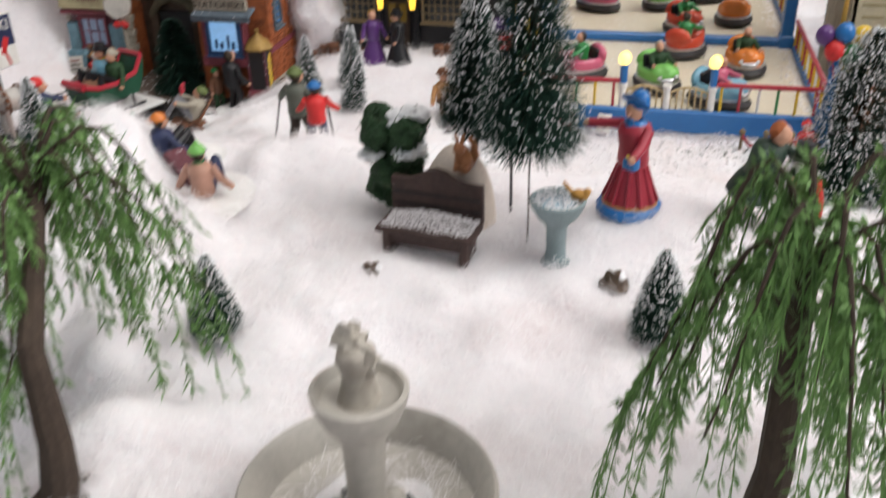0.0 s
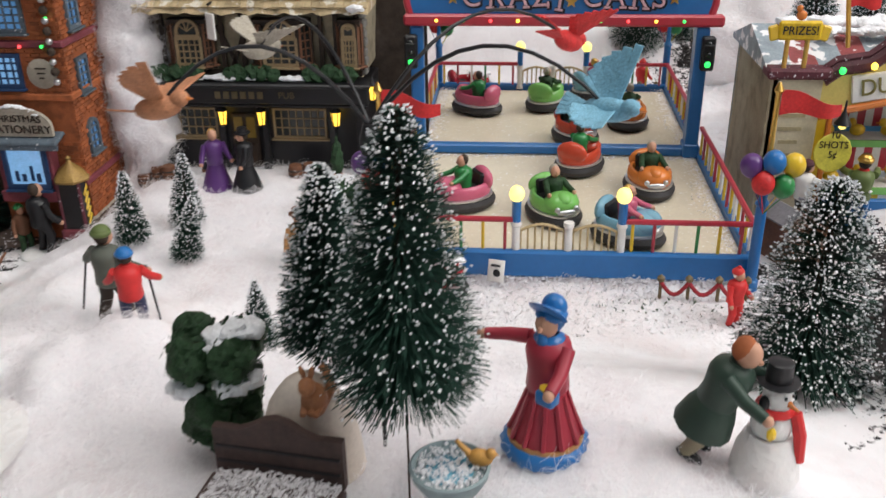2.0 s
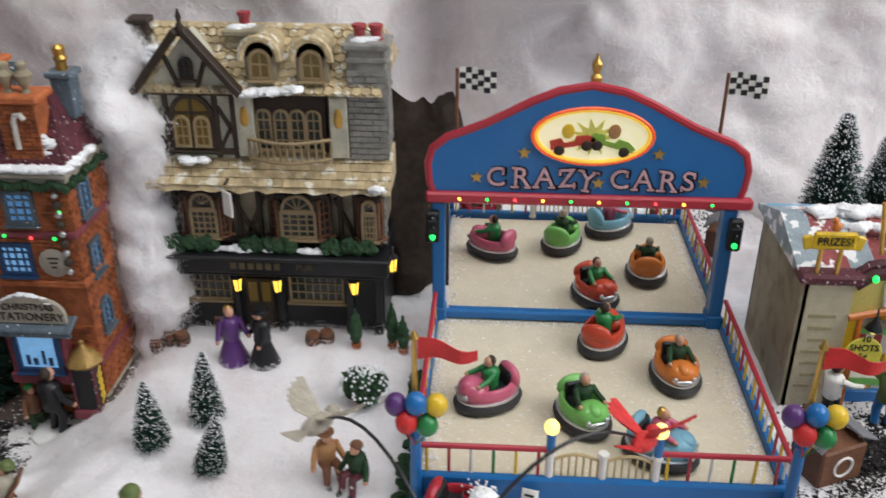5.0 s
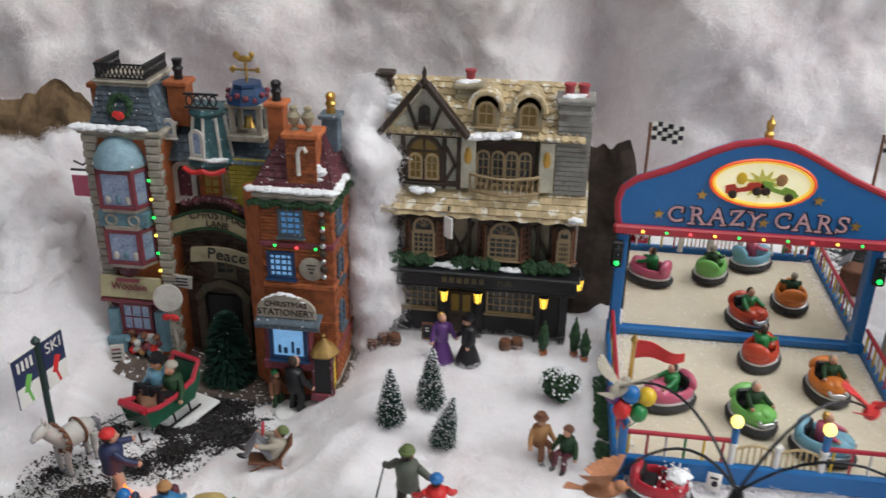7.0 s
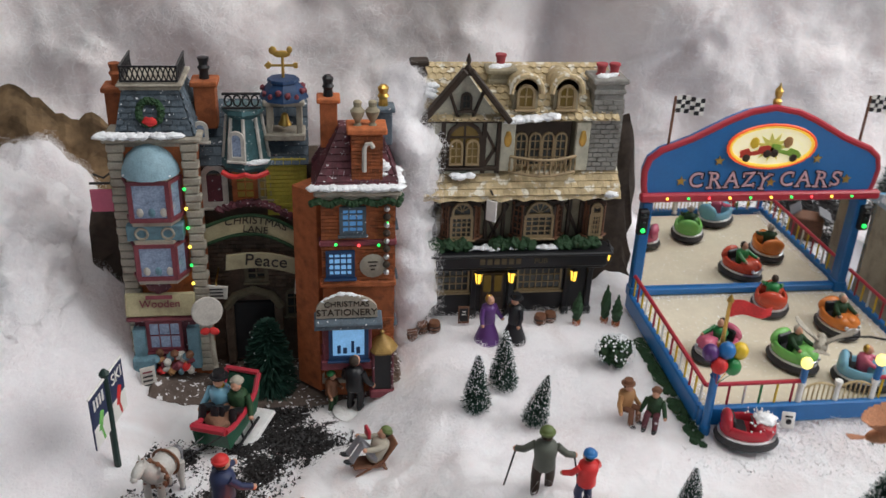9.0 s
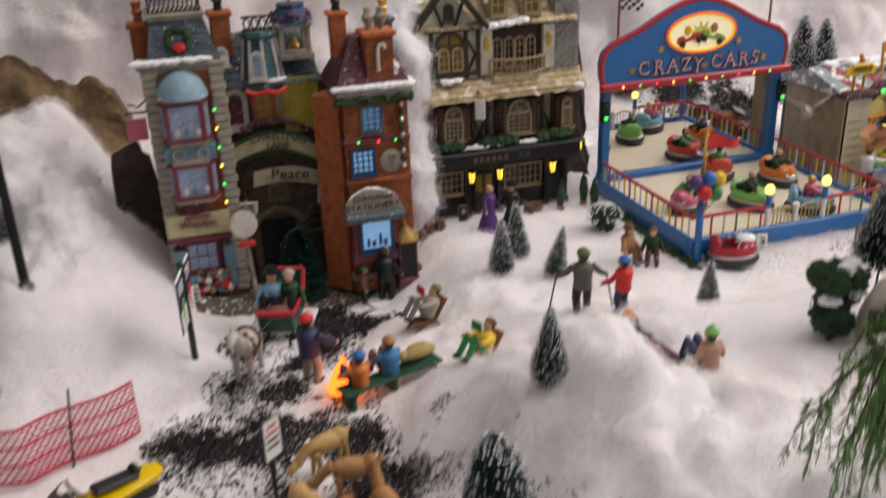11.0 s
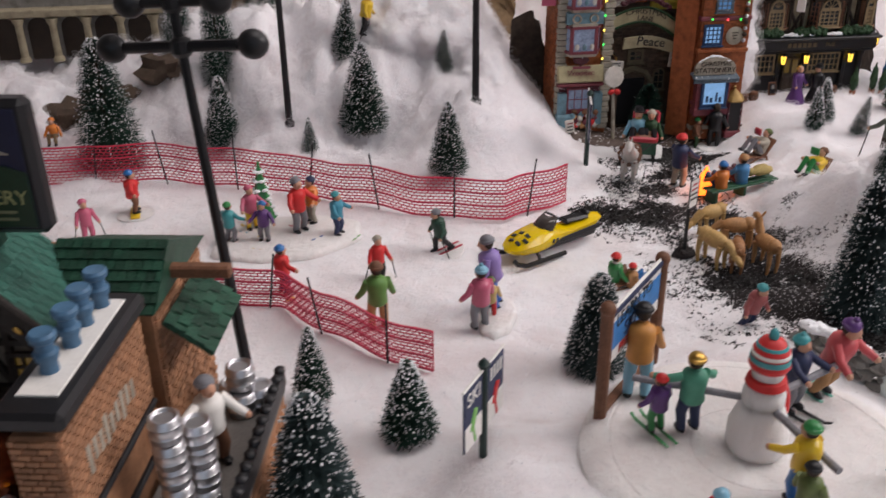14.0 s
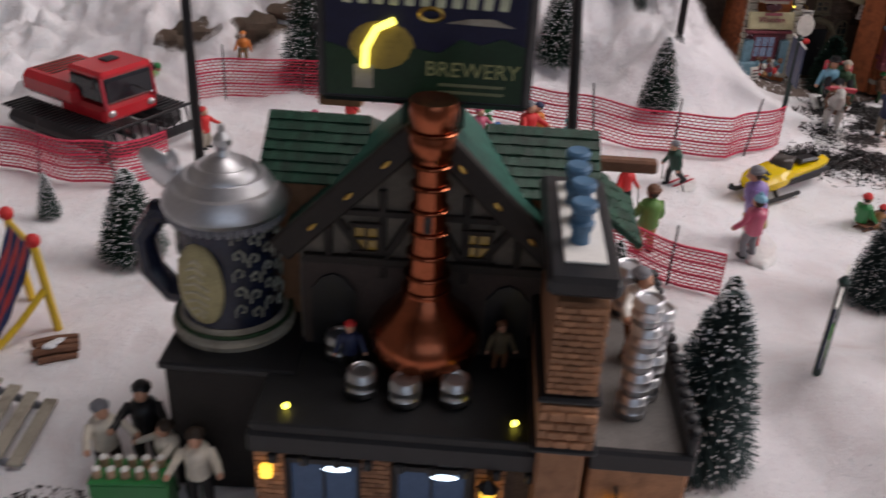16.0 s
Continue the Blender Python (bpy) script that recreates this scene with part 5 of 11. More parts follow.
def tiles(parent, p00, p10, p01, p11, nu, nv, m, name="roof_tiles", thick=0.1, round_=False):
    """Overlapping tiles over a roof slope: p00-p10 the eave, p01-p11 the ridge."""
    p00, p10, p01, p11 = map(Vector, (p00, p10, p01, p11))
    nrm = (p10 - p00).cross(p01 - p00).normalized()
    b = Build()
    rnd = random.Random(nu * 31 + nv)
    for j in range(nv):
        v0, v1 = j / nv, min(1, (j + 1.25) / nv)
        off = 0.5 if j % 2 else 0
        for i in range(nu + 1):
            u0, u1 = (i - off) / nu, (i - off + 0.9) / nu
            u0, u1 = max(0, u0), min(1, u1)
            if u1 - u0 < 0.2 / nu:
                continue
            f = lambda u, v: p00.lerp(p10, u).lerp(p01.lerp(p11, u), v)
            k = thick * rnd.uniform(0.8, 1.25)
            a0, a1, c0, c1 = f(u0, v0), f(u1, v0), f(u0, v1), f(u1, v1)
            if round_:
                am = f((u0 + u1) / 2, v0); a0 = a0.lerp(c0, 0.22); a1 = a1.lerp(c1, 0.22)
                vs = [a0 + nrm * k, am + nrm * k, a1 + nrm * k, c1 + nrm * 0.02, c0 + nrm * 0.02, a0, am, a1]
                b.add(vs, [(0, 1, 2, 3, 4), (0, 5, 6, 1), (1, 6, 7, 2)])
            else:
                vs = [a0 + nrm * k, a1 + nrm * k, c1 + nrm * 0.02, c0 + nrm * 0.02, a0, a1]
                b.add(vs, [(0, 1, 2, 3), (0, 4, 5, 1)])
    ob = part(name, b, m, parent, "", 0)
    ob["kind"] = "stuff"
    return ob


def heap(parent, pts, r, name="snow", m=None, label="clump of snow", seed=0):
    """Snow lying along points, as one rounded lumpy body."""
    b = Build()
    rnd = random.Random(seed + len(pts))
    P = [Vector(p) for p in pts]
    fine = [a.lerp(c, u) for a, c in zip(P[:-1], P[1:]) for u in (0.0, 0.33, 0.66)] + P[-1:]
    for i, p in enumerate(fine):
        k = r * rnd.uniform(0.55, 1.05)
        b.ball(p + Vector((rnd.uniform(-.1, .1), rnd.uniform(-.2, .2), rnd.uniform(-.12, .05))) * r, (k * 1.3, k, k * 0.55), 0, 10, 7, lump=0.6, seed=seed + i)
    ob = part(name, b, m or FLOCK, parent, label, 60)
    ob["kind"] = "stuff"
    return ob


def lantern(parent, x, y, z, s=1.0):
    b = Build(); b.tube([(x, y + 0.9, z + 0.9), (x, y + 0.3, z + 1.1), (x, y, z + 0.85)], 0.06, 6)
    b.lathe([(0.34 * s, 0.5), (0.36 * s, 0.55), (0.12, 0.85), (0.05, 1.0)], 6, 0, (x, y, z))
    b.lathe([(0.12, -0.62), (0.26 * s, -0.5), (0.26 * s, -0.45)], 6, 0, (x, y, z))
    ln = part("lantern", b, BLACK, parent, "black wall lantern")
    b = Build(); b.lathe([(0.18 * s, -0.45), (0.27 * s, 0.48)], 6, 0, (x, y, z))
    part("glass", b, LAMP, ln, "glowing amber glass", 0)
    b = Build()
    for k in range(6):
        a = math.pi * k / 3
        b.cyl((x + 0.2 * s * math.cos(a), y + 0.2 * s * math.sin(a), z - 0.48), (x + 0.3 * s * math.cos(a), y + 0.3 * s * math.sin(a), z + 0.52), 0.035, n=5)
    part("cage", b, BLACK, ln, "black lantern bars")


SHOPPOT = mat("red_clay_pot", (0.36, 0.05, 0.06), 0.6, vary=0.25, dirt=0.3)
CREAMWALL = mat("cream_plaster", (0.52, 0.5, 0.4), 0.85, vary=0.2, bump_=0.3, dirt=0.35)
# ---- half-timbered pub ----
DULLGOLD = mat("dull_gold", (0.16, 0.12, 0.06), 0.6, vary=0.3)


def build_pub():
    t = thing("pub_house", "miniature half-timbered pub with cream snowy roof and lit lanterns", "miniature house", 0, 0, 0)
    x0, x1, y0, y1 = -19.3, -4.9, 77.9, 87
    b = Build(); b.box(((x0 + x1) / 2, (y0 + y1) / 2, 13.2), (x1 - x0, y1 - y0, 6.0), 0, 0.1)
    part("ground_floor_wall", b, BLACK, t, "black shopfront wall")
    b = Build(); b.box(((x0 + x1) / 2, (y0 + y1) / 2 + .1, 19.6), (x1 - x0 - 0.4, y1 - y0, 5.6), 0, 0.1)
    part("middle_wall", b, PLASTER, t, "grey-cream plaster wall")
    b = Build(); b.box(((x0 + x1) / 2, (y0 + y1) / 2 + .4, 25.6), (x1 - x0 - 0.6, y1 - y0 - .4, 6.0), 0, 0.1)
    part("upper_wall", b, PLASTER, t)
    # fascia with name
    b = Build(); b.box(((x0 + x1) / 2, 77.1, 16.3), (x1 - x0 + 1.1, 1.6, 1.3), 0, 0.12)
    f = part("fascia", b, BLACK, t, "black fascia board")
    b = Build(); b.box(((x0 + x1) / 2, 76.8, 17.05), (x1 - x0 + 1.5, 2.2, 0.3), 0, 0.1); part("top_moulding", b, BLACK, f)
    b = Build(); b.box(((x0 + x1) / 2, 77.2, 15.5), (x1 - x0 + 0.8, 1.4, 0.25), 0, 0.08); part("lower_moulding", b, BLACK, f)
    words("lettering", "PUB", 0.62, f, (-9.9, 76.24, 16.3), (90, 0, 0), DULLGOLD, "gold lettering PUB")
    b = Build()
    for i in range(6):
        b.box((-14.6 + i * 0.58, 76.27, 16.3), (0.4, 0.06, 0.5), 0, 0.02)
    part("name_bars", b, DULLGOLD, f, "plain dull gold bars")
    # shop windows and door
    for wx, ww in ((-17.2, 3.6), (-9.5, 3.6)):
        win(t, wx, 77.85, 12.9, ww, 2.0, 7, 3, GLASSD, GILT, bar=0.08)
    for wx in (-19.0, -15.0, -11.9, -7.2, -5.3):
        b = Build(); b.box((wx, 77.7, 12.9), (0.45, 0.5, 5.0), 0, 0.06); b.box((wx, 77.6, 10.9), (0.6, 0.7, 0.9), 0, 0.06); b.box((wx, 77.6, 15.0), (0.6, 0.7, 0.4), 0, 0.06)
        part("pilaster", b, BLACK, t)
    b = Build(); b.box((-13.4, 77.75, 12.4), (1.9, 0.2, 4.4), 0, 0.04)
    for k in (-0.45, 0.45):
        b.box((-13.4 + k, 77.62, 11.6), (0.6, 0.1, 1.6), 0, 0.03)
    d = part("door", b, TIMBER, t, "dark wooden double door")
    for k in (-0.45, 0.45):
        g = Build(); g.box((-13.4 + k, 77.62, 13.6), (0.6, 0.06, 1.5)); part("pane", g, GLASSY, d)
    for lx in (-14.7, -12.0, -6.8):
        lantern(t, lx, 77.0, 14.5, 1.25)
    lantern(t, -4.2, 76.9, 16.4, 1.25)
    for i, bx in enumerate((-17.3, -12.2, -7.0)):
        b = Build()
        for k in range(9):
            b.ball((bx + (k - 4) * 0.36, 76.6 + 0.15 * (k % 2), 17.65 + 0.12 * math.sin(k * 2)), (0.5, 0.5, 0.5), 0, 9, 6, lump=0.6, seed=k + i)
        part("window_box_hedge", b, HEDGE, t, "green garland hedge", 0)
    heap(t, [(-15.4 + k * 0.4, 76.5, 17.45) for k in range(6)] + [(-10.2 + k * 0.4, 76.5, 17.4) for k in range(5)] + [(-19.3 + k * .4, 76.5, 17.35) for k in range(3)], 0.36)
    # timbers of the middle floor
    b = Build()
    for xx in (-19.1, -18.4, -14.3, -12.9, -7.6, -6.6, -5.2):
        b.box((xx, 77.75, 19.6), (0.3, 0.3, 4.6), 0, 0.04)
    for zz in (17.5, 21.6):
        b.box(((x0 + x1) / 2, 77.72, zz), (x1 - x0, 0.32, 0.35), 0, 0.04)
    for xx, a in ((-18.8, 24), (-13.9, -24), (-13.3, 24), (-7.2, -24)):
        b.box((xx, 77.78, 19.0), (0.25, 0.22, 3.6), 0, 0.03, (0, a, 0))
    part("timber_frame", b, TIMBER, t, "dark timber framing")
    for bx, bw in ((-16.35, 2.9), (-10.2, 3.9), (-5.6, 1.5)):
        b = Build()
        hw, dpt = bw / 2, 1.0
        for zz, hh in ((17.85, 0.35), (20.75, 0.4)):
            b.slab([(bx - hw, zz), (bx + hw, zz), (bx + hw, zz + hh), (bx - hw, zz + hh)], 77.0, 78.0)
        for s in (-1, 1):
            b.box((bx + s * hw * 0.62, 76.95, 19.3), (0.22, 0.25, 3.0))
            b.box((bx + s * hw, 77.6, 19.3), (0.22, 0.3, 3.0))
        bay = part("bay", b, TIMBER, t, "dark timber bay")
        win(t, bx, 76.95, 18.2, bw * 0.56, 1.75, 4, 4, GLASSD, GILT, bar=0.09, edge=0.2)
        fan = win(t, bx, 76.9, 20.1, bw * 0.5, 1.05 if bw > 2 else 0.8, 1, 1, GLASSD, GILT, arch=True, edge=0.2, sill=False)
        for k in range(1, 5):
            a = math.pi * k / 5; rr = bw * 0.25
            q = Build(); q.tube([(0, -0.05, max(0.05, (1.05 if bw > 2 else 0.8) - rr)), (rr * math.cos(a), -0.05, max(0.05, (1.05 if bw > 2 else 0.8) - rr) + rr * math.sin(a))], 0.05, 5); part("glazing_bar", q, GILT, fan)
        for s in (-1, 1):
            win(t, bx + s * bw * 0.41, 77.25, 18.2, bw * 0.22, 2.6, 2, 5, GLASSD, WOOD, rz=s * 48, bar=0.08, edge=0.16)
    # pent roof above the middle floor
    b = Build()
    pr = [(75.9, 21.75), (76.1, 22.15), (78.4, 23.9), (79.5, 23.9), (79.5, 21.75)]
    n = 26
    for i in range(n + 1):
        xx = x0 - 0.2 + (x1 - x0 + 1.0) * i / n
        for k, (yy, zz) in enumerate(pr):
            b.v.append((xx, yy + (0.12 * math.sin(i * 1.7) if k < 2 else 0), zz + (0.1 * math.sin(i * 2.3) if k < 2 else 0.06 * math.sin(i * 1.3))))
    for i in range(n):
        for k in range(4):
            a = i * 5 + k
            b.f.append((a, a + 5, a + 6, a + 1)); b.m.append(0)
    b.f += [(0, 1, 2, 3, 4), tuple(n * 5 + k for k in (4, 3, 2, 1, 0))]; b.m += [0, 0]
    part("pent_roof", b, THATCH, t, "cream tiled pent roof with snow", 40)
    tiles(t, (x0 - .2, 75.95, 22.1), (x1 + .8, 75.95, 22.1), (x0 - .2, 78.4, 23.95), (x1 + .8, 78.4, 23.95), 30, 5, THATCH, thick=0.12)
    # gable front
    b = Build()
    b.slab([(-19.2, 23.4), (-13.7, 23.4), (-13.7, 27.6), (-16.4, 31.2), (-19.2, 27.6)], 77.4, 79.5)
    part("gable_wall", b, CREAMWALL, t, "cream plaster gable")
    for c, q, a in [((xx, 77.3, 25.6), (0.32, 0.3, 4.2), 0) for xx in (-19.1, -18.0, -14.9, -13.8)] + [((-16.45, 77.28, zz), (5.4, 0.34, 0.34), 0) for zz in (23.9, 27.7)] + [((xx, 77.32, zz), (0.24, 0.24, l), a) for xx, zz, a, l in ((-18.55, 26.0, 28, 1.8), (-14.35, 26.0, -28, 1.8), (-17.3, 28.9, -20, 2.4), (-15.5, 28.9, 20, 2.4), (-18.5, 24.8, -28, 1.6), (-14.4, 24.8, 28, 1.6))]:
        b = Build(); b.box(c, q, 0, 0.03, (0, a, 0)); part("gable_timber", b, TIMBER, t, "dark timber")
    for s in (-1, 1):
        b = Build(); b.box((-16.4 + s * 1.75, 76.95, 29.65), (5.0, 0.9, 0.45), 0, 0.1, (0, s * 51, 0))
        part("bargeboard", b, TIMBER, t, "dark bargeboard")
    win(t, -16.4, 77.25, 24.2, 2.5, 3.3, 2, 3, GLASSY, TIMBER, arch=True, bar=0.16, edge=0.3)
    for s in (-1, 1):
        win(t, -16.4 + s * 0.62, 77.1, 24.3, 0.9, 1.9, 2, 3, GLASSY, GILT, arch=True, bar=0.07, edge=0.16, sill=False)
    win(t, -16.4, 77.25, 28.6, 0.7, 1.2, 2, 2, GLASSD, TIMBER, arch=True)
    b = Build(); b.lathe([(0.25, 31.2), (0.3, 31.7), (0.12, 32.0), (0.2, 32.3), (0.04, 32.8)], 8, 0, (-16.4, 77.1, 0))
    part("finial", b, TIMBER, t)
    # balcony recess
    b = Build(); b.box((-10.4, 77.75, 25.7), (4.6, 0.3, 3.7), 0, 0.04)
    part("balcony_recess", b, TIMBER, t, "dark recess with arched windows")
    for xx in (-12.0, -10.9, -9.9, -8.9):
        win(t, xx, 77.55, 24.0, 0.85, 2.6, 2, 4, GLASSD, GILT, arch=True, bar=0.07, edge=0.14, sill=False)
    for xx in (-13.1, -7.3):
        b = Build(); b.box((xx, 77.35, 25.6), (1.1, 0.4, 3.9), 0, 0.06)
        pp = part("plaster_panel", b, CREAMWALL, t)
        b = Build(); b.ball((xx, 77.12, 26.2), (0.3, 0.08, 0.6), 0, 8, 6); b.ball((xx, 77.12, 26.7), (0.2, 0.08, 0.2), 0, 8, 6)
        part("crest", b, GOLD, pp, "gold crest")
    b = Build()
    pts = [(-12.9 + 5.1 * i / 12, 76.9 - 0.9 * math.sin(math.pi * i / 12)) for i in range(13)]
    for zz in (23.7, 24.95):
        b.tube([(px, py, zz) for px, py in pts], 0.13, 6)
    rail = part("balcony_rail", b, GILT, t, "brown bowed balcony rail")
    for px, py in pts:
        b = Build(); b.lathe([(0.09, 23.75), (0.06, 24.0), (0.1, 24.35), (0.06, 24.65), (0.09, 24.9)], 7, 0, (px, py, 0)); part("baluster", b, GILT, rail)
    # main roof
    b = Build(); b.add([(x0 - 0.3, 77.0, 27.7), (x1 + 0.3, 77.0, 27.7), (x1 + 0.1, 81.2, 31.0), (x0 - 0.1, 81.2, 31.0), (x0 - .3, 87.3, 27.7), (x1 + .3, 87.3, 27.7)],
                       [(0, 1, 2, 3), (3, 2, 5, 4), (0, 3, 4), (1, 5, 2), (0, 4, 5, 1)])
    roof = part("roof", b, THATCH, t, "cream tiled roof with snow", 0)
    tiles(t, (x0 - .3, 76.95, 27.72), (x1 + .3, 76.95, 27.72), (x0 - .1, 81.2, 31.05), (x1 + .1, 81.2, 31.05), 26, 9, THATCH, thick=0.13, round_=True)
    for dx in (-11.9, -8.8):
        b = Build()
        n = 8
        prof = [(0.95 * math.cos(math.pi * i / n), 29.9 + 0.95 * math.sin(math.pi * i / n)) for i in range(n + 1)]
        b.slab([(dx + 0.95, 28.4)] + [(dx + a, c) for a, c in prof] + [(dx - 0.95, 28.4)], 77.6, 80.6)
        dm = part("dormer", b, PLASTER, t, "arched dormer")
        b = Build(); b.tube([(dx + 1.15, 77.45, 29.7)] + [(dx + a * 1.2, 77.45, 29.9 + (c - 29.9) * 1.2) for a, c in prof] + [(dx - 1.15, 77.45, 29.7)], 0.24, 7)
        b.slab([(dx + a * 1.15, 29.9 + (c - 29.9) * 1.15) for a, c in prof], 77.6, 80.9)
        part("hood", b, THATCH, dm, "cream hood with snow")
        win(t, dx, 77.5, 28.6, 1.2, 1.7, 2, 2, GLASSY, GILT, arch=True, edge=0.2, bar=0.1)
    heap(t, [(-13.2 + k * 0.5, 77.0, 27.75 + 0.05 * k) for k in range(8)], 0.45, seed=3)
    heap(t, [(-18.9, 78.2, 29.4), (-19.1, 78.8, 29.9), (-18.6, 78.6, 30.0), (-17.2, 76.9, 23.5), (-16.6, 76.8, 23.45), (-15.9, 76.9, 23.5)], 0.42, seed=9)
    heap(t, [(-5.0, 76.0, 22.1), (-4.8, 76.1, 22.15)], 0.5, seed=5)
    # chimneys
    for cx, cy, w, zb, zt, m, pots in ((-5.5, 78.6, 2.3, 23.5, 30.7, STONE, 2), (-13.4, 80.4, 1.9, 29, 30.9, PLASTER, 1), (-19.7, 79.6, 0.9, 24, 31.6, TIMBER, 0)):
        b = Build(); b.box((cx, cy, (zb + zt) / 2), (w, w * 0.95, zt - zb), 0, 0.08)
        b.box((cx, cy, zt - 0.9), (w + 0.25, w * 0.95 + 0.25, 0.35), 0, 0.08); b.box((cx, cy, zt - 0.1), (w + 0.5, w + 0.4, 0.4), 0, 0.1)
        ch = part("chimney", b, m, t)
        if m is STONE:
            courses(ch, w, zt - zb - 1.2, 0.75, 0.38, STONE, cx, cy - w * 0.475, zb, 0, name="stone", proud=0.12)
            courses(ch, w * 0.95, zt - zb - 1.2, 0.75, 0.38, STONE, cx + w / 2, cy, zb, 90, name="stone", proud=0.12)
        for k in range(pots):
            b = Build(); b.lathe([(0.4, zt), (0.42, zt + 0.15), (0.32, zt + 0.25), (0.36, zt + 0.75), (0.45, zt + 0.85), (0.43, zt + 1.0), (0.3, zt + 1.0)], 12, 0, (cx + (k - (pots - 1) / 2) * 1.0, cy, 0))
            part("chimney_pot", b, SHOPPOT, ch, "red clay pot")
        if m is not TIMBER:
            heap(ch, [(cx - 0.5, cy - 0.4, zt + 0.15), (cx + 0.4, cy - 0.3, zt + 0.15)], 0.4)
    # corner stones of the right side
    for k in range(16):
        b = Build(); b.box((x1 + 0.05, 78.15 + 0.12 * (k % 2), 17.6 + k * 0.62), (0.5, 0.7 + 0.25 * (k % 2), 0.52), 0, 0.1)
        part("quoin", b, STONE, t)
    # hanging name sign
    b = Build(); b.tube([(-14.3, 77.4, 22.4), (-14.3, 75.6, 22.4)], 0.08, 6)
    hs = part("sign_bracket", b, BLACK, t)
    b = Build(); b.box((-14.3, 75.7, 21.0), (0.16, 0.9, 1.7), 0, 0.05, (0, 0, 50))
    part("hanging_sign", b, WHITE, hs, "small white hanging sign")
    rebase(t, -12, 82, 10.3)
    b = Build(); b.box((0, 0, 0.9), (0.9, 0.12, 1.5), 0, 0.04, (-10, 0, 0)); b.box((0, -0.1, 0.95), (0.7, 0.05, 1.1), 1, 0.02, (-10, 0, 0))
    for k in range(3):
        b.box((0, -0.14, 0.75 + 0.25 * k), (0.45 - 0.08 * k, 0.03, 0.08), 2, 0, (-10, 0, 0))
    single("menu_board", b, [WOOD, BLACK, WHITE], "small black chalk menu board beside the pub door", "menu board", -15.9, 76.3, 10.6)


build_pub()
# barrels, logs and cypress pots by the pub
for bx, by, n in ((-20.2, 75.4, 3), (-9.6, 75.9, 2)):
    for k in range(n):
        b = Build(); b.lathe([(0.42, 0), (0.52, 0.35), (0.52, 0.6), (0.42, 1.0), (0.36, 1.0)], 12, 0)
        b.lathe([(0.535, 0.3), (0.535, 0.38)], 12, 1); b.lathe([(0.535, 0.62), (0.535, 0.7)], 12, 1)
        toy("barrel", b, [WOOD, BLACK], "small brown wooden barrel by the pub wall", "barrel", bx + k * 0.9, by + 0.3 * (k % 2), group="barrels by the pub")
for cx, cy, h in ((-6.6, 75.6, 2.6), (-4.2, 75.8, 3.0), (-3.4, 75.2, 2.4)):
    t = thing("cypress", "dark green potted cypress by the pub", "plant", cx, cy, gz(cx, cy) - 0.05, group="potted cypresses")
    b = Build(); b.lathe([(0.3, 0), (0.36, 0.5), (0.3, 0.5)], 10); part("pot", b, BRICK, t, "brown pot")
    b = Build(); b.lathe([(0.05, 0.45)] + [(0.46 * math.sin(math.pi * (0.12 + 0.85 * k / 9)) * (1 - 0.045 * k) + 0.07 * (k % 2), 0.5 + h * k / 9) for k in range(10)] + [(0.02, 0.6 + h)], 12)
    rnd = random.Random(int(cx * 10))
    b.v = [(vx * rnd.uniform(0.75, 1.25), vy * rnd.uniform(0.75, 1.25), vz + rnd.uniform(-0.08, 0.08)) for vx, vy, vz in b.v]
    part("foliage", b, HEDGE, t, "", 0)


# ---- row of shops with an arch ----
def band(lo, hi, y0, y1):
    """One closed strip between two edge lines of (x, z) points, from y0 (front) to y1."""
    b = Build()
    for (ax, az), (cx, cz) in zip(lo, hi):
        b.v += [(ax, y0, az), (cx, y0, cz), (cx, y1, cz), (ax, y1, az)]
    n = len(lo) - 1
    b.f = [(4 * i + j, 4 * i + 4 + j, 4 * i + 4 + (j + 1) % 4, 4 * i + (j + 1) % 4) for i in range(n) for j in range(4)] + [(0, 1, 2, 3), (4 * n + 3, 4 * n + 2, 4 * n + 1, 4 * n)]
    b.m = [0] * len(b.f)
    return b


def curved_banner(parent, x0, x1, y, z, h, rise, m, name, label, thick=0.25, trim=None):
    n = 14
    lo = [(x0 + (x1 - x0) * i / n, z + rise * math.sin(math.pi * i / n)) for i in range(n + 1)]
    hi = [(px, pz + h) for px, pz in lo]
    b = band(lo, hi, y, y + thick)
    o = part(name, b, m, parent, label, 0)
    if trim:
        b = Build()
        for pts in (lo, hi):
            b.tube([(px, y - 0.02, pz) for px, pz in pts], 0.14, 6)
        part("trim", b, trim, o)
    return o


def cornice(parent, cx, cy, z, w, d, m, h=0.5, over=0.5, label=""):
    b = Build()
    b.box((cx, cy, z), (w + over, d + over, h * 0.5), 0, 0.08)
    b.box((cx, cy, z + h * 0.5), (w + over * 2, d + over * 2, h * 0.5), 0, 0.1)
    return part("cornice", b, m, parent, label)


OLIVESTONE = mat("dark_olive_stone", (0.13, 0.11, 0.07), 0.85, vary=0.3, dirt=0.6, bump_=0.4)
BOARD = mat("olive_cream_board", (0.42, 0.37, 0.22), 0.7, vary=0.2, dirt=0.4, bump_=0.3)


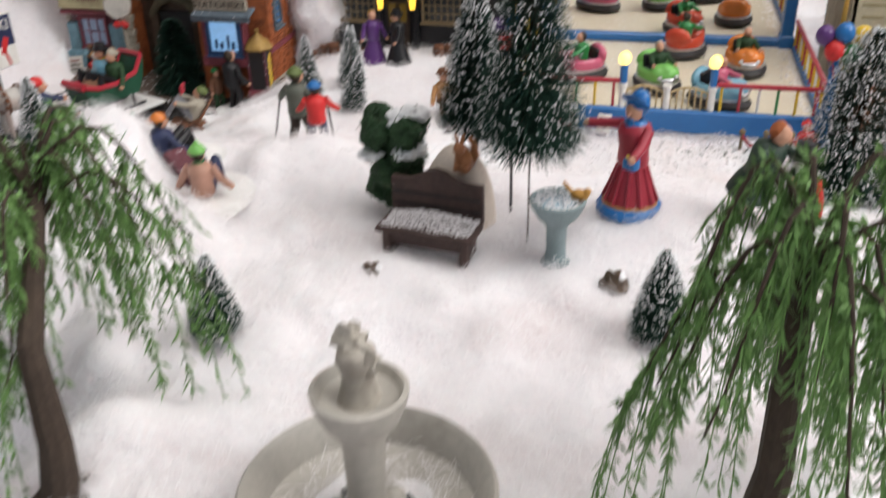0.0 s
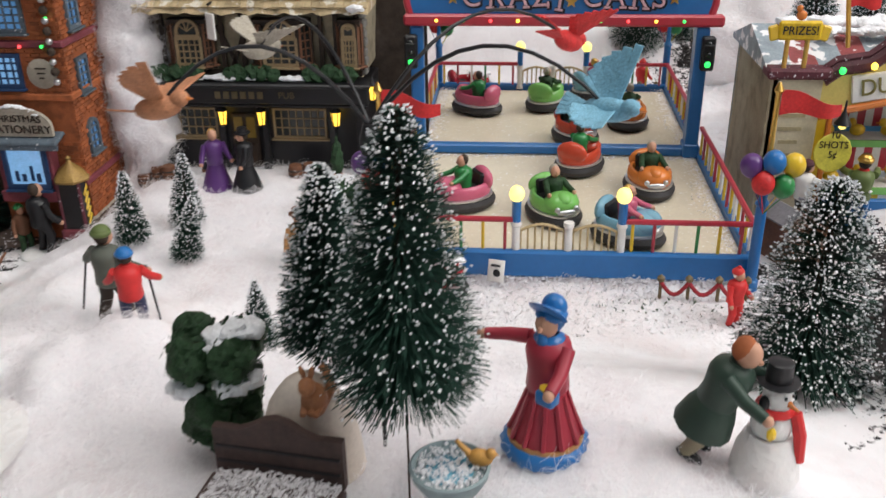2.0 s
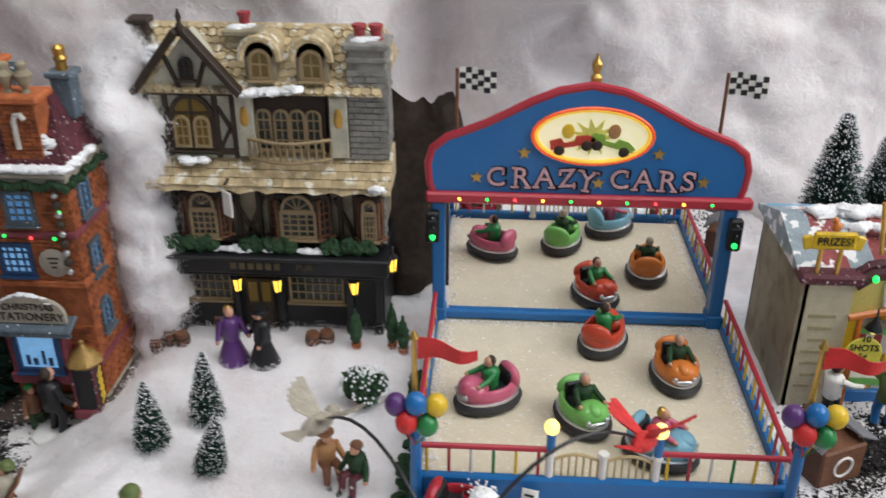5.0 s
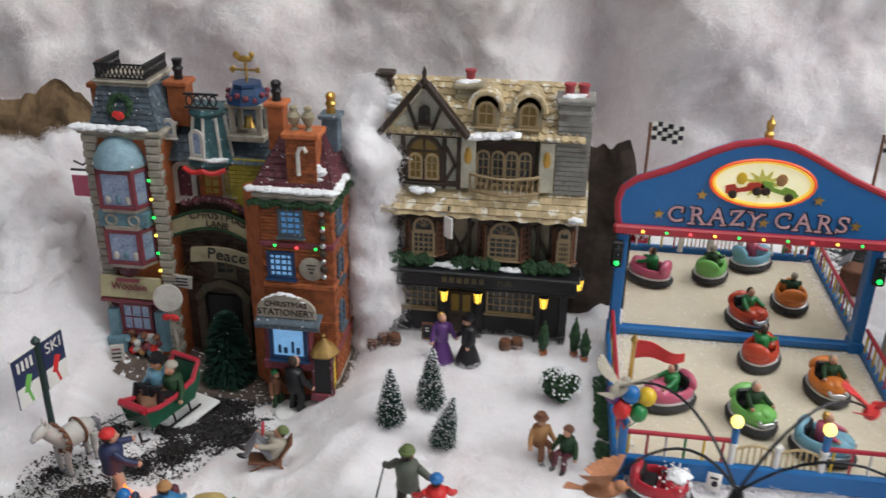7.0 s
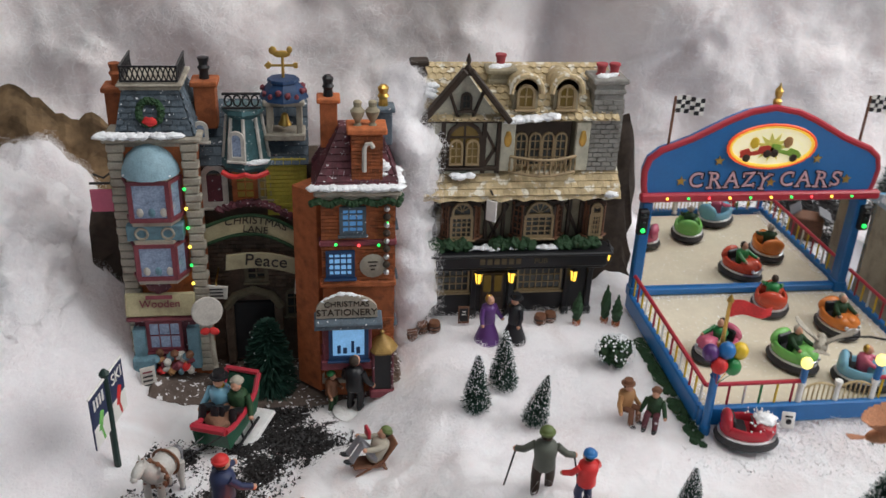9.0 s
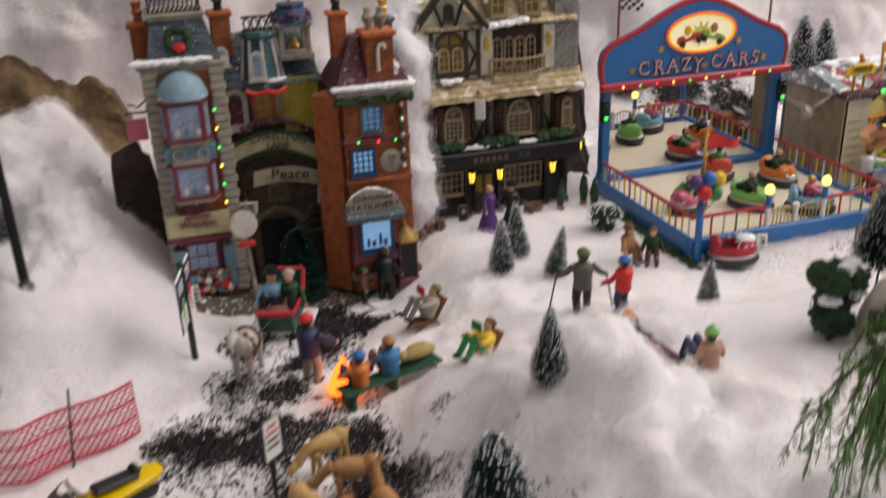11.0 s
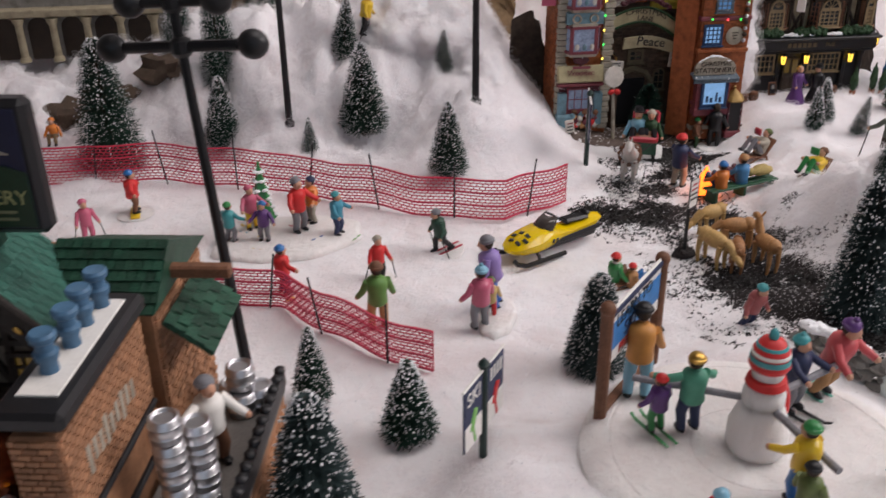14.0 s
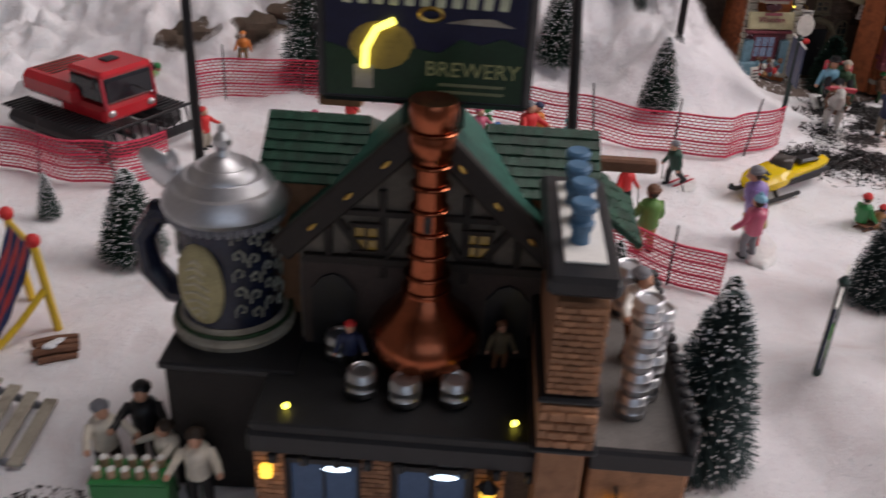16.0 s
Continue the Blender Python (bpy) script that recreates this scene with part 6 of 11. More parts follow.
def build_shops():
    t = thing("shop_row", "miniature row of shops with brick tower, arch and slate roofs", "miniature house", 0, 0, 0)
    # brick tower on the right
    x0, x1, y0, y1 = -27.2, -22.1, 71.0, 76.6
    cx, cy = (x0 + x1) / 2, (y0 + y1) / 2
    b = Build(); b.box((cx, cy, 16.2), (x1 - x0, y1 - y0, 16.6), 0, 0.06)
    b.box((x0 - 0.3, y0 + 2.2, 16.2), (2.4, 2.4, 16.5), 0, 0.05, (0, 0, 45))
    tw = part("brick_tower_wall", b, BRICK, t, "orange-red brick tower")
    courses(tw, x1 - x0, 12.6, 0.62, 0.27, BRICK, cx, y0, 12.0, 0, holes=((-1.1, 0.95, 9.3, 12), (-2.2, 0.2, 5.9, 8.4), (-2.5, 2.5, 2.6, 5.4), (-2.6, 2.6, 8.7, 9.2)), proud=0.09)
    courses(tw, y1 - y0, 15.4, 0.62, 0.27, BRICK, x1, cy, 9.0, 90, holes=((-1.6, 0.2, 12.2, 14.6), (-1.6, 0.2, 8.4, 11), (-1.6, 0.2, 4.2, 7)), proud=0.09)
    for zz, m in ((20.9, SHOPRED), (17.6, BRICK), (12.0, SHOPRED), (9.3, STONE_L)):
        b = Build(); b.box((cx, cy, zz), (x1 - x0 + 0.35, y1 - y0 + 0.35, 0.45), 0, 0.08)
        part("string_course", b, m, t)
    for k, (lx, lz) in enumerate(((-26.2, 20.9), (-24.6, 20.8), (-23.2, 20.8), (-26.6, 23.9), (-22.6, 22.5))):
        b = Build(); b.ball((lx, y0 - 0.3, lz), 0.11, 0, 8, 6)
        part("bulb", b, (BULB_G, BULB_R)[k % 2], t)
    win(t, -25.0, y0 - 0.05, 21.7, 1.6, 1.9, 3, 4, GLASSB, SLATE, bar=0.1, edge=0.25)
    win(t, -25.9, y0 - 0.05, 18.3, 1.8, 1.9, 4, 4, GLASSW, SHOPNAVY, bar=0.1, edge=0.25)
    for zz in (21.6, 17.6, 13.6):
        win(t, x1 + 0.05, y0 + 1.9, zz, 1.3, 2.0, 2, 4, GLASSB, SLATE, rz=90, bar=0.1, edge=0.25, arch=zz < 14)
    # stationery shop bay and board
    b = Build(); b.box((-25.5, y0 - 0.45, 13.4), (3.6, 1.0, 3.6), 0, 0.08); b.box((-25.5, y0 - 0.5, 11.3), (3.9, 1.2, 0.8), 0, 0.1)
    sb = part("shop_bay", b, SHOPRED, t, "dark red shop bay")
    win(t, -25.4, y0 - 1.0, 12.0, 2.6, 2.9, 1, 1, GLASSW, SHOPNAVY, bar=0.07, edge=0.3)
    b = Build()
    for dx, dz, w, h in ((-0.7, 0.5, 0.25, 0.7), (-0.25, 0.4, 0.3, 0.5), (0.3, 0.7, 0.22, 1.0), (0.7, 0.4, 0.28, 0.6)):
        b.box((-25.4 + dx, y0 - 1.04, 12.2 + dz), (w, 0.08, h), 0, 0.03)
    part("display_goods", b, SHOPNAVY, t, "dark shapes of goods in the window")
    b = Build(); b.box((-25.4, y0 - 0.7, 15.1), (4.9, 1.5, 0.3), 0, 0.1, (16, 0, 0)); b.box((-25.4, y0 - 1.25, 14.75), (4.9, 0.12, 0.5), 0, 0.04)
    part("canopy", b, SLATE, t, "blue-grey canopy")
    n = 12
    out = [(-25.5 + 2.2 * math.cos(math.pi * i / n), 15.9 + 1.25 * math.sin(math.pi * i / n)) for i in range(n + 1)]
    b = Build(); b.slab([(-27.7, 15.3), (-23.3, 15.3)] + out, y0 - 0.9, y0 - 0.6)
    so = part("shop_board", b, STONE_L, t, "cream arched shop board")
    words("lettering", "CHRISTMAS", 0.62, so, (-25.5, y0 - 0.93, 16.45), (90, 0, 0), TIMBER, "brown lettering CHRISTMAS", 0.03, bend=0.02)
    words("lettering", "STATIONERY", 0.74, so, (-25.5, y0 - 0.93, 15.75), (90, 0, 0), TIMBER, "brown lettering STATIONERY", 0.03)
    heap(t, [(-27.2 + k * 0.45, y0 - 0.75, 16.5 + 0.75 * math.sin(math.pi * (k + 0.5) / 8)) for k in range(8)], 0.2)
    b = Build(); b.lathe([(0.85, -0.06), (0.95, 0), (0.85, 0.06)], 16); 
    rs = part("round_sign", b, STONE_L, t, "small round cream sign"); rs.matrix_basis = pose(-23.6 * U, (y0 - 0.15) * U, 19.1 * U, 90, 0, 0)
    for k in range(3):
        q = Build(); q.box((0, 0.35 - 0.3 * k, 0.1), (0.7 - 0.2 * k, 0.09, 0.04)); part("text_bar", q, TIMBER, rs)
    cornice(t, cx, cy, 24.4, x1 - x0, y1 - y0, STONE_L, 0.7, 0.45)
    b = Build()
    for k in range(22):
        b.ball((x0 - 0.6 + k * 0.28, y0 - 0.4, 24.15 + 0.12 * math.sin(k * 1.1)), 0.26, 0, 8, 5, lump=0.5, seed=k)
    for k in range(18):
        b.ball((x1 + 0.4, y0 + k * 0.3, 24.15 + 0.12 * math.sin(k * 1.1)), 0.26, 0, 8, 5, lump=0.5, seed=k)
    part("garland", b, HEDGE, t, "green garland", 0)
    heap(t, [(x0 - 0.5 + k * 0.42, y0 - 0.3, 25.2) for k in range(14)] + [(x1 + 0.2, y0 + k * 0.5, 25.15) for k in range(8)], 0.42, seed=2)
    # hip roof
    a = [(x0 - 0.5, y0 - 0.3, 25.1), (x1 + 0.3, y0 - 0.3, 25.1), (x1 + 0.3, y1, 25.1), (x0 - 0.5, y1, 25.1)]
    p = [(x0 + 1.4, cy - .6, 28.7), (x1 - 1.1, cy - .6, 28.7), (x1 - 1.1, cy + .8, 28.7), (x0 + 1.4, cy + .8, 28.7)]
    b = Build(); b.add(a + p, [(0, 1, 5, 4), (1, 2, 6, 5), (2, 3, 7, 6), (3, 0, 4, 7), (4, 5, 6, 7)])
    part("hip_roof", b, MAROON, t, "maroon hip roof", 0)
    tiles(t, a[0], a[1], p[0], p[1], 12, 9, MAROON, thick=0.1); tiles(t, a[1], a[2], p[1], p[2], 12, 9, MAROON, thick=0.1); tiles(t, a[3], a[0], p[3], p[0], 12, 9, MAROON, thick=0.1)
    b = Build(); b.box((-24.0, y0 + 0.9, 27.2), (2.1, 1.7, 3.6), 0, 0.06); b.box((-24.0, y0 + 0.9, 29.1), (2.7, 2.2, 0.4), 0, 0.08)
    st = part("gable_chimney", b, BRICK, t, "brick gable stack with candy cane")
    courses(st, 2.1, 3.4, 0.55, 0.26, BRICK, -24.0, y0 + 0.05, 25.4, 0, proud=0.09)
    b = Build(); b.tube([(-24.2, y0 - 0.1, 26.3), (-24.2, y0 - 0.1, 27.9), (-24.05, y0 - .1, 28.25), (-23.75, y0 - .1, 28.3), (-23.6, y0 - .1, 28.0)], 0.16, 8)
    part("candy_cane", b, SHOPWHITE, st, "white candy cane ornament")
    for k in (-0.6, 0.4):
        b = Build(); b.lathe([(0.3, 0), (0.16, 0.2), (0.42, 0.7), (0.5, 1.0), (0.25, 1.3), (0.3, 1.6), (0.2, 1.7)], 10, 0, (-24.0 + k, y0 + 0.8, 29.3))
        part("urn", b, PLASTER, st, "olive-grey stone urn")
    heap(st, [(-22.9, y0 + 0.4, 25.7), (-22.8, y0 + 0.5, 26.3), (-23.0, y0 + .3, 26.9)], 0.38)
    for hx, hy, hz, hh in ((-26.5, 74.2, 27, 30.4), (-22.7, 74.6, 27, 29.6)):
        b = Build(); b.box((hx, hy, (hz + hh) / 2), (1.2, 1.2, hh - hz), 0, 0.06); b.box((hx, hy, hh), (1.6, 1.6, 0.35), 0, 0.08)
        c = part("chimney", b, BRICK if hx < -25 else SLATE, t)
        b = Build(); b.lathe([(0.35, 0), (0.3, 0.5), (0.42, 0.7), (0.3, 0.9), (0.4, 1.3), (0.2, 1.5)], 10, 0, (hx, hy, hh + 0.15))
        part("chimney_pot", b, BLACK if hx < -25 else GOLD, c)
    # string of ornaments hanging down the corner
    for k in range(9):
        b = Build(); b.ball((x1 - 0.55, y0 - 0.3, 23.6 - k * 0.62), 0.22 + 0.05 * (k % 2), 0, 8, 6)
        part("ornament", b, (SILVER, BARK)[k % 2], t)
    # middle: stone wall, arch boards, yellow gable, turret, bell tower
    b = Build(); b.box((-31.8, 78.0, 16.4), (9.0, 3.6, 17.0), 0, 0.06)
    mw = part("stone_wall", b, DARKSTONE, t, "dark brown stone wall")
    courses(mw, 9.0, 10.5, 0.7, 0.34, DARKSTONE, -31.8, 76.2, 14.0, 0, proud=0.12, name="stone", holes=((-3.8, 3.4, 5.0, 9.0), (-2.6, -0.2, 0, 2.5)))
    # no hole here: a black panel paints the shade under the arch
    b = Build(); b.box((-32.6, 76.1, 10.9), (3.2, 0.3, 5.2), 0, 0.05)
    part("passage", b, BLACK, t, "flat black panel for the shade under the arch")
    for px in (-34.4, -30.6):
        b = Build(); b.box((px, 75.9, 10.8), (0.7, 0.8, 5.4), 0, 0.1)
        part("passage_pier", b, DARKSTONE, t)
    b = Build(); b.tube([(-34.6, 75.7, 13.2), (-33.9, 75.7, 14.2), (-32.5, 75.7, 14.7), (-31.1, 75.7, 14.2), (-30.4, 75.7, 13.2)], 0.35, 8)
    part("passage_arch", b, OLIVESTONE, t, "dark olive arch moulding")
    win(t, -32.2, 76.1, 15.4, 1.5, 1.2, 2, 2, GLASSD, OLIVESTONE, bar=0.12, edge=0.3)
    win(t, -29.4, 76.1, 12.2, 1.2, 2.3, 2, 3, GLASSD, OLIVESTONE, arch=True)
    cb = curved_banner(t, -36.0, -28.0, 74.6, 18.5, 1.5, 1.5, BOARD, "arch_board", "cream arched board", trim=HEDGE)
    words("lettering", "CHRISTMAS", 0.85, cb, (-32.0, 74.55, 21.1), (90, 0, 0), TIMBER, "brown lettering CHRISTMAS", 0.03, bend=0.08)
    words("lettering", "LANE", 0.75, cb, (-32.0, 74.55, 20.35), (90, 0, 0), TIMBER, "brown lettering LANE", 0.03)
    b = Build()
    for k in range(12):
        b.ball((-34.6 + k * 0.45, 74.7, 21.55 + 0.9 * math.sin(math.pi * (k + .5) / 12)), (0.4, 0.3, 0.26), 0, 8, 6, lump=0.5, seed=k)
    part("crown_scroll", b, MAROON, cb, "dark red carved crest", 0)
    pb = curved_banner(t, -34.2, -28.6, 74.2, 16.9, 1.2, 0.45, mat("olive_board", (0.36, 0.32, 0.2), 0.7, vary=0.15, dirt=0.4), "peace_board", "cream curved board")
    words("lettering", "Peace", 1.35, pb, (-31.3, 74.15, 17.95), (90, 0, 0), BLACK, "black lettering Peace", 0.03)
    for sx, sz, w, h in ((-35.0, 15.6, 1.6, 1.1), (-28.6, 16.0, 1.3, 1.6)):
        b = Build(); b.box((sx, 73.9, sz), (w, 0.15, h), 0, 0.04, (0, 6, 0))
        s = part("hanging_board", b, SHOPWHITE, t, "small white hanging board")
        for k in range(3):
            b = Build(); b.box((sx, 73.8, sz + h * 0.25 - k * h * 0.25), (w * 0.6, 0.04, 0.1)); part("text_bar", b, BLACK, s)
        b = Build(); b.tube([(sx, 76, sz + h * 0.8), (sx, 73.9, sz + h * 0.75), (sx, 73.9, sz + h * 0.5)], 0.07, 5)
        part("bracket", b, GOLD, s, "gold bracket")
    for ob, bx, bz in ((cb, -32.0, 20.0), (pb, -31.4, 17.8)):
        ob.matrix_basis = pose(bx * U, 0, bz * U, 0, 6.5, 0) @ pose(-bx * U, 0, -bz * U)
    b = Build(); b.box((-29.6, 76.0, 23.2), (2.9, 0.6, 4.4), 0, 0.05)
    yg = part("yellow_wall", b, mat("olive_yellow_brick", (0.5, 0.42, 0.06), 0.7, dirt=0.4, bump_=0.4, random_=0.15), t, "olive-yellow brick wall")
    courses(yg, 2.9, 4.2, 0.62, 0.32, yg.data.materials[0], -29.6, 75.7, 21.0, 0, proud=0.1)
    win(t, -32.6, 75.9, 22.2, 1.5, 2.8, 2, 4, GLASSY, BRICK, arch=True, edge=0.35)
    win(t, -34.8, 76.1, 21.8, 1.5, 2.9, 1, 1, GLASSD, SHOPWHITE, arch=True, edge=0.4)
    b = Build(); b.box((-34.8, 76.08, 22.9), (1.1, 0.1, 2.3), 0, 0.04); part("shutter", b, MAROON, t, "dark red shutter")
    win(t, -31.2, 75.8, 22.4, 0.8, 2.0, 2, 3, GLASSY, PLASTER, arch=True)
    # turret
    b = Build(); b.lathe([(1.75, 24.9), (1.9, 25.2), (1.7, 25.5), (1.55, 25.6), (1.15, 28.6), (1.3, 28.8), (1.5, 29.0), (1.4, 29.3)], 8, 0, (-32.4, 76.0, 0))
    tu = part("turret", b, SHOPTEAL, t, "teal eight-sided turret", 0)
    b = Build()
    for k in range(8):
        a = 2 * math.pi * k / 8
        b.tube([(-32.4 + 1.62 * math.cos(a), 76 + 1.62 * math.sin(a), 25.5), (-32.4 + 1.2 * math.cos(a), 76 + 1.2 * math.sin(a), 28.7)], 0.13, 6)
    part("ribs", b, SHOPWHITE, tu, "white ribs")
    win(tu, -32.9, 74.6, 25.9, 0.9, 1.9, 1, 1, GLASSP, SHOPWHITE, arch=True, rz=-10, edge=0.25)
    b = Build(); b.tube([(-34.0 + 0.4 * k, 74.35 - 0.5 * math.sin(math.pi * k / 8), 25.0 - 0.25 * abs(math.sin(k * 0.8))) for k in range(9)], 0.2, 6)
    part("swag", b, FLAGRED, tu, "red swag")
    heap(tu, [(-31.6, 74.5, 25.6), (-31.1, 74.8, 25.6), (-32.0, 74.3, 25.6)], 0.35)
    b = Build()
    for k in range(4):
        b.tube([(-33.3 + 0.6 * k + 0.25 * math.cos(2 * math.pi * i / 8), 74.9, 30.0 + 0.4 * math.sin(2 * math.pi * i / 8)) for i in range(9)], 0.07, 5)
    b.box((-32.4, 74.9, 29.5), (2.6, 0.2, 0.15)); b.box((-32.4, 74.9, 30.5), (2.6, 0.2, 0.15))
    part("parapet", b, BLACK, tu, "black iron parapet")
    # bell tower
    b = Build()
    for sx in (-1, 1):
        for sy in (-1, 1):
            b.box((-29.6 + sx * 1.05, 77.0 + sy * 0.9, 28.3), (0.4, 0.4, 2.2), 0, 0.05)
    b.box((-29.6, 77.0, 27.0), (2.9, 2.6, 0.5), 0, 0.08); b.box((-29.6, 77.0, 29.5), (2.9, 2.6, 0.4), 0, 0.08)
    bt = part("bell_tower", b, STONE_L, t, "white open bell tower")
    b = Build(); b.lathe([(0.1, 0.9), (0.25, 0.8), (0.32, 0.4), (0.5, 0.05), (0.4, 0.0)], 12, 0, (-29.6, 76.8, 27.6)); part("bell", b, GOLD, bt, "golden bell")
    b = Build(); b.lathe([(1.75, 29.6), (1.7, 29.75), (1.4, 30.3), (1.05, 30.75), (1.15, 30.8), (1.1, 31.0), (0.15, 31.05)], 8, 0, (-29.6, 77.0, 0)); part("cap", b, SHOPNAVY, bt, "blue cap with red garland", 0)
    b = Build()
    for k in range(14):
        a = 2 * math.pi * k / 14
        b.ball((-29.6 + 1.45 * math.cos(a), 77 + 1.45 * math.sin(a), 30.1 + 0.2 * math.sin(k * 2)), 0.22, 0, 8, 5, lump=0.4, seed=k)
    part("garland", b, SHOPRED, bt)
    b = Build(); b.cyl((-29.6, 77, 31.0), (-29.6, 77, 32.9), 0.11, n=6); b.tube([(-30.6, 77, 31.9), (-28.6, 77, 31.9)], 0.09, 5)
    b.box((-30.6, 77, 31.9), (0.4, 0.1, 0.45), 0, 0.03, (0, 45, 0)); b.box((-28.7, 77, 31.9), (0.3, 0.1, 0.4), 0, 0.03)
    b.ball((-29.65, 77, 32.7), (0.62, 0.12, 0.26), 0, 8, 6); b.ball((-29.1, 77, 33.0), (0.2, 0.1, 0.26), 0, 8, 6); b.ball((-30.25, 77, 32.95), (0.28, 0.08, 0.3), 0, 8, 6)
    part("weather_vane", b, GOLD, bt, "gold cockerel weather vane")
    # slate roof between
    b = Build(); b.add([(-36.2, 75.6, 25.0), (-28.0, 75.6, 25.0), (-28.0, 79.5, 28.6), (-36.2, 79.5, 28.6), (-36.2, 79.8, 24), (-28, 79.8, 24)], [(0, 1, 2, 3), (3, 2, 5, 4), (0, 3, 4), (1, 5, 2), (0, 4, 5, 1)])
    part("slate_roof", b, SLATE, t, "blue-grey slate roof", 0)
    tiles(t, (-36.2, 75.5, 25.0), (-28, 75.5, 25.0), (-36.2, 79.5, 28.7), (-28, 79.5, 28.7), 14, 7, SLATE, thick=0.12)
    # toy shop on the left
    x0, x1, y0, y1 = -41.3, -35.7, 74.2, 80
    cx, cy = (x0 + x1) / 2, (y0 + y1) / 2
    b = Build(); b.box((cx, cy, 17.8), (x1 - x0, y1 - y0, 19.4), 0, 0.06)
    part("toy_shop_wall", b, BRICK, t)
    courses(t, y1 - y0, 18, 0.65, 0.3, BRICK, x0, cy, 8.6, -90, proud=0.1)
    for px in (x1 - 0.4, x0 + 0.3):
        for k in range(30):
            b = Build(); b.box((px + 0.05 * (k % 2), y0 - 0.15, 9.0 + k * 0.62), (1.0 + 0.2 * (k % 2), 0.6, 0.56), 0, 0.08)
            part("quoin", b, STONE_L, t)
    for k in range(6):
        b = Build(); b.ball((x1 - 0.9, y0 - 0.5, 16.5 + k * 1.5), 0.12, 0, 8, 6); part("bulb", b, BULB_G if k % 2 else BULB_Y, t)
    for zz, h in ((17.4, 2.6), (22.0, 2.8)):
        b = Build()
        poly = [(-40.7, y0), (-40.2, y0 - 1.3), (-37.6, y0 - 1.3), (-36.9, y0)]
        for z2, hh in ((zz - 0.45, 0.45), (zz + h, 0.4)):
            vs = [(px, py, z2) for px, py in poly] + [(px, py, z2 + hh) for px, py in poly]
            b.add(vs, [(3, 2, 1, 0), (4, 5, 6, 7), (0, 1, 5, 4), (1, 2, 6, 5), (2, 3, 7, 6)])
        bay = part("bay_cornice", b, STONE_L, t, "pale bay cornice", 0)
        win(t, -38.9, y0 - 1.25, zz, 2.5, h, 1, 1, GLASSP, SHOPRED, edge=0.28, sill=False)
        win(t, -37.25, y0 - 0.65, zz, 1.3, h, 1, 1, GLASSP, SHOPRED, rz=62, edge=0.28, sill=False)
        win(t, -40.45, y0 - 0.65, zz, 1.3, h, 1, 1, GLASSP, SHOPRED, rz=-68, edge=0.28, sill=False)
        b = Build()
        for k in range(3):
            b.ball((-39.6 + k * 0.8, y0 - 1.32, zz + 0.6), (0.25, 0.1, 0.35), k % 2, 8, 6)
        part("display_toys", b, [SHOPWHITE, SHOPBLUE], t, "pale toy shapes behind the glass")
    b = Build(); b.box((-38.8, y0 - 0.5, 20.9), (3.9, 1.2, 1.2), 0, 0.06)
    pn = part("blue_panel", b, SHOPBLUE, t, "pale blue panel with roundels")
    for k in (-0.9, 0.9):
        b = Build(); b.tube([(-38.8 + k + 0.42 * math.cos(2 * math.pi * i / 10), y0 - 1.15, 20.9 + 0.42 * math.sin(2 * math.pi * i / 10)) for i in range(11)], 0.1, 5); part("roundel", b, STONE_L, pn)
    b = Build(); b.lathe([(2.0, 0), (1.9, 0.5), (1.5, 1.3), (0.8, 1.9), (0.1, 2.1)], 14, 0, (-38.8, y0 - 0.1, 25.2))
    dm = part("half_dome", b, mat("blue_scale_dome", (0.25, 0.38, 0.45), 0.55, dirt=0.3, bump_=0.4), t, "pale blue scaled half dome", 60)
    heap(dm, [(-40.3 + k * 0.4, y0 - 1.4 + 0.1 * abs(k - 4), 25.35) for k in range(8)], 0.3)
    # toy shop front at street level
    b = Build(); b.box((-38.9, y0 - 0.35, 12.0), (4.4, 0.4, 3.6), 0, 0.05); part("shop_front", b, MAROON, t, "dark red shop front")
    for px, m in ((-40.8, SHOPBLUE), (-36.9, SHOPBLUE)):
        b = Build(); b.box((px, y0 - 0.7, 11.2), (0.9, 0.8, 3.6), 0, 0.08); part("blue_post", b, m, t, "pale blue post")
    win(t, -39.0, y0 - 0.6, 11.0, 2.4, 2.4, 3, 2, GLASSP, SHOPRED, edge=0.25)
    b = Build()
    for k in range(12):
        b.ball((-40.3 + k * 0.28, y0 - 1.0 - 0.2 * (k % 3), 10.0 + 0.3 * (k % 4)), 0.32, k % 4, 8, 6, lump=0.3, seed=k)
    part("toy_pile", b, [SHOPRED, SHOPWHITE, SHOPBLUE, WOOD], t, "pile of red, white and brown toys")
    b = Build(); b.box((-39.0, y0 - 1.0, 15.1), (5.0, 0.35, 1.8), 0, 0.12, (-14, 0, 0))
    ts = part("toy_shop_board", b, BOARD, t, "cream shop board")
    words("lettering", "Wooden", 0.8, ts, (-39.0, y0 - 1.24, 15.25), (76, 0, 0), SHOPRED, "red lettering Wooden", 0.03)
    words("lettering", "Toy Shoppe", 0.68, ts, (-39.0, y0 - 1.1, 14.6), (76, 0, 0), SHOPRED, "red lettering Toy Shoppe", 0.03)
    b = Build(); b.box((-39.0, y0 - 1.3, 15.85), (1.9, 0.05, 0.3), 0, 0.02, (-14, 0, 0)); part("name_bar", b, SHOPRED, ts, "plain red bar")
    b = Build(); b.box((-39.0, y0 - 1.0, 13.95), (5.1, 0.6, 0.35), 0, 0.1); part("red_trim", b, SHOPRED, ts)
    b = Build(); b.ball((-39.0, y0 - 0.9, 16.6), (0.9, 0.3, 0.6), 0, 10, 7, lump=0.5); part("carved_toy", b, MAROON, ts, "dark red carved rocking toy shape")
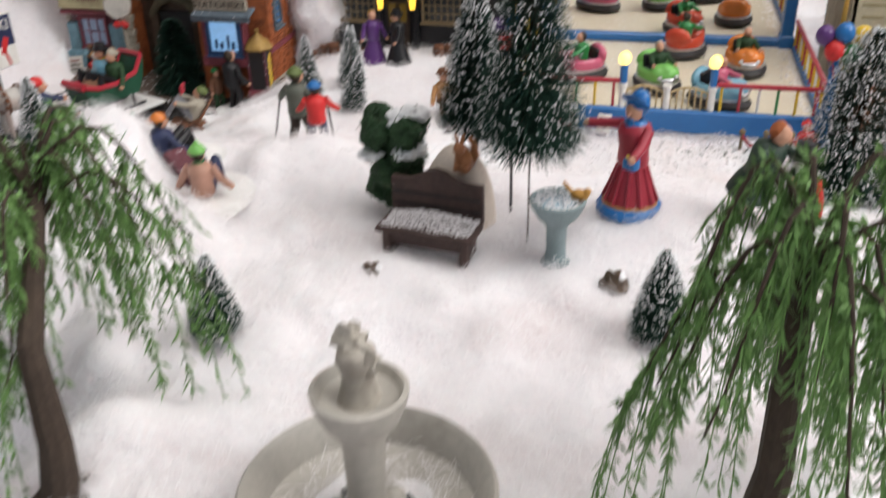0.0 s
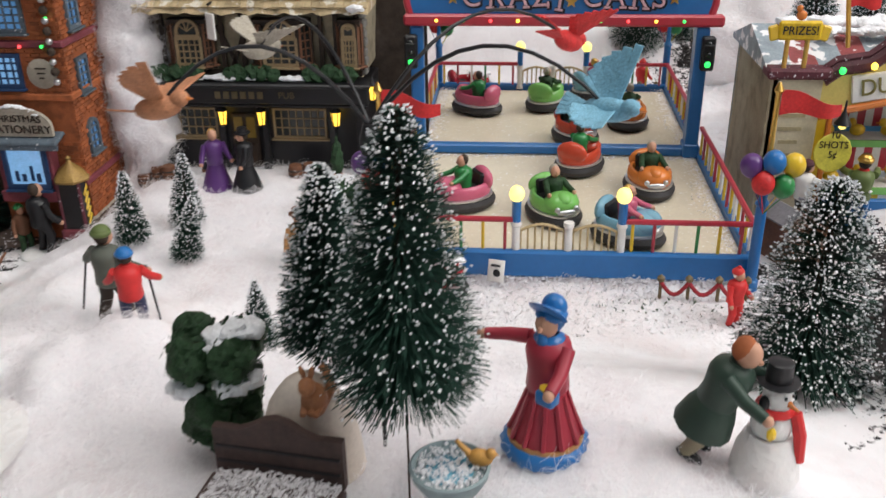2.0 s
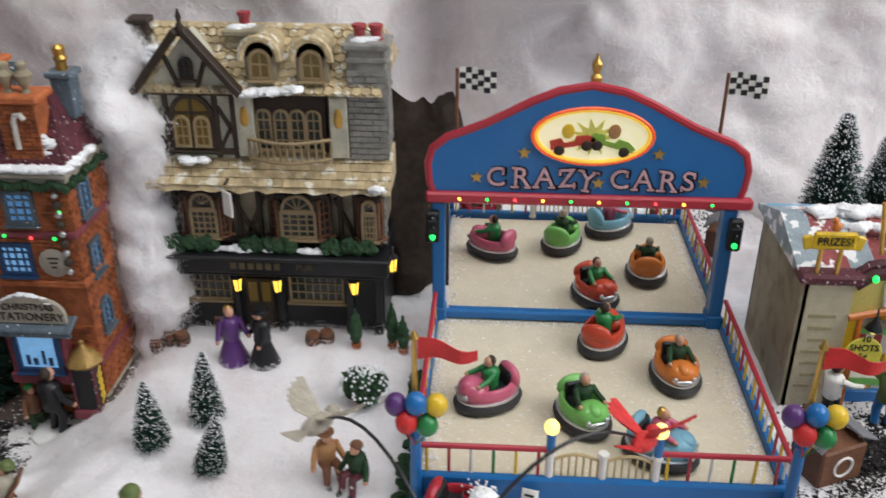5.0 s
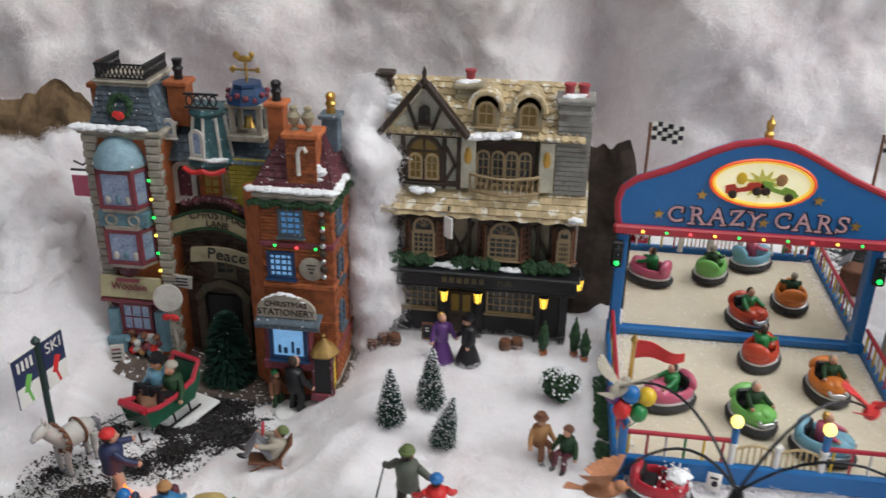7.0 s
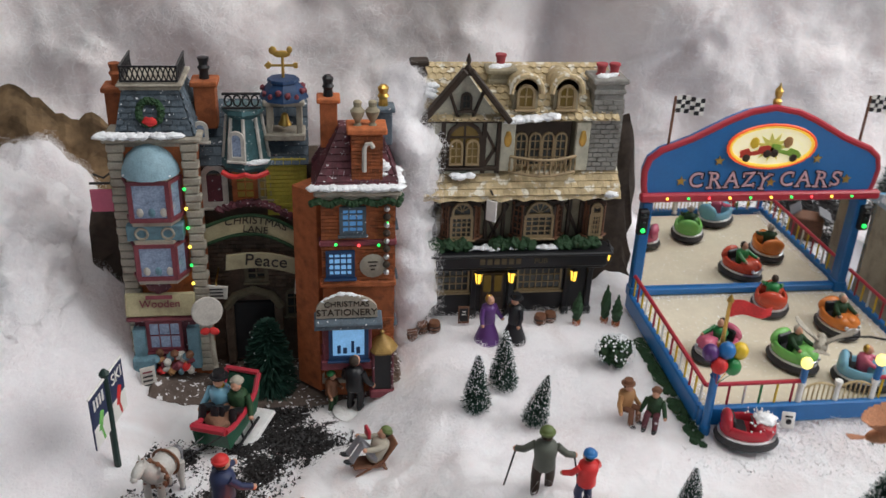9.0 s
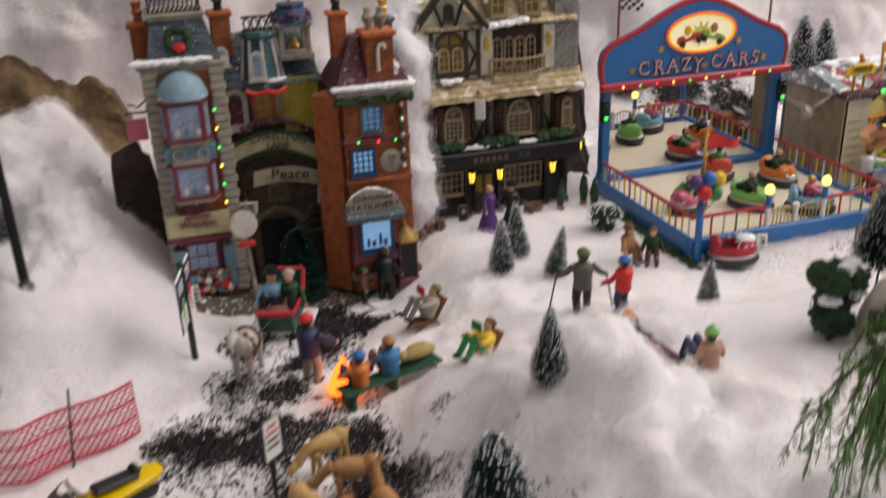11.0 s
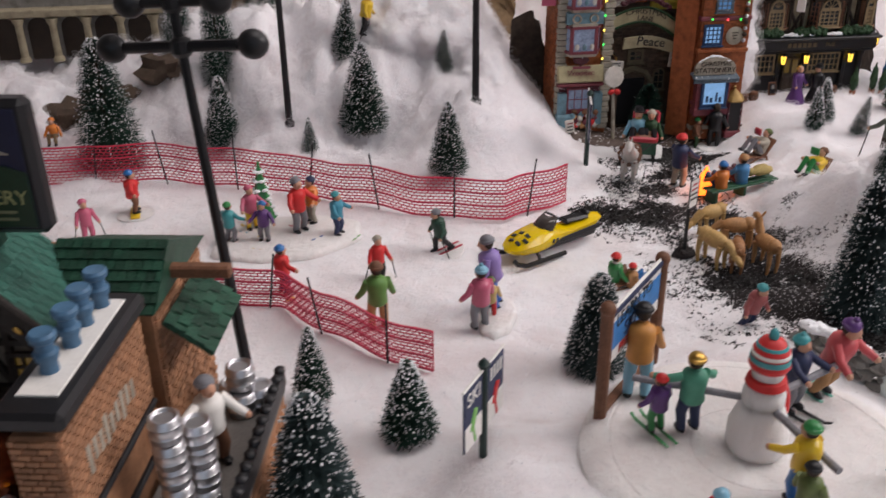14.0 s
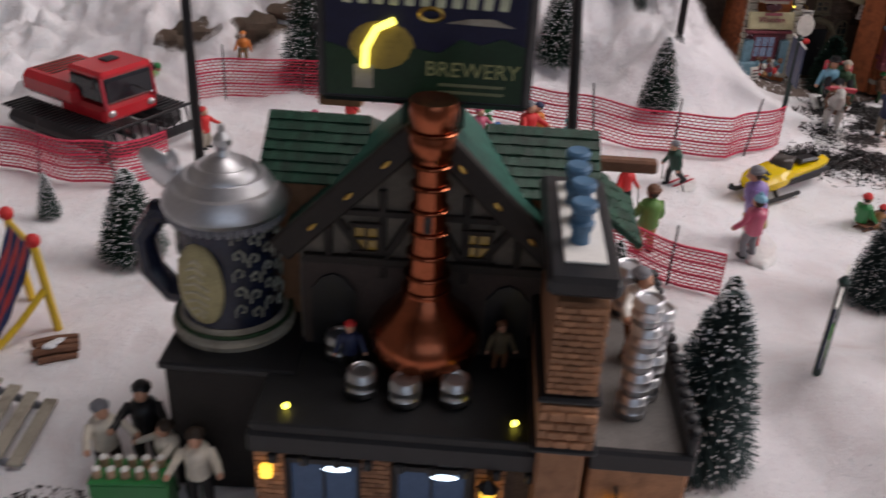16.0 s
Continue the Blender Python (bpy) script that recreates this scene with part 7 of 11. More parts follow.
    # hanging sign on the left wall
    b = Build(); b.tube([(x0, y0 + 0.3, 24.2), (x0 - 1.8, y0 + 0.3, 24.2)], 0.1, 6); b.tube([(x0, y0 + .3, 25.2), (x0 - .8, y0 + .3, 24.6), (x0 - 1.5, y0 + .3, 24.9)], 0.08, 6)
    hb = part("sign_bracket", b, BLACK, t)
    b = Build(); b.box((x0 - 1.1, y0 + 0.3, 22.9), (1.5, 0.15, 1.7), 0, 0.05); part("hanging_board", b, PINK, hb, "pink hanging board")
    cornice(t, cx, cy, 27.2, x1 - x0, y1 - y0, STONE_L, 0.7, 0.5)
    heap(t, [(x0 - 0.4 + k * 0.4, y0 - 0.5, 27.95) for k in range(6)] + [(x0 + 3.2 + k * 0.4, y0 - 0.5, 27.95) for k in range(5)], 0.4, seed=4)
    a = [(x0 + 0.4, y0 - 0.1, 27.75), (x1, y0 - 0.1, 27.75), (x1, y1, 27.8), (x0 + 0.4, y1, 27.8)]
    p = [(x0 + 1.0, y0 + 1.0, 30.8), (x1 - 0.9, y0 + 1.0, 30.8), (x1 - .9, y1 - 1, 30.8), (x0 + 1.0, y1 - 1, 30.8)]
    b = Build(); b.add(a + p, [(0, 1, 5, 4), (1, 2, 6, 5), (2, 3, 7, 6), (3, 0, 4, 7), (4, 5, 6, 7)]); part("mansard_roof", b, SLATE, t, "blue-grey mansard roof", 0)
    tiles(t, a[0], a[1], p[0], p[1], 9, 8, SLATE, thick=0.12); tiles(t, a[1], a[2], p[1], p[2], 9, 8, SLATE, thick=0.12)
    b = Build()
    for k in range(20):
        g = 2 * math.pi * k / 20
        b.ball((cx + 0.75 * math.cos(g), y0 + 0.35 + .25 * math.sin(g), 29.3 + 0.75 * math.sin(g)), 0.26, 0, 8, 6, lump=0.6, seed=k)
    wr = part("wreath", b, HEDGE, t, "green wreath with red bow", 0)
    b = Build(); b.ball((cx, y0 - 0.1, 28.8), (0.5, 0.2, 0.35), 0, 8, 6, lump=0.4); part("bow", b, FLAGRED, wr)
    cornice(t, (p[0][0] + p[1][0]) / 2, (p[0][1] + p[2][1]) / 2, 30.8, p[1][0] - p[0][0], p[2][1] - p[0][1], STONE_L, 0.5, 0.35)
    b = Build()
    xa, xb, ya, yb = p[0][0], p[1][0], p[0][1] - 0.2, p[2][1]
    for q0, q1 in (((xa, ya), (xb, ya)), ((xb, ya), (xb, yb)), ((xa, ya), (xa, yb))):
        for zz in (31.35, 32.35):
            b.tube([(*q0, zz), (*q1, zz)], 0.08, 5)
        for k in range(11):
            u, v = k / 11, (k + 1) / 11
            m0 = [q0[i] + (q1[i] - q0[i]) * u for i in (0, 1)]; m1 = [q0[i] + (q1[i] - q0[i]) * v for i in (0, 1)]
            b.tube([(*m0, 31.35), (*m1, 32.35)], 0.06, 4); b.tube([(*m1, 31.35), (*m0, 32.35)], 0.06, 4)
    part("roof_railing", b, BLACK, t, "black iron lattice railing")
    for hx, hy, hh in ((x0 + 0.2, 77.5, 30.2), (x1 + 0.6, 77.6, 30.6)):
        b = Build(); b.box((hx, hy, hh - 1.6), (1.5, 1.5, 3.4), 0, 0.06); b.box((hx, hy, hh), (1.9, 1.9, 0.4), 0, 0.08)
        c = part("chimney", b, BRICK, t)
        b = Build(); b.lathe([(0.36, 0), (0.3, 0.5), (0.45, 0.8), (0.3, 1.0), (0.42, 1.5), (0.3, 1.55)], 10, 0, (hx, hy, hh + 0.2)); part("chimney_pot", b, BLACK if hx > x0 + 1 else BRICK, c)
    win(t, -35.4, 75.6, 27.0, 0.8, 1.2, 1, 1, GLASSP, SHOPWHITE, arch=True, edge=0.25)
    # round sign on a pale post with a red bow, price card and toys before the toy shop
    b = Build(); b.cyl((-35.2, 72.4, 8.0), (-35.6, 72.6, 14.6), 0.22, 0.16, 10); sp = part("sign_post", b, STONE_L, t, "pale sign post")
    b = Build(); b.lathe([(1.05, -0.07), (1.15, 0), (1.05, 0.07)], 20); rs = part("round_sign", b, SHOPWHITE, sp, "round white sign with dark rim"); rs.matrix_basis = pose(-35.6 * U, 72.3 * U, 14.9 * U, 80, 0, 12)
    for k in (-1, 1):
        b = Build(); b.ball((-35.5 + 0.32 * k, 72.15, 13.3), (0.4, 0.2, 0.3), 0, 10, 7, (0, k * 20, 0)); part("bow", b, FLAGRED, sp, "red bow")
    b = Build(); b.box((-40.2, 71.8, 9.6), (1.1, 0.12, 1.8), 0, 0.04, (-12, 0, 20)); cd = part("price_card", b, SHOPWHITE, t, "white price card")
    for k in range(4):
        b = Build(); b.box((-40.2, 71.7 - 0.08 * (3 - k) * 0.2, 9.1 + 0.36 * k), (0.7, 0.06, 0.12), 0, 0, (-12, 0, 20)); part("text_bar", b, SHOPRED if k == 3 else BLACK, cd)
    b = Build(); b.box((-40.6, 73.2, 10.0), (1.6, 1.2, 1.4), 0, 0.12); part("toy_chest", b, SHOPBLUE, t, "pale blue toy chest")
    rnd = random.Random(77)
    for k in range(14):
        m = (FLAGRED, SHOPWHITE, DEER, SHOPRED, SHOPBLUE)[k % 5]
        b = Build(); b.ball((0, 0, 0), (rnd.uniform(0.25, 0.42), 0.3, rnd.uniform(0.25, 0.42)), 0, 9, 7, lump=0.5, seed=k); at(part("toy", b, m, t), -39.4 + 0.36 * (k % 7), 72.9 + 0.3 * (k // 7), 9.6 + 0.75 * (k // 7) + rnd.uniform(-0.2, 0.3))
    rebase(t, -31.5, 76, 8)


build_shops()


def shop_pavement():
    """Worn dark pavement before the shop row, dusted with snow."""
    rnd = random.Random(21)
    b = Build()
    nx, ny = 34, 14
    for j in range(ny):
        for i in range(nx):
            x, y = -40.5 + 19.5 * i / (nx - 1), 70.3 + 6.2 * j / (ny - 1)
            edge = min(i, nx - 1 - i, j) / 2.0
            b.v.append((x + rnd.uniform(-0.1, 0.1), y + rnd.uniform(-0.15, 0.15), gz(x, y) + (0.32 if edge > 0.4 else -0.5) + 0.06 * rnd.random()))
    b.f = [(j * nx + i, j * nx + i + 1, (j + 1) * nx + i + 1, (j + 1) * nx + i) for j in range(ny - 1) for i in range(nx - 1)]
    b.m = [0] * len(b.f)
    tagged(part("pavement", b, mat("shop_pavement", (0.12, 0.09, 0.075), 0.85, vary=0.4, scale=120, bump_=0.6, dirt=0.5, speck=((0.75, 0.73, 0.74), 260, 0.6)), None, "", 60), "dark worn pavement dusted with snow before the shops", "pavement", kind="structure")


shop_pavement()


def telephone_box():
    t = thing("telephone_box", "dark kiosk with gold roof and red base beside the brick tower", "kiosk", -22.9, 70.6, gz(-22.9, 70.6) - 0.1)
    b = Build(); b.box((0, 0, 0.35), (1.9, 1.9, 0.7), 0, 0.1); part("base", b, SHOPRED, t, "red base")
    b = Build(); b.box((0, 0, 2.3), (1.5, 1.5, 3.3), 0, 0.08); part("body", b, BLACK, t)
    for k in (-0.7, 0.7):
        b = Build(); b.cyl((k, -0.7, 0.7), (k, -0.7, 3.9), 0.12, n=8); part("corner_post", b, MAROON, t)
    b = Build(); b.lathe([(1.15, 3.9), (1.2, 4.05), (0.8, 4.6), (0.25, 5.0), (0.12, 5.2), (0.2, 5.35), (0.02, 5.5)], 12, 0, flute=-0.08); part("roof", b, mat("aged_gold_paint", (0.32, 0.2, 0.06), 0.5, 0.3, vary=0.3, dirt=0.4), t, "dull gold ribbed roof")
    for k in range(5):
        b = Build(); b.box((0.77, 0, 1.2 + k * 0.5), (0.05, 0.8, 0.25), 0, 0.03, (45, 0, 0)); part("ornament", b, YEL, t)


telephone_box()
# ---- brewery ----
def keg(parent, x, y, z, s=1.0, m=None):
    b = Build(); b.lathe([(0.55, 0), (0.62, 0.06), (0.62, 0.3), (0.66, 0.35), (0.62, 0.4), (0.62, 0.75), (0.66, 0.8), (0.62, 0.85), (0.6, 1.08), (0.52, 1.14), (0.44, 1.1), (0.4, 1.02), (0.05, 1.02)], 18)
    b.v = [(vx * s + x, vy * s + y, vz * s + z) for vx, vy, vz in b.v]
    return part("keg", b, m or SILVER, parent, "shiny metal keg", 50)


def build_brewery():
    t = thing("brewery", "miniature brick brewery with copper still, green roof and billboard", "miniature house", -80.5, 12.0, 8.2, -9)
    Z = 8.2
    def bx(c, s, ch=0.08, rot=None):
        b = Build(); b.box((c[0], c[1], c[2] - Z), s, 0, ch, rot); return b
    def up(b):
        b.v = [(x, y, z - Z) for x, y, z in b.v]; return b
    SOOT = mat("sooty_timber", (0.016, 0.011, 0.008), 0.6, vary=0.4, bump_=0.4)
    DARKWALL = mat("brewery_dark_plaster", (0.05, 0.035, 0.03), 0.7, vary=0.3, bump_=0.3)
    part("main_wall", bx((0.2, 3.4, 11.6), (12.6, 11.4, 7.2)), DARKSTONE, t, "dark stone lower wall")
    part("terrace_floor", bx((-0.2, 0.2, 15.2), (12.6, 6.2, 0.5)), mat("terrace_grey", (0.012, 0.012, 0.013), 0.5, vary=0.4), t, "dark terrace floor")
    part("fascia", bx((-0.2, -2.75, 14.5), (12.9, 0.6, 1.1), 0.15), BLACK, t, "black cornice")
    for k in range(9):
        part("bracket", bx((-5.6 + k * 1.3, -2.95, 13.8), (0.35, 0.5, 0.5), 0.08), BLACK, t)
    for wx in (-3.6, 0.9):
        win(t, wx, -2.4, 9.0 - Z, 3.0, 4.3, 2, 1, mat("brewery_pane", (0.03, 0.045, 0.07), 0.1, bump_=0.02, emit=(0.15, 0.35, 0.8), power=0.05), BLACK, edge=0.25, bar=0.12)
        g = Build(); g.ball((wx + 0.5, -2.45, 12.9 - Z), (0.6, 0.08, 0.14), 0, 10, 6); part("inside_lamp", g, mat("cool_lamp", (0.8, 0.9, 1.0), 0.3, emit=(0.7, 0.85, 1.0), power=4), t, "cool white inside lamp")
    for px in (-5.8, -1.4, 3.3):
        p = part("brick_pier", bx((px, -2.5, 11.2), (1.2, 0.5, 6.0)), BRICK_TAN, t, "brick pier")
        courses(p, 1.2, 5.6, 0.5, 0.25, BRICK_TAN, px, -2.75, 8.4 - Z, 0, proud=0.09)
    # chimney block
    cx, cy = 5.83, 0.0
    ch = part("chimney", bx((cx, cy, 15.5), (1.75, 8.0, 14.6)), BRICK_TAN, t, "tan brick chimney block")
    courses(ch, 1.75, 4.0, 0.52, 0.27, BRICK_TAN, cx, cy - 4.0, 18.9 - Z, 0, each=True, proud=0.1)
    courses(ch, 8.0, 6.4, 0.52, 0.27, BRICK_TAN, cx + 0.88, cy, 16.6 - Z, 90, each=True, proud=0.1)
    p = part("chimney_ledge", bx((cx, cy - 0.2, 18.7), (2.4, 8.2, 0.3), 0.1), BLACK, ch, "black ledge")
    p = part("chimney_foot", bx((cx, cy - 0.3, 17.6), (2.1, 8.2, 1.9)), BRICK_TAN, ch)
    courses(t, 2.1, 1.9, 0.62, 0.42, BRICK_TAN, cx, cy - 4.4, 16.7 - Z, 0, each=True, proud=0.12)
    part("chimney_ledge", bx((cx, cy - 0.3, 16.5), (2.5, 8.4, 0.3), 0.1), BLACK, ch, "black ledge")
    part("chimney_cap", bx((cx, cy, 23.5), (2.6, 8.5, 0.8), 0.2), BLACK, ch, "black cap")
    part("cap_top", bx((cx + 0.05, cy + 0.1, 23.95), (1.5, 6.6, 0.12), 0.03), WHITE, ch, "white cap inset")
    BLUEPOT = mat("blue_pot", (0.07, 0.16, 0.27), 0.5, vary=0.15)
    for k, yy in enumerate((-1.7, 0.0, 1.5, 2.9)):
        b = up(Build().lathe([(0.36, 23.9), (0.33, 24.4), (0.42, 24.55), (0.46, 24.8), (0.34, 24.9), (0.35, 25.2), (0.47, 25.3), (0.5, 25.5), (0.42, 25.62), (0.3, 25.6)], 16, 0, (cx - 0.1 + 0.1 * (k % 2), yy, 0)))
        part("chimney_pot", b, BLUEPOT, ch, "blue-grey pot")
    for k in range(9):
        part("name_bar", bx((cx + 0.99, -2.4 + k * 0.55, 20.6 + 0.1 * (k % 2)), (0.08, 0.34, 0.9 if k % 3 else 1.3), 0.02), STONE_L, ch, "plain pale bar")
    # copper still
    b = up(Build().lathe([(1.3, 15.45), (1.75, 15.6), (2.2, 16.2), (2.42, 16.9), (2.36, 17.5), (2.05, 18.05), (1.6, 18.5), (1.15, 19.0), (0.9, 19.6)], 40, 0, (0.1, 1.7, 0)))
    st = part("copper_still", b, COPPER, t, "shiny copper still with tall neck", 60)
    b = up(Build().lathe([(0.95, 19.4), (0.8, 20.5), (0.68, 22.5), (0.66, 25.2), (0.78, 25.6), (0.9, 25.8), (0.95, 26.4), (0.82, 26.6), (0.92, 26.8), (0.98, 27.6), (0.9, 27.8), (0.5, 27.75)], 28, 0, (0.1, 1.6, 0)))
    part("neck", b, COPPER, st, "copper neck", 60)
    for zz, r in ((19.6, 0.98), (20.3, 0.9), (21.3, 0.84), (22.3, 0.78), (23.3, 0.76), (24.3, 0.76), (25.2, 0.76), (26.6, 0.95)):
        b = Build().tube([(0.1 + r * math.cos(2 * math.pi * i / 24), 1.6 + r * math.sin(2 * math.pi * i / 24), zz - Z) for i in range(25)], 0.07, 6)
        part("ring", b, COPPER, st)
    b = up(Build().box((0.1, 0.75, 22.9), (0.3, 0.2, 0.7), 0, 0.05)); part("hatch", b, BLACK, st)
    # half-timbered gable
    gy = 3.0
    b = up(Build().slab([(-5.5, 15.4), (5.0, 15.4), (5.0, 20.8), (-0.2, 26.2), (-5.5, 20.8)], gy, gy + 1.0)); part("gable_wall", b, mat("gable_plaster", (0.15, 0.13, 0.105), 0.8, vary=0.2, dirt=0.4), t, "grey-brown plaster gable")
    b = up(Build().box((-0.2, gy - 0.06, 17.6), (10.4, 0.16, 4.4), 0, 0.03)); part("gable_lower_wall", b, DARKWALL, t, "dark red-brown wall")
    for xx, l, a in ((-4.2, 2.4, 0), (-1.9, 4.2, 0), (1.6, 4.2, 0), (3.8, 2.4, 0), (-3.4, 3.0, -35), (3.0, 3.0, 35), (-1.2, 3.0, 28), (0.9, 3.0, -28)):
        b = Build(); b.box((xx, gy - 0.12, 21.2 - Z), (0.32, 0.25, l), 0, 0.04, (0, a, 0)); part("gable_timber", b, SOOT, t, "dark timber")
    b = Build(); b.box((-0.2, gy - 0.14, 19.9 - Z), (10.2, 0.3, 0.4), 0, 0.04); part("gable_beam", b, SOOT, t, "dark timber beam")
    b = Build(); b.box((-0.2, gy - 0.13, 22.2 - Z), (7.0, 0.22, 0.3), 0, 0.04); part("gable_beam", b, SOOT, t, "dark timber beam")
    for wx in (-2.6, 2.1):
        win(t, wx, gy - 0.15, 20.35 - Z, 1.15, 1.3, 2, 2, GLASSY, SOOT, edge=0.2, bar=0.12)
    # doorways are black slabs on the wall, their inner shade painted on
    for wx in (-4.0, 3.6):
        b = up(Build().slab([(wx - 0.95, 15.5), (wx + 0.95, 15.5), (wx + 0.95, 18.4), (wx + 0.5, 19.0), (wx, 19.2), (wx - 0.5, 19.0), (wx - 0.95, 18.4)], gy - 0.3, gy - 0.1)); part("arch_shade", b, BLACK, t, "black slab for the shade in an arched doorway")
    for s in (-1, 1):
        b = Build(); L = 7.9
        b.box((-0.2 + s * 2.95, gy - 0.95, 23.55 - Z), (8.5, 0.4, 1.15), 0, 0.1, (0, s * 45, 0)); part("bargeboard", b, SOOT, t, "dark bargeboard")
        for k in range(3):
            q = Build(); q.ball((-0.2 + s * (1.5 + k * 1.5), gy - 1.2, 24.9 - 1.5 * k - Z), (0.25, 0.06, 0.1), 0, 8, 5, (0, s * 45, 0)); part("stud", q, GOLD, t)
    # gable roof slopes, pale green copper
    for s in (-1, 1):
        a0, a1 = (-0.2, gy - 0.8, 26.6 - Z), (-0.2 + s * 6.0, gy - 0.8, 20.7 - Z)
        c0, c1 = (-0.2, gy + 4.5, 26.6 - Z), (-0.2 + s * 6.0, gy + 4.5, 20.7 - Z)
        b = Build(); b.add([a0, a1, c1, c0] + [(v[0], v[1], v[2] - 0.3) for v in (a0, a1, c1, c0)], [(0, 1, 2, 3), (7, 6, 5, 4), (0, 4, 5, 1), (1, 5, 6, 2), (3, 2, 6, 7)] if s < 0 else [(3, 2, 1, 0), (4, 5, 6, 7), (1, 5, 4, 0), (2, 6, 5, 1), (7, 6, 2, 3)])
        part("gable_roof", b, ROOFG, t, "pale green roof slope", 0)
        if s > 0:
            tiles(t, a1, c1, a0, c0, 10, 14, ROOFG, thick=0.06)
        else:
            tiles(t, c1, a1, c0, a0, 10, 14, ROOFG, thick=0.06)
    # main roof, dark green shingles
    for x0, x1 in ((-7.6, -3.0), (2.2, 7.2)):
        e, r = (4.6, 22.5 - Z), (7.6, 24.6 - Z)
        b = Build(); b.add([(x0, e[0], e[1]), (x1, e[0], e[1]), (x1, r[0], r[1]), (x0, r[0], r[1]), (x0, 12.4, e[1]), (x1, 12.4, e[1])], [(0, 1, 2, 3), (3, 2, 5, 4), (0, 3, 4), (1, 5, 2), (0, 4, 5, 1)])
        part("main_roof", b, SHINGLE, t, "dark green shingle roof", 0)
        tiles(t, (x0, e[0] - 0.05, e[1]), (x1, e[0] - 0.05, e[1]), (x0, r[0], r[1] + 0.04), (x1, r[0], r[1] + 0.04), 12, 7, SHINGLE, thick=0.13)
        part("roof_wall", bx(((x0 + x1) / 2, 8.4, 18.2), (x1 - x0 - 0.4, 6.8, 8.4)), BRICK_TAN, t)
    part("roof_wall", bx((-0.4, 8.4, 18.2), (5.4, 6.8, 8.4)), BRICK_TAN, t)
    courses(t, 6.7, 8.2, 0.6, 0.28, BRICK_TAN, 7.02, 8.4, 14.1 - Z, 90, proud=0.09)
    part("hoist_beam", bx((8.3, 7.4, 23.2), (3.2, 0.6, 0.6), 0.1), WOOD, t, "brown hoist beam")
    b = Build(); b.box((8.3, 7.6, 21.0 - Z), (2.6, 5.0, 0.25), 0, 0.06, (0, 38, 0)); can = part("side_canopy", b, SHINGLE, t, "dark green sloping lean-to canopy")
    tiles(can, (9.35, 5.1, 20.3 - Z), (9.35, 10.1, 20.3 - Z), (7.35, 5.1, 21.9 - Z), (7.35, 10.1, 21.9 - Z), 5, 5, SHINGLE, thick=0.14)
    part("rear_chimney", bx((-4.6, 9.6, 26.3), (2.0, 2.0, 3.4)), BRICK_TAN, t, "brick rear chimney")
    part("rear_chimney_cap", bx((-4.6, 9.6, 28.2), (2.4, 2.4, 0.4), 0.1), BLACK, t)
    # billboard
    sx, sy, sz = -0.5, 4.6, 29.3
    part("billboard_stand", bx((sx + 0.4, sy + 0.3, 26.2), (2.6, 1.4, 1.4), 0.15), mat("dark_green_stand", (0.01, 0.045, 0.03), 0.4), t, "dark green stand")
    bb = part("billboard", bx((sx, sy, sz), (8.6, 1.0, 5.6), 0.25), BLACK, t, "black framed brewery billboard")
    f = sy - 0.53
    part("picture", bx((sx, f, sz), (7.8, 0.06, 4.9), 0.02), mat("night_sky_print", (0.012, 0.014, 0.045), 0.35), bb, "dark blue picture")
    b = up(Build().slab([(sx - 3.9, sz - 2.4), (sx + 3.9, sz - 2.4), (sx + 3.9, sz - 0.1), (sx + 3.0, sz + 0.2), (sx + 2.2, sz - 0.1), (sx + 1.4, sz + 0.1), (sx + 0.6, sz - 0.5), (sx - 1.0, sz - 0.3), (sx - 2.4, sz - 0.7), (sx - 3.9, sz - 0.3)], f - 0.08, f - 0.03)); part("hill_strip", b, mat("hill_print", (0.012, 0.04, 0.018), 0.4), bb, "dark green hills")
    b = up(Build().slab([(sx + 0.8, sz + 0.7), (sx + 3.4, sz + 0.65), (sx + 2.6, sz + 0.95), (sx + 1.6, sz + 0.9)], f - 0.08, f - 0.03)); part("cloud", b, STONE_L, bb, "pale cloud")
    b = up(Build().ball((sx - 1.7, f - 0.05, sz - 0.35), (1.3, 0.08, 1.0), 0, 20, 8)); b2 = part("tankard_shape", b, mat("ochre_print", (0.35, 0.25, 0.05), 0.5), bb, "plain ochre barrel shape")
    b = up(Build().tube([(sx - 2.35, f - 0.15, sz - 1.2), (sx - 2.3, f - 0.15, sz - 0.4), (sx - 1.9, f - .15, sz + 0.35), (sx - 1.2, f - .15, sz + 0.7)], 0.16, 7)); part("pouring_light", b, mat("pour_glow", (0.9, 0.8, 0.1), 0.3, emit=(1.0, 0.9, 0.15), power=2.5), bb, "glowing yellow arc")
    b = up(Build().tube([(sx + 0.2 + 0.45 * math.cos(a), f - 0.08, sz + 1.0 + 0.25 * math.sin(a)) for a in [i * math.pi / 8 for i in range(17)]], 0.09, 5)); part("ring_shape", b, GOLD, bb)
    part("mug_shape", bx((sx - 2.4, f - 0.06, sz - 1.6), (0.8, 0.08, 1.0), 0.05), STONE_L, bb, "pale mug shape")
    PRINT = mat("cream_green_print", (0.55, 0.58, 0.42), 0.5)
    for k in range(11):
        b = Build(); b.box((sx - 3.0 + k * 0.6, f - 0.07, sz + 1.75 + (0.12 if k % 3 == 0 else 0) - Z), (0.36, 0.1, 0.95 if k % 3 else 1.2), 0, 0.06, (0, 6, 0))
        part("brand_bar", b, PRINT, bb, "plain cream bar in place of the brand")
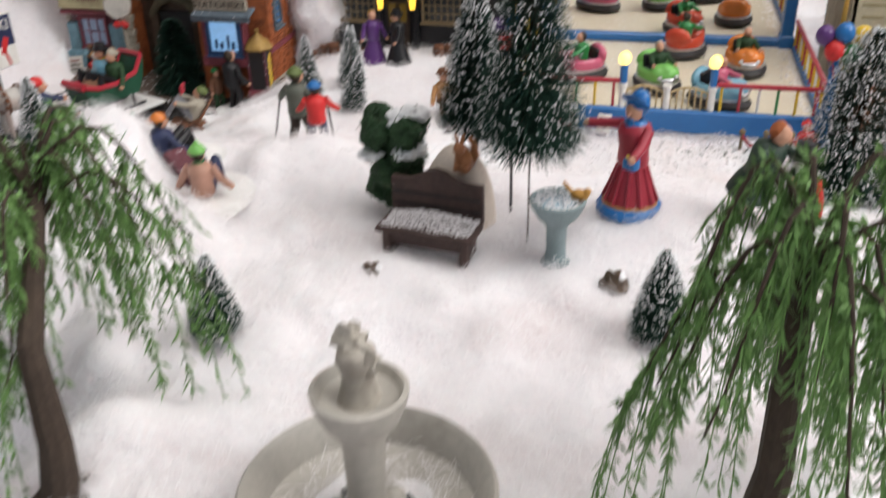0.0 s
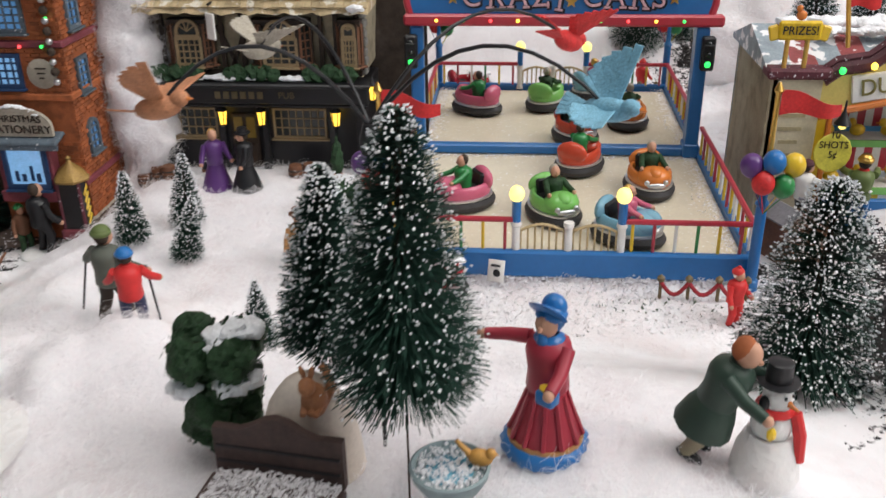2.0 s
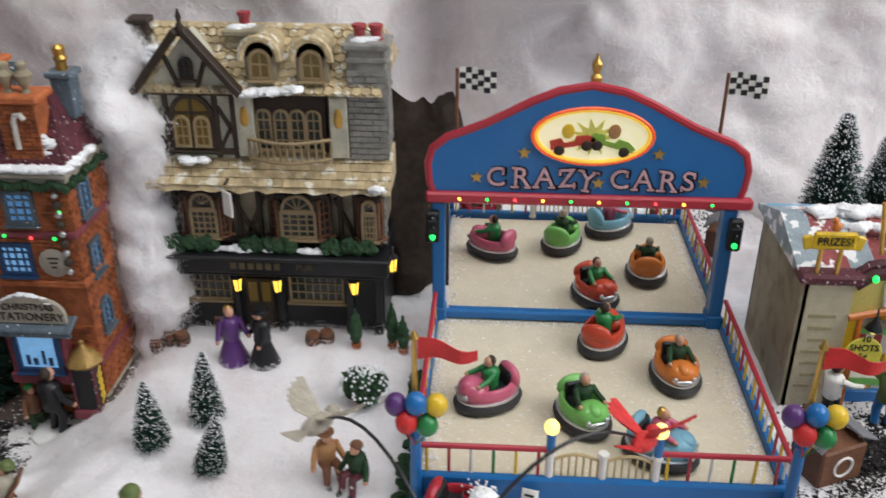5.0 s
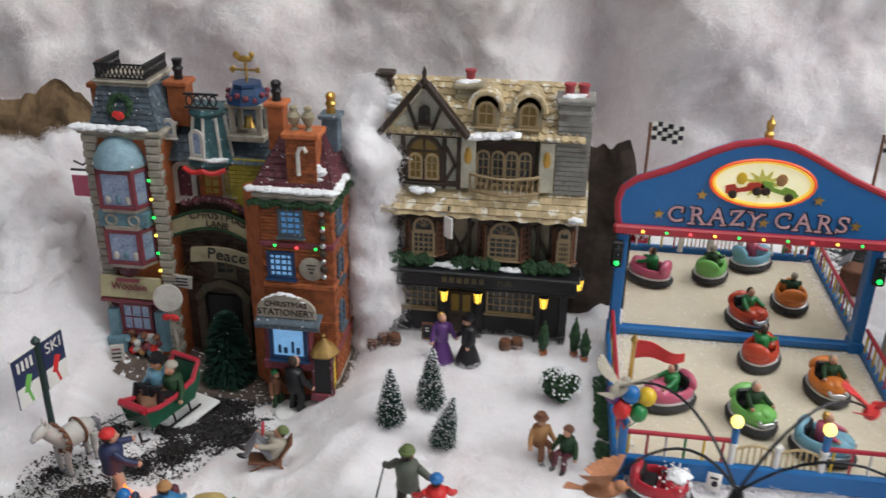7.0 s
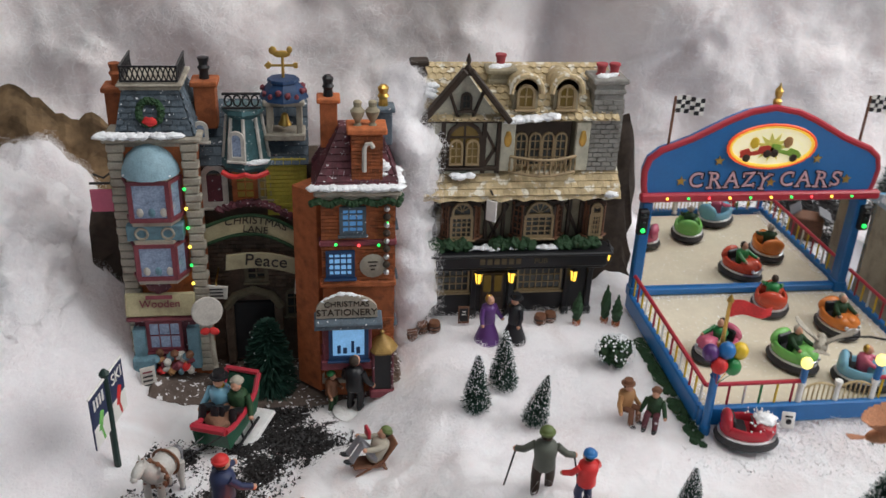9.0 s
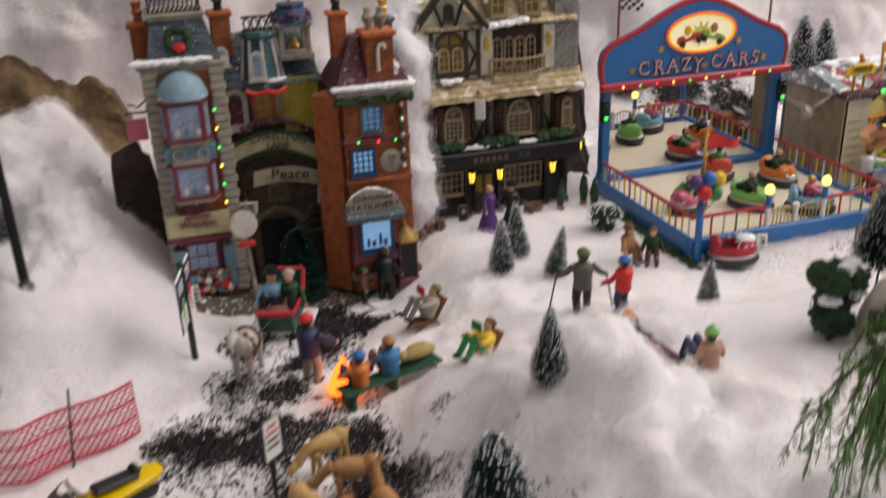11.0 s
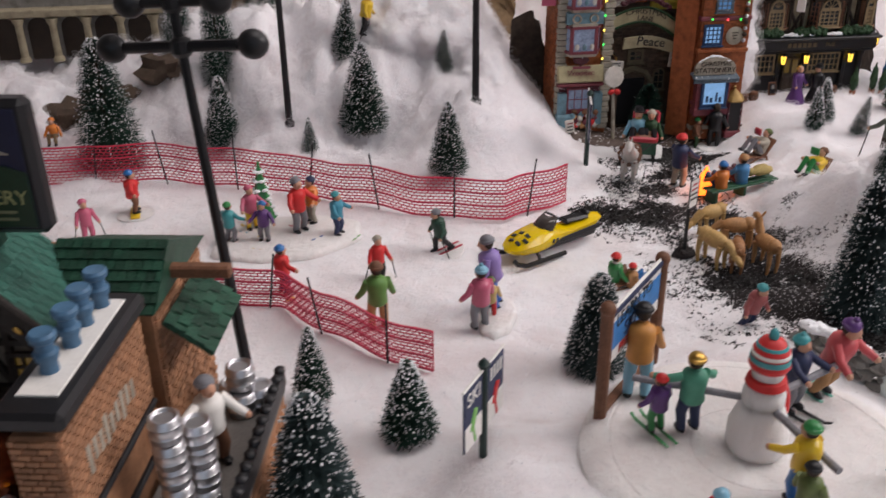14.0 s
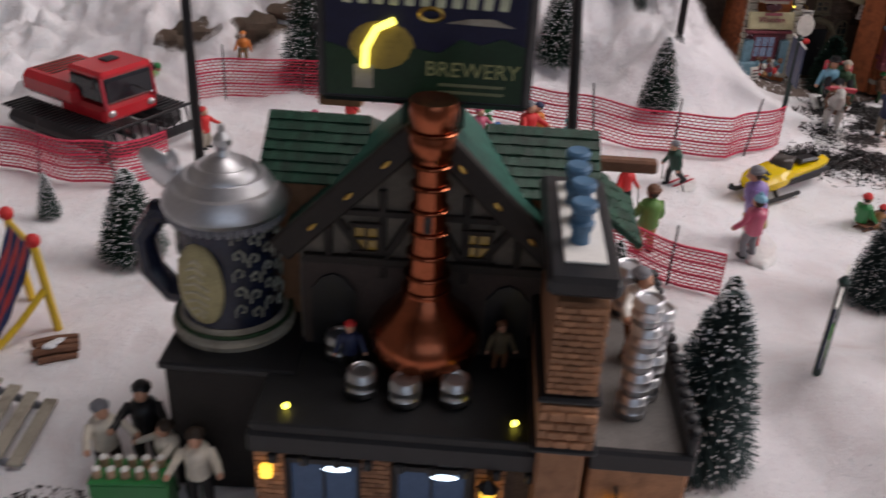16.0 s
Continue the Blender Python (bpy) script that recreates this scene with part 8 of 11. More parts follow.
    words("lettering", "BREWERY", 0.85, bb, (sx + 1.9, f - 0.08, sz - 1.15 - Z), (90, 0, 0), mat("gold_green_print", (0.35, 0.36, 0.16), 0.5), "olive lettering BREWERY", 0.03)
    for k in range(2):
        part("text_bar", bx((sx + 1.9, f - 0.07, sz - 1.75 - 0.3 * k), (2.6, 0.05, 0.12), 0.0), mat("small_print", (0.2, 0.22, 0.12), 0.5), bb)
    # left wing and kegs
    part("left_wing", bx((-8.3, 4.6, 11.9), (5.6, 8.0, 7.2)), mat("black_wing_wall", (0.018, 0.014, 0.012), 0.7, vary=0.4, bump_=0.4), t, "black left wing")
    part("left_wing_roof", bx((-8.3, 4.6, 15.4), (6.0, 8.6, 0.4), 0.1), BLACK, t)
    STEEL2 = mat("bright_keg_steel", (0.55, 0.55, 0.55), 0.33, 1.0, vary=0.1, bump_=0.05)
    for kx, ky in ((-2.3, -0.5), (-0.45, -0.9), (1.6, -0.6), (-3.6, 2.0)):
        keg(t, kx, ky, 15.5 - Z, 1.05, STEEL2)
    for lx, lz in ((-5.2, 15.6), (4.1, 15.6)):
        b = Build(); b.ball((lx, -1.9, lz - Z), 0.14, 0, 8, 6); part("spotlight", b, mat("yellow_spot", (0.9, 0.8, 0.1), 0.3, emit=(1.0, 0.85, 0.1), power=6), t)
    # right terrace
    part("right_wing", bx((9.1, 3.4, 11.6), (3.9, 12.6, 7.0)), BRICK_TAN, t, "brick right wing")
    courses(t, 12.4, 6.0, 0.6, 0.28, BRICK_TAN, 11.05, 3.4, 8.4 - Z, 90, proud=0.09)
    part("right_floor", bx((9.1, 3.4, 15.2), (4.1, 12.8, 0.4), 0.08), mat("terrace_stone", (0.16, 0.15, 0.14), 0.6, vary=0.25), t)
    part("right_rail", bx((11.0, 3.4, 15.9), (0.45, 12.9, 1.1), 0.12), BLACK, t, "black scrolled rail")
    part("front_rail", bx((9.1, -3.0, 15.1), (4.2, 0.45, 1.0), 0.12), BLACK, t)
    for k in range(16):
        b = Build(); b.ball((11.05, -2.6 + k * 0.8, 16.5 - Z), (0.3, 0.34, 0.2), 0, 8, 6); part("rail_scroll", b, BLACK, t)
    for (kx, ky, n) in ((8.9, -0.4, 5), (9.6, 0.9, 4)):
        for k in range(n):
            keg(t, kx + 0.06 * (k % 2), ky + 0.1 * (k % 3), 15.4 + k * 1.12 - Z, 1.0)
    for kx, ky, kz in ((9.0, 8.2, 15.4), (10.3, 8.0, 15.4), (9.6, 7.4, 15.4), (9.5, 7.9, 16.6)):
        keg(t, kx, ky, kz - Z, 1.1)
    for k in range(3):
        b = Build()
        b.lathe([(0.75, 8.3 - Z), (0.9, 9.0 - Z), (0.9, 9.4 - Z), (0.75, 10.1 - Z), (0.6, 10.1 - Z)], 14, 0, (12.6, 4.0 + k * 1.6, 0))
        part("barrel", b, WOOD, t, "brown wooden barrel")
    lantern(t, 8.3, -3.5, 12.6 - Z, 1.3)
    lantern(t, 3.2, -3.4, 12.9 - Z, 1.3)
    b = Build(); b.box((-5.9, -2.9, 13.0 - Z), (0.5, 0.5, 0.7), 0, 0.1); part("wall_lamp", b, LAMP, t, "glowing wall lamp")


build_brewery()


def at_brewery(lx, ly):
    a = radians(-9)
    return -80.5 + lx * math.cos(a) - ly * math.sin(a), 12 + lx * math.sin(a) + ly * math.cos(a)


bxx, byy = at_brewery(9.3, 3.6)
figurine("brewer in white shirt and brown apron among the kegs", bxx, byy, 4.6, 40, WHITE, WOOD, GREY, z=15.4, arms=((75, 20), (30, 30)))
bxx, byy = at_brewery(-3.0, 0.9)
figurine("toy gnome with red cap on the brewery terrace", bxx, byy, 2.6, 0, NAVY, BLACK, FLAGRED, hair=WHITE, z=15.4)
bxx, byy = at_brewery(3.4, 1.9)
figurine("brewer in brown clothes at the dark doorway", bxx, byy, 2.5, 0, OLIVESTONE, WOOD, WOOD, z=15.4)


def stein():
    x, y = -88.6, 17.4
    t = thing("beer_stein", "giant blue beer stein with silver lid and relief", "beer mug", x, y, 15.6, -20)
    NAVYREL = mat("navy_glaze", (0.012, 0.016, 0.035), 0.18, vary=0.4, scale=120, bump_=0.5)
    b = Build(); b.lathe([(2.75, 0), (2.8, 0.25), (2.5, 0.6), (2.35, 0.9)], 40); part("foot", b, STONE_L, t, "cream and green foot ring")
    b = Build(); b.tube([(2.6 * math.cos(a), 2.6 * math.sin(a), 0.65) for a in [i * math.pi / 16 for i in range(33)]], 0.1, 6); part("green_band", b, HEDGE, t)
    b = Build(); b.lathe([(2.3, 0.8), (2.2, 2.5), (2.15, 4.5), (2.3, 5.6), (2.35, 5.9)], 40); part("body", b, NAVYREL, t, "navy relief body", 60)
    b = Build()
    rnd = random.Random(2)
    for i in range(20):
        a = 2 * math.pi * i / 20
        if abs(a - 4.55) < 0.62:
            continue
        for j in range(5):
            z, r = 1.2 + 0.9 * j, 2.24
            w, e0 = 0.11, 0.3 * (i % 2)
            f = 1 if (i + j) % 2 else -1
            b.tube([(r * math.cos(a + f * d), r * math.sin(a + f * d), z + e0 + e) for d, e in ((-w, 0), (-w, 0.35), (-0.2 * w, 0.6), (0.7 * w, 0.45), (0.5 * w, 0.2), (-0.1 * w, 0.22))], rnd.uniform(0.04, 0.075), 5)
    part("relief", b, mat("relief_cream", (0.3, 0.31, 0.26), 0.25, vary=0.5, scale=150, dirt=0.6), t, "raised grey-cream scroll relief")["kind"] = "stuff"
    b = Build(); b.ball((2.18 * math.cos(4.55), 2.18 * math.sin(4.55), 3.0), (1.2, 0.35, 2.0), 0, 20, 12, (0, 0, math.degrees(4.55) + 90)); em = part("emblem", b, mat("olive_cream", (0.4, 0.35, 0.18), 0.55, vary=0.3, scale=200, bump_=0.6), t, "olive-cream emblem")
    b = Build()
    for k, (dz, hw) in enumerate(((1.2, 0.3), (0.85, 0.5), (0.5, 0.35), (0.1, 0.62), (-0.3, 0.62), (-0.7, 0.5), (-1.1, 0.4), (-1.4, 0.25))):
        b.tube([((2.5 - 0.06 * dz * dz) * math.cos(4.55 + v * hw / 2.4), (2.5 - 0.06 * dz * dz) * math.sin(4.55 + v * hw / 2.4), 3.0 + dz + 0.12 * math.cos(v * 3)) for v in (-1, -0.5, 0, 0.5, 1)], 0.09, 6)
    part("emblem_relief", b, mat("emblem_pale", (0.5, 0.46, 0.32), 0.45, vary=0.3), em, "raised pale scrolls")
    b = Build()
    for k in range(40):
        a = 2 * math.pi * k / 40
        b.ball((2.42 * math.cos(a), 2.42 * math.sin(a), 5.75), (0.2, 0.2, 0.28), 0, 7, 5)
    part("bead_rim", b, GREY, t, "grey-green beaded rim")
    b = Build(); b.lathe([(2.55, 5.9), (2.75, 6.2), (2.7, 6.45), (2.3, 7.0), (2.1, 7.05), (1.75, 7.45), (1.55, 7.42), (1.45, 7.62), (1.15, 7.85), (1.0, 7.8), (0.7, 8.1), (0.35, 8.25), (0.25, 8.5), (0.42, 8.75), (0.4, 9.0), (0.15, 9.3), (0.12, 9.6)], 44); part("lid", b, SILVER, t, "domed silver lid", 28)
    b = Build(); b.tube([(-2.2, 0.3, 4.9), (-3.6, 0.4, 4.8), (-4.5, 0.4, 3.4), (-4.3, 0.4, 1.7), (-3.2, 0.3, 0.7), (-2.2, 0.2, 0.8)], 0.6, 10); part("handle", b, NAVYREL, t, "thick dark handle")
    b = Build(); b.ball((-3.0, 0.4, 6.8), (1.5, 0.3, 0.8), 0, 12, 8, (0, 35, 0)); b.ball((-2.5, 0.2, 7.5), (0.3, 0.2, 0.6), 0, 8, 6); part("thumb_lever", b, SILVER, t, "silver thumb lever")


stein()
# drinkers at the table by the brewery
def beer_table():
    x, y = -92.9, 12.7
    t = thing("beer_table", "green beer table with small mugs", "table", x, y, gz(x, y), -4)
    b = Build(); b.box((0, 0, 2.25), (3.5, 1.6, 0.2), 0, 0.05); part("tabletop", b, GREEN, t)
    for sx in (-1.55, 1.55):
        b = Build(); b.box((sx, 0, 1.1), (0.2, 1.4, 2.1), 0, 0.04); part("leg", b, GREEN, t)
    b = Build(); b.box((0, -0.76, 1.3), (3.4, 0.08, 1.7), 0, 0.02); part("front_panel", b, GREEN, t)
    for k in range(10):
        mx, my = -1.4 + 0.62 * (k // 2) + 0.1 * (k % 2), -0.4 + 0.75 * (k % 2)
        b = Build(); b.lathe([(0.2, 2.35), (0.21, 2.75), (0.17, 2.8)], 10, 0, (mx, my, 0)); b.ball((mx, my, 2.8), (0.2, 0.2, 0.14), 1, 8, 5)
        part("mug", b, [MUGCLAY, WHITE], t)
MUGCLAY = mat("mug_clay", (0.45, 0.3, 0.2), 0.4, vary=0.3)
CREAM = mat("cream_shirt", (0.72, 0.66, 0.55), 0.7, vary=0.3)
beer_table()
for dx, dy, c, lg, hat, h, face in ((-94.6, 15.1, CREAM, TIMBER, GREY, 4.3, 30), (-92.9, 15.9, BLACK, BLACK, BLACK, 4.7, 0), (-91.6, 14.1, CREAM, TIMBER, TIMBER, 3.9, -60), (-90.1, 13.0, CREAM, BLACK, TIMBER, 4.3, 0)):
    figurine("drinker in cream shirt and dark trousers by the beer table" if c is CREAM else "drinker in black coat and hat by the beer table", dx, dy, h, face, c, lg, hat, arms=((30, 60), (30, 60)), group="brewery drinkers")
def striped_sling():
    x, y = -101.6, 28.5
    t = thing("canvas_sling", "red and blue striped canvas sling on yellow poles", "deck chair", x, y, gz(x, y), 126)
    for k in (-2.04, 2.04):
        b = Build(); b.tube([(k, -0.4, -0.2), (k, 0.1, 6.0)], 0.24, 8); p = part("pole", b, YEL, t, "yellow pole")
        b = Build(); b.ball((k, 0.1, 6.2), 0.42, 0, 12, 8); part("knob", b, FLAGRED, p, "red knob")
        b = Build(); b.tube([(k, 0.0, 3.0), (k, 1.6, 1.4), (k, 3.0, 0.3)], 0.2, 8); part("foot_bar", b, YEL, t, "yellow foot bar")
    for yy, zz in ((0.1, 5.75), (2.9, 0.6)):
        b = Build(); b.tube([(-2.04, yy, zz), (2.04, yy, zz)], 0.16, 8); part("crossbar", b, YEL, t, "yellow crossbar")
    nu, nv = 14, 16
    prof = lambda v: (0.1 + 2.8 * v ** 1.6 + 0.5 * math.sin(math.pi * v), 5.75 - 5.15 * v - 0.5 * math.sin(math.pi * v))
    b = Build()
    for d in (0.0, 0.08):
        b.v += [(-1.8 + 3.6 * i / nu, prof(j / nv)[0] + d + 0.05 * math.sin(i * 1.3 + j), prof(j / nv)[1]) for j in range(nv + 1) for i in range(nu + 1)]
    o = (nu + 1) * (nv + 1)
    for j in range(nv):
        for i in range(nu):
            q = (j * (nu + 1) + i, j * (nu + 1) + i + 1, (j + 1) * (nu + 1) + i + 1, (j + 1) * (nu + 1) + i)
            b.f += [q[::-1], tuple(k + o for k in q)]; b.m += [(i // 2) % 2] * 2
    part("canvas", b, [mat("navy_canvas", (0.03, 0.05, 0.16), 0.8, vary=0.3, dirt=0.4), FLAGRED], t, "blue and red striped canvas", 60)


striped_sling()


def slatted_steps():
    x, y = -98.9, 17.9
    t = thing("slatted_steps", "grey slatted wooden steps standing in the snow", "steps", x, y, gz(x, y), 85)
    for k in range(6):
        b = Build(); b.box((0, 0.85 * k, 0.35 + 0.42 * k), (5.0, 0.66, 0.18), 0, 0.05, (4, 0, 0.6 * (k % 2))); part("tread", b, STONE_L, t)
    for sx in (-2.1, 2.1):
        b = Build(); b.box((sx, 2.1, 1.0), (0.2, 5.4, 0.5), 0, 0.05, (26, 0, 0)); part("stringer", b, GREY, t, "dark grey stringer")
        b = Build(); b.box((sx, 4.2, 0.9), (0.22, 0.22, 2.4), 0, 0.04); part("leg", b, GREY, t)


slatted_steps()


def log_bundle():
    x, y = -99.6, 24.8
    t = thing("log_pile", "small pile of brown logs dusted with snow", "logs", x, y, gz(x, y), 15)
    rnd = random.Random(6)
    for k in range(7):
        ly, lz = -0.7 + 0.5 * (k % 4) + (0.25 if k > 3 else 0), 0.2 + (0.42 if k > 3 else 0)
        b = Build(); b.tube([(-1.1 + rnd.uniform(-0.2, 0.2), ly, lz), (0, ly + rnd.uniform(-0.1, 0.1), lz + 0.05), (1.1 + rnd.uniform(-0.2, 0.2), ly, lz)], rnd.uniform(0.2, 0.27), 8); part("log", b, WOOD, t)
    heap(t, [(-0.3, -0.3, 0.95), (0.3, 0.0, 0.95)], 0.26)


log_bundle()

# ---- duck shooting booth ----
def duck_booth():
    t = thing("duck_booth", "yellow fairground duck shooting booth with striped roof", "toy booth", 0, 0, 0)
    x0, x1, y0, y1, z0 = 20.4, 37.0, 71.2, 80.0, 10.3
    b = Build(); b.box(((x0 + x1) / 2, y1 - 0.3, 14.8), (x1 - x0, 0.6, 9.0), 0, 0.06); part("back_wall", b, mat("booth_blue", (0.12, 0.4, 0.65), 0.4), t, "sky blue back wall")
    b = Build(); b.box((x0 + 0.25, (y0 + y1) / 2, 14.5), (0.5, y1 - y0, 8.4), 0, 0.06); part("side_wall", b, PLASTER, t, "grey-cream side wall")
    b = Build(); b.box((x0 + 1.6, y0 + 0.4, 14.4), (3.0, 0.8, 8.2), 0, 0.1); p = part("front_panel", b, mat("booth_cream", (0.6, 0.54, 0.38), 0.6, vary=0.12, dirt=0.25), t, "cream front panel")
    for k in range(7):
        b = Build(); b.box((x0 + 1.5, y0 - 0.03, 16.4 - k * 0.75), (1.6 - 0.25 * (k % 3), 0.04, 0.2)); part("text_bar", b, mat("faded_print", (0.4, 0.34, 0.2), 0.6), p)
    b = Build(); b.box((x0 + 1.6, y0 + 0.4, 18.7), (3.7, 1.5, 0.6), 0, 0.15); part("panel_cap", b, MAROON, t, "dark red moulding")
    b = Build(); b.box((x0 + 3.3, y0 + 0.5, 13.4), (0.6, 0.9, 6.2), 0, 0.06); part("yellow_post", b, YEL, t); 
    b = Build(); b.box((x0 + 3.75, y0 + 0.4, 13.4), (0.3, 0.9, 6.0), 0, 0.06); part("orange_post", b, ORANGE, t)
    n = 16
    top = [(x0 + 3 + (x1 - x0 - 3) * i / n, 18.3 + 3.2 * math.sin(math.pi * min(1, i / n * 0.62)) + 0.25 * math.sin(i * 1.6)) for i in range(n + 1)]
    low = [(px, 16.4 + 1.6 * math.sin(math.pi * min(1, i / n * 0.62))) for i, (px, pz) in enumerate(top)]
    b = band(low, top, y0, y0 + 0.6)
    hd = part("header", b, mat("booth_yellow", (0.68, 0.55, 0.16), 0.45, vary=0.1), t, "yellow arched header", 0)
    b = Build(); b.tube([(px, y0 + 0.1, pz) for px, pz in top], 0.38, 7); b.tube([(px, y0 + 0.5, pz + 0.3) for px, pz in top], 0.35, 7); part("brown_edge", b, MAROON, hd, "dark red scalloped edge")
    b = Build(); b.tube([(px, y0 - 0.05, pz) for px, pz in low], 0.22, 7); part("orange_edge", b, ORANGE, hd, "orange lower edge")
    for i in range(1, n, 2):
        b = Build(); b.ball((top[i][0], y0 - 0.4, top[i][1]), 0.2, 0, 8, 6); part("bulb", b, (BULB_G, BULB_Y, BULB_R)[(i // 2) % 3], hd)
    b = Build(); b.box((27.2, y0 - 0.08, 18.2), (4.4, 0.2, 1.5), 0, 0.06, (0, -9, 0)); s = part("name_plate", b, WHITE, hd, "white name plate")
    words("lettering", "DUCK", 1.25, s, (27.2, y0 - 0.22, 18.2), (90, -9, 0), mat("sign_olive", (0.2, 0.17, 0.05), 0.5), "olive lettering DUCK", 0.05)
    for k, (zz, yy) in enumerate(((11.8, 73.0), (13.9, 75.2), (15.9, 77.4))):
        b = Build(); b.box(((x0 + x1) / 2 + 1.8, yy, zz), (x1 - x0 - 4, 2.0, 0.35), 0, 0.05); sh = part("shelf", b, WHITE, t, "white shelf")
        b = Build()
        for i in range(24):
            b.box((x0 + 4.4 + i * 0.5, yy - 1.0, zz - 0.85), (0.5, 0.12, 1.4), i % 2)
        b.box(((x0 + x1) / 2 + 1.8, yy - 1.08, zz + 0.05), (x1 - x0 - 4, 0.14, 0.4), 2)
        part("striped_front", b, [RED if k else YEL, WHITE, LIME], sh, "striped shelf front", 0)
        for i in range(6):
            dx = x0 + 5.0 + i * 1.9
            b = Build(); b.ball((dx, yy, zz + 0.55), (0.5, 0.35, 0.35), 0, 10, 7); b.ball((dx - 0.4, yy, zz + 1.0), 0.27, 0, 8, 6); b.cyl((dx - 0.62, yy, zz + 0.98), (dx - 0.85, yy, zz + 0.95), 0.1, 0.04, 6, 1); part("duck", b, [YEL, ORANGE], sh, "yellow duck target")
    b = Build(); b.box(((x0 + x1) / 2 + 1.8, 71.9, 10.8), (x1 - x0 - 4, 0.6, 1.2), 0, 0.08); part("counter", b, BLUE, t, "blue counter")
    STRIPE = (mat("stripe_grey", (0.3, 0.36, 0.4), 0.6, dirt=0.3, speck=((0.85, 0.85, 0.85), 120, 0.55)), mat("stripe_red", (0.3, 0.07, 0.07), 0.6, dirt=0.3, speck=((0.85, 0.83, 0.83), 120, 0.55)))
    for i in range(11):
        a0, a1 = x0 - 0.2 + (x1 - x0) * i / 11, x0 - 0.2 + (x1 - x0) * (i + 1) / 11
        b = Build(); b.add([(a0, y0 + 0.4, 18.9), (a1, y0 + 0.4, 18.9), (a1, 76.5, 20.3), (a0, 76.5, 20.3), (a0, 81, 18.9), (a1, 81, 18.9), (a0, y0 + .4, 18.6), (a1, y0 + .4, 18.6), (a1, 81, 18.6), (a0, 81, 18.6)], [(0, 1, 2, 3), (3, 2, 5, 4), (6, 7, 1, 0), (4, 5, 8, 9), (0, 3, 4, 9, 6), (1, 7, 8, 5, 2), (6, 9, 8, 7)])
        part("roof_stripe", b, STRIPE[i % 2], t, "roof stripe", 0)
    heap(t, [(24 + k * 0.9, 74.2 + 0.6 * (k % 2), 20.3) for k in range(9)], 0.5, seed=11)
    heap(t, [(22.5 + k * 1.1, 76.3 + 0.5 * (k % 2), 20.4) for k in range(11)], 0.7, seed=12)
    b = Build(); b.box((21.6, y0 - 0.2, 21.0), (2.4, 0.3, 1.0), 0, 0.12); pz = part("prizes_sign", b, mat("ribbon_yellow", (0.75, 0.5, 0.02), 0.4), t, "yellow ribbon sign")
    for k in (-1, 1):
        b = Build(); b.box((21.6 + k * 1.4, y0 - 0.1, 20.85), (0.55, 0.25, 0.8), 0, 0.08, (0, k * 15, 0)); part("ribbon_end", b, YEL, pz)
        b = Build(); b.cyl((21.6 + k * 0.55, y0, 18.9), (21.6 + k * 0.55, y0, 20.6), 0.14, n=8); part("stem", b, GOLD, pz)
    words("lettering", "PRIZES!", 0.62, pz, (21.6, y0 - 0.38, 21.0), (90, 0, 0), BLACK, "black lettering PRIZES!", 0.03)
    b = Build(); b.ball((21.6, y0 - 0.1, 21.75), (0.3, 0.22, 0.26), 0, 10, 7); b.ball((21.45, y0 - 0.1, 22.1), 0.19, 0, 8, 6); part("duck", b, ORANGE, pz)
    b = Build(); b.lathe([(1.05, -0.06), (1.1, 0), (1.05, 0.06)], 20); rs = part("round_sign", b, mat("lemon", (0.75, 0.68, 0.1), 0.5), t, "round yellow sign"); rs.matrix_basis = pose(24.3 * U, (y0 - 0.9) * U, 14.6 * U, 90, 0, 0)
    words("lettering", "10\nSHOTS\n5¢", 0.55, rs, (0, 0.45, 0.08), (0, 0, 0), BLACK, "black lettering 10 SHOTS 5¢", 0.02)
    for fx, fz in ((24.6, 21.6), (27.0, 22.4), (30.0, 23.5), (33, 23.2)):
        b = Build(); b.cyl((fx, y0 + 0.5, fz - 1.6), (fx - 0.6, y0 + 0.2, fz + 1.4), 0.14, n=7); fl = part("flag_staff", b, GOLD, t)
        part("pennant", ripple(fx - 0.45, y0 + 0.25, fz + 0.95, 1.8, 0.5), FLAGRED, fl, "rippled red pennant", 60)
    b = Build(); b.lathe([(0.5, 0), (0.46, 0.08), (0.2, 0.5), (0.08, 0.75), (0.05, 1.3)], 12, 0, (24.6, y0 - 0.9, 16.2)); lp = part("hanging_lamp", b, BLACK, t, "black hanging lamp")
    b = Build(); b.ball((24.6, y0 - 0.9, 16.15), 0.24, 0, 8, 6); part("bulb", b, GLOBE, lp)
    rebase(t, 28.7, 75.5, z0)
    t.location.x -= 0.35 * U
    t.scale.z = 1.09


duck_booth()
figurine("boy in olive jacket aiming a toy rifle at ducks", 25.6, 69.4, 4.6, 170, OLIVE, BLUE, GOLD, scarf=FLAGRED, arms=((20, 80), (20, 80)))
figurine("child in white shirt and red cap with a toy rifle", 22.6, 70.0, 4.0, 120, WHITE, BLACK, MAROON, arms=((40, 60), (20, 60)))
t = thing("popcorn_crate", "brown wooden crate with flaps open beside the ride", "crate", 21.0, 65.2, gz(21, 65.2), 25)
b = Build(); b.box((0, 0, 1.2), (3.0, 2.4, 2.4), 0, 0.12); part("body", b, WOOD, t)
b = Build(); b.box((-1.3, 0, 2.9), (1.2, 2.4, 0.15), 0, 0.04, (0, -40, 0)); b.box((1.5, 0, 2.7), (1.4, 2.4, 0.15), 0, 0.04, (0, 25, 0)); part("lid", b, GREY, t, "grey lid flaps")
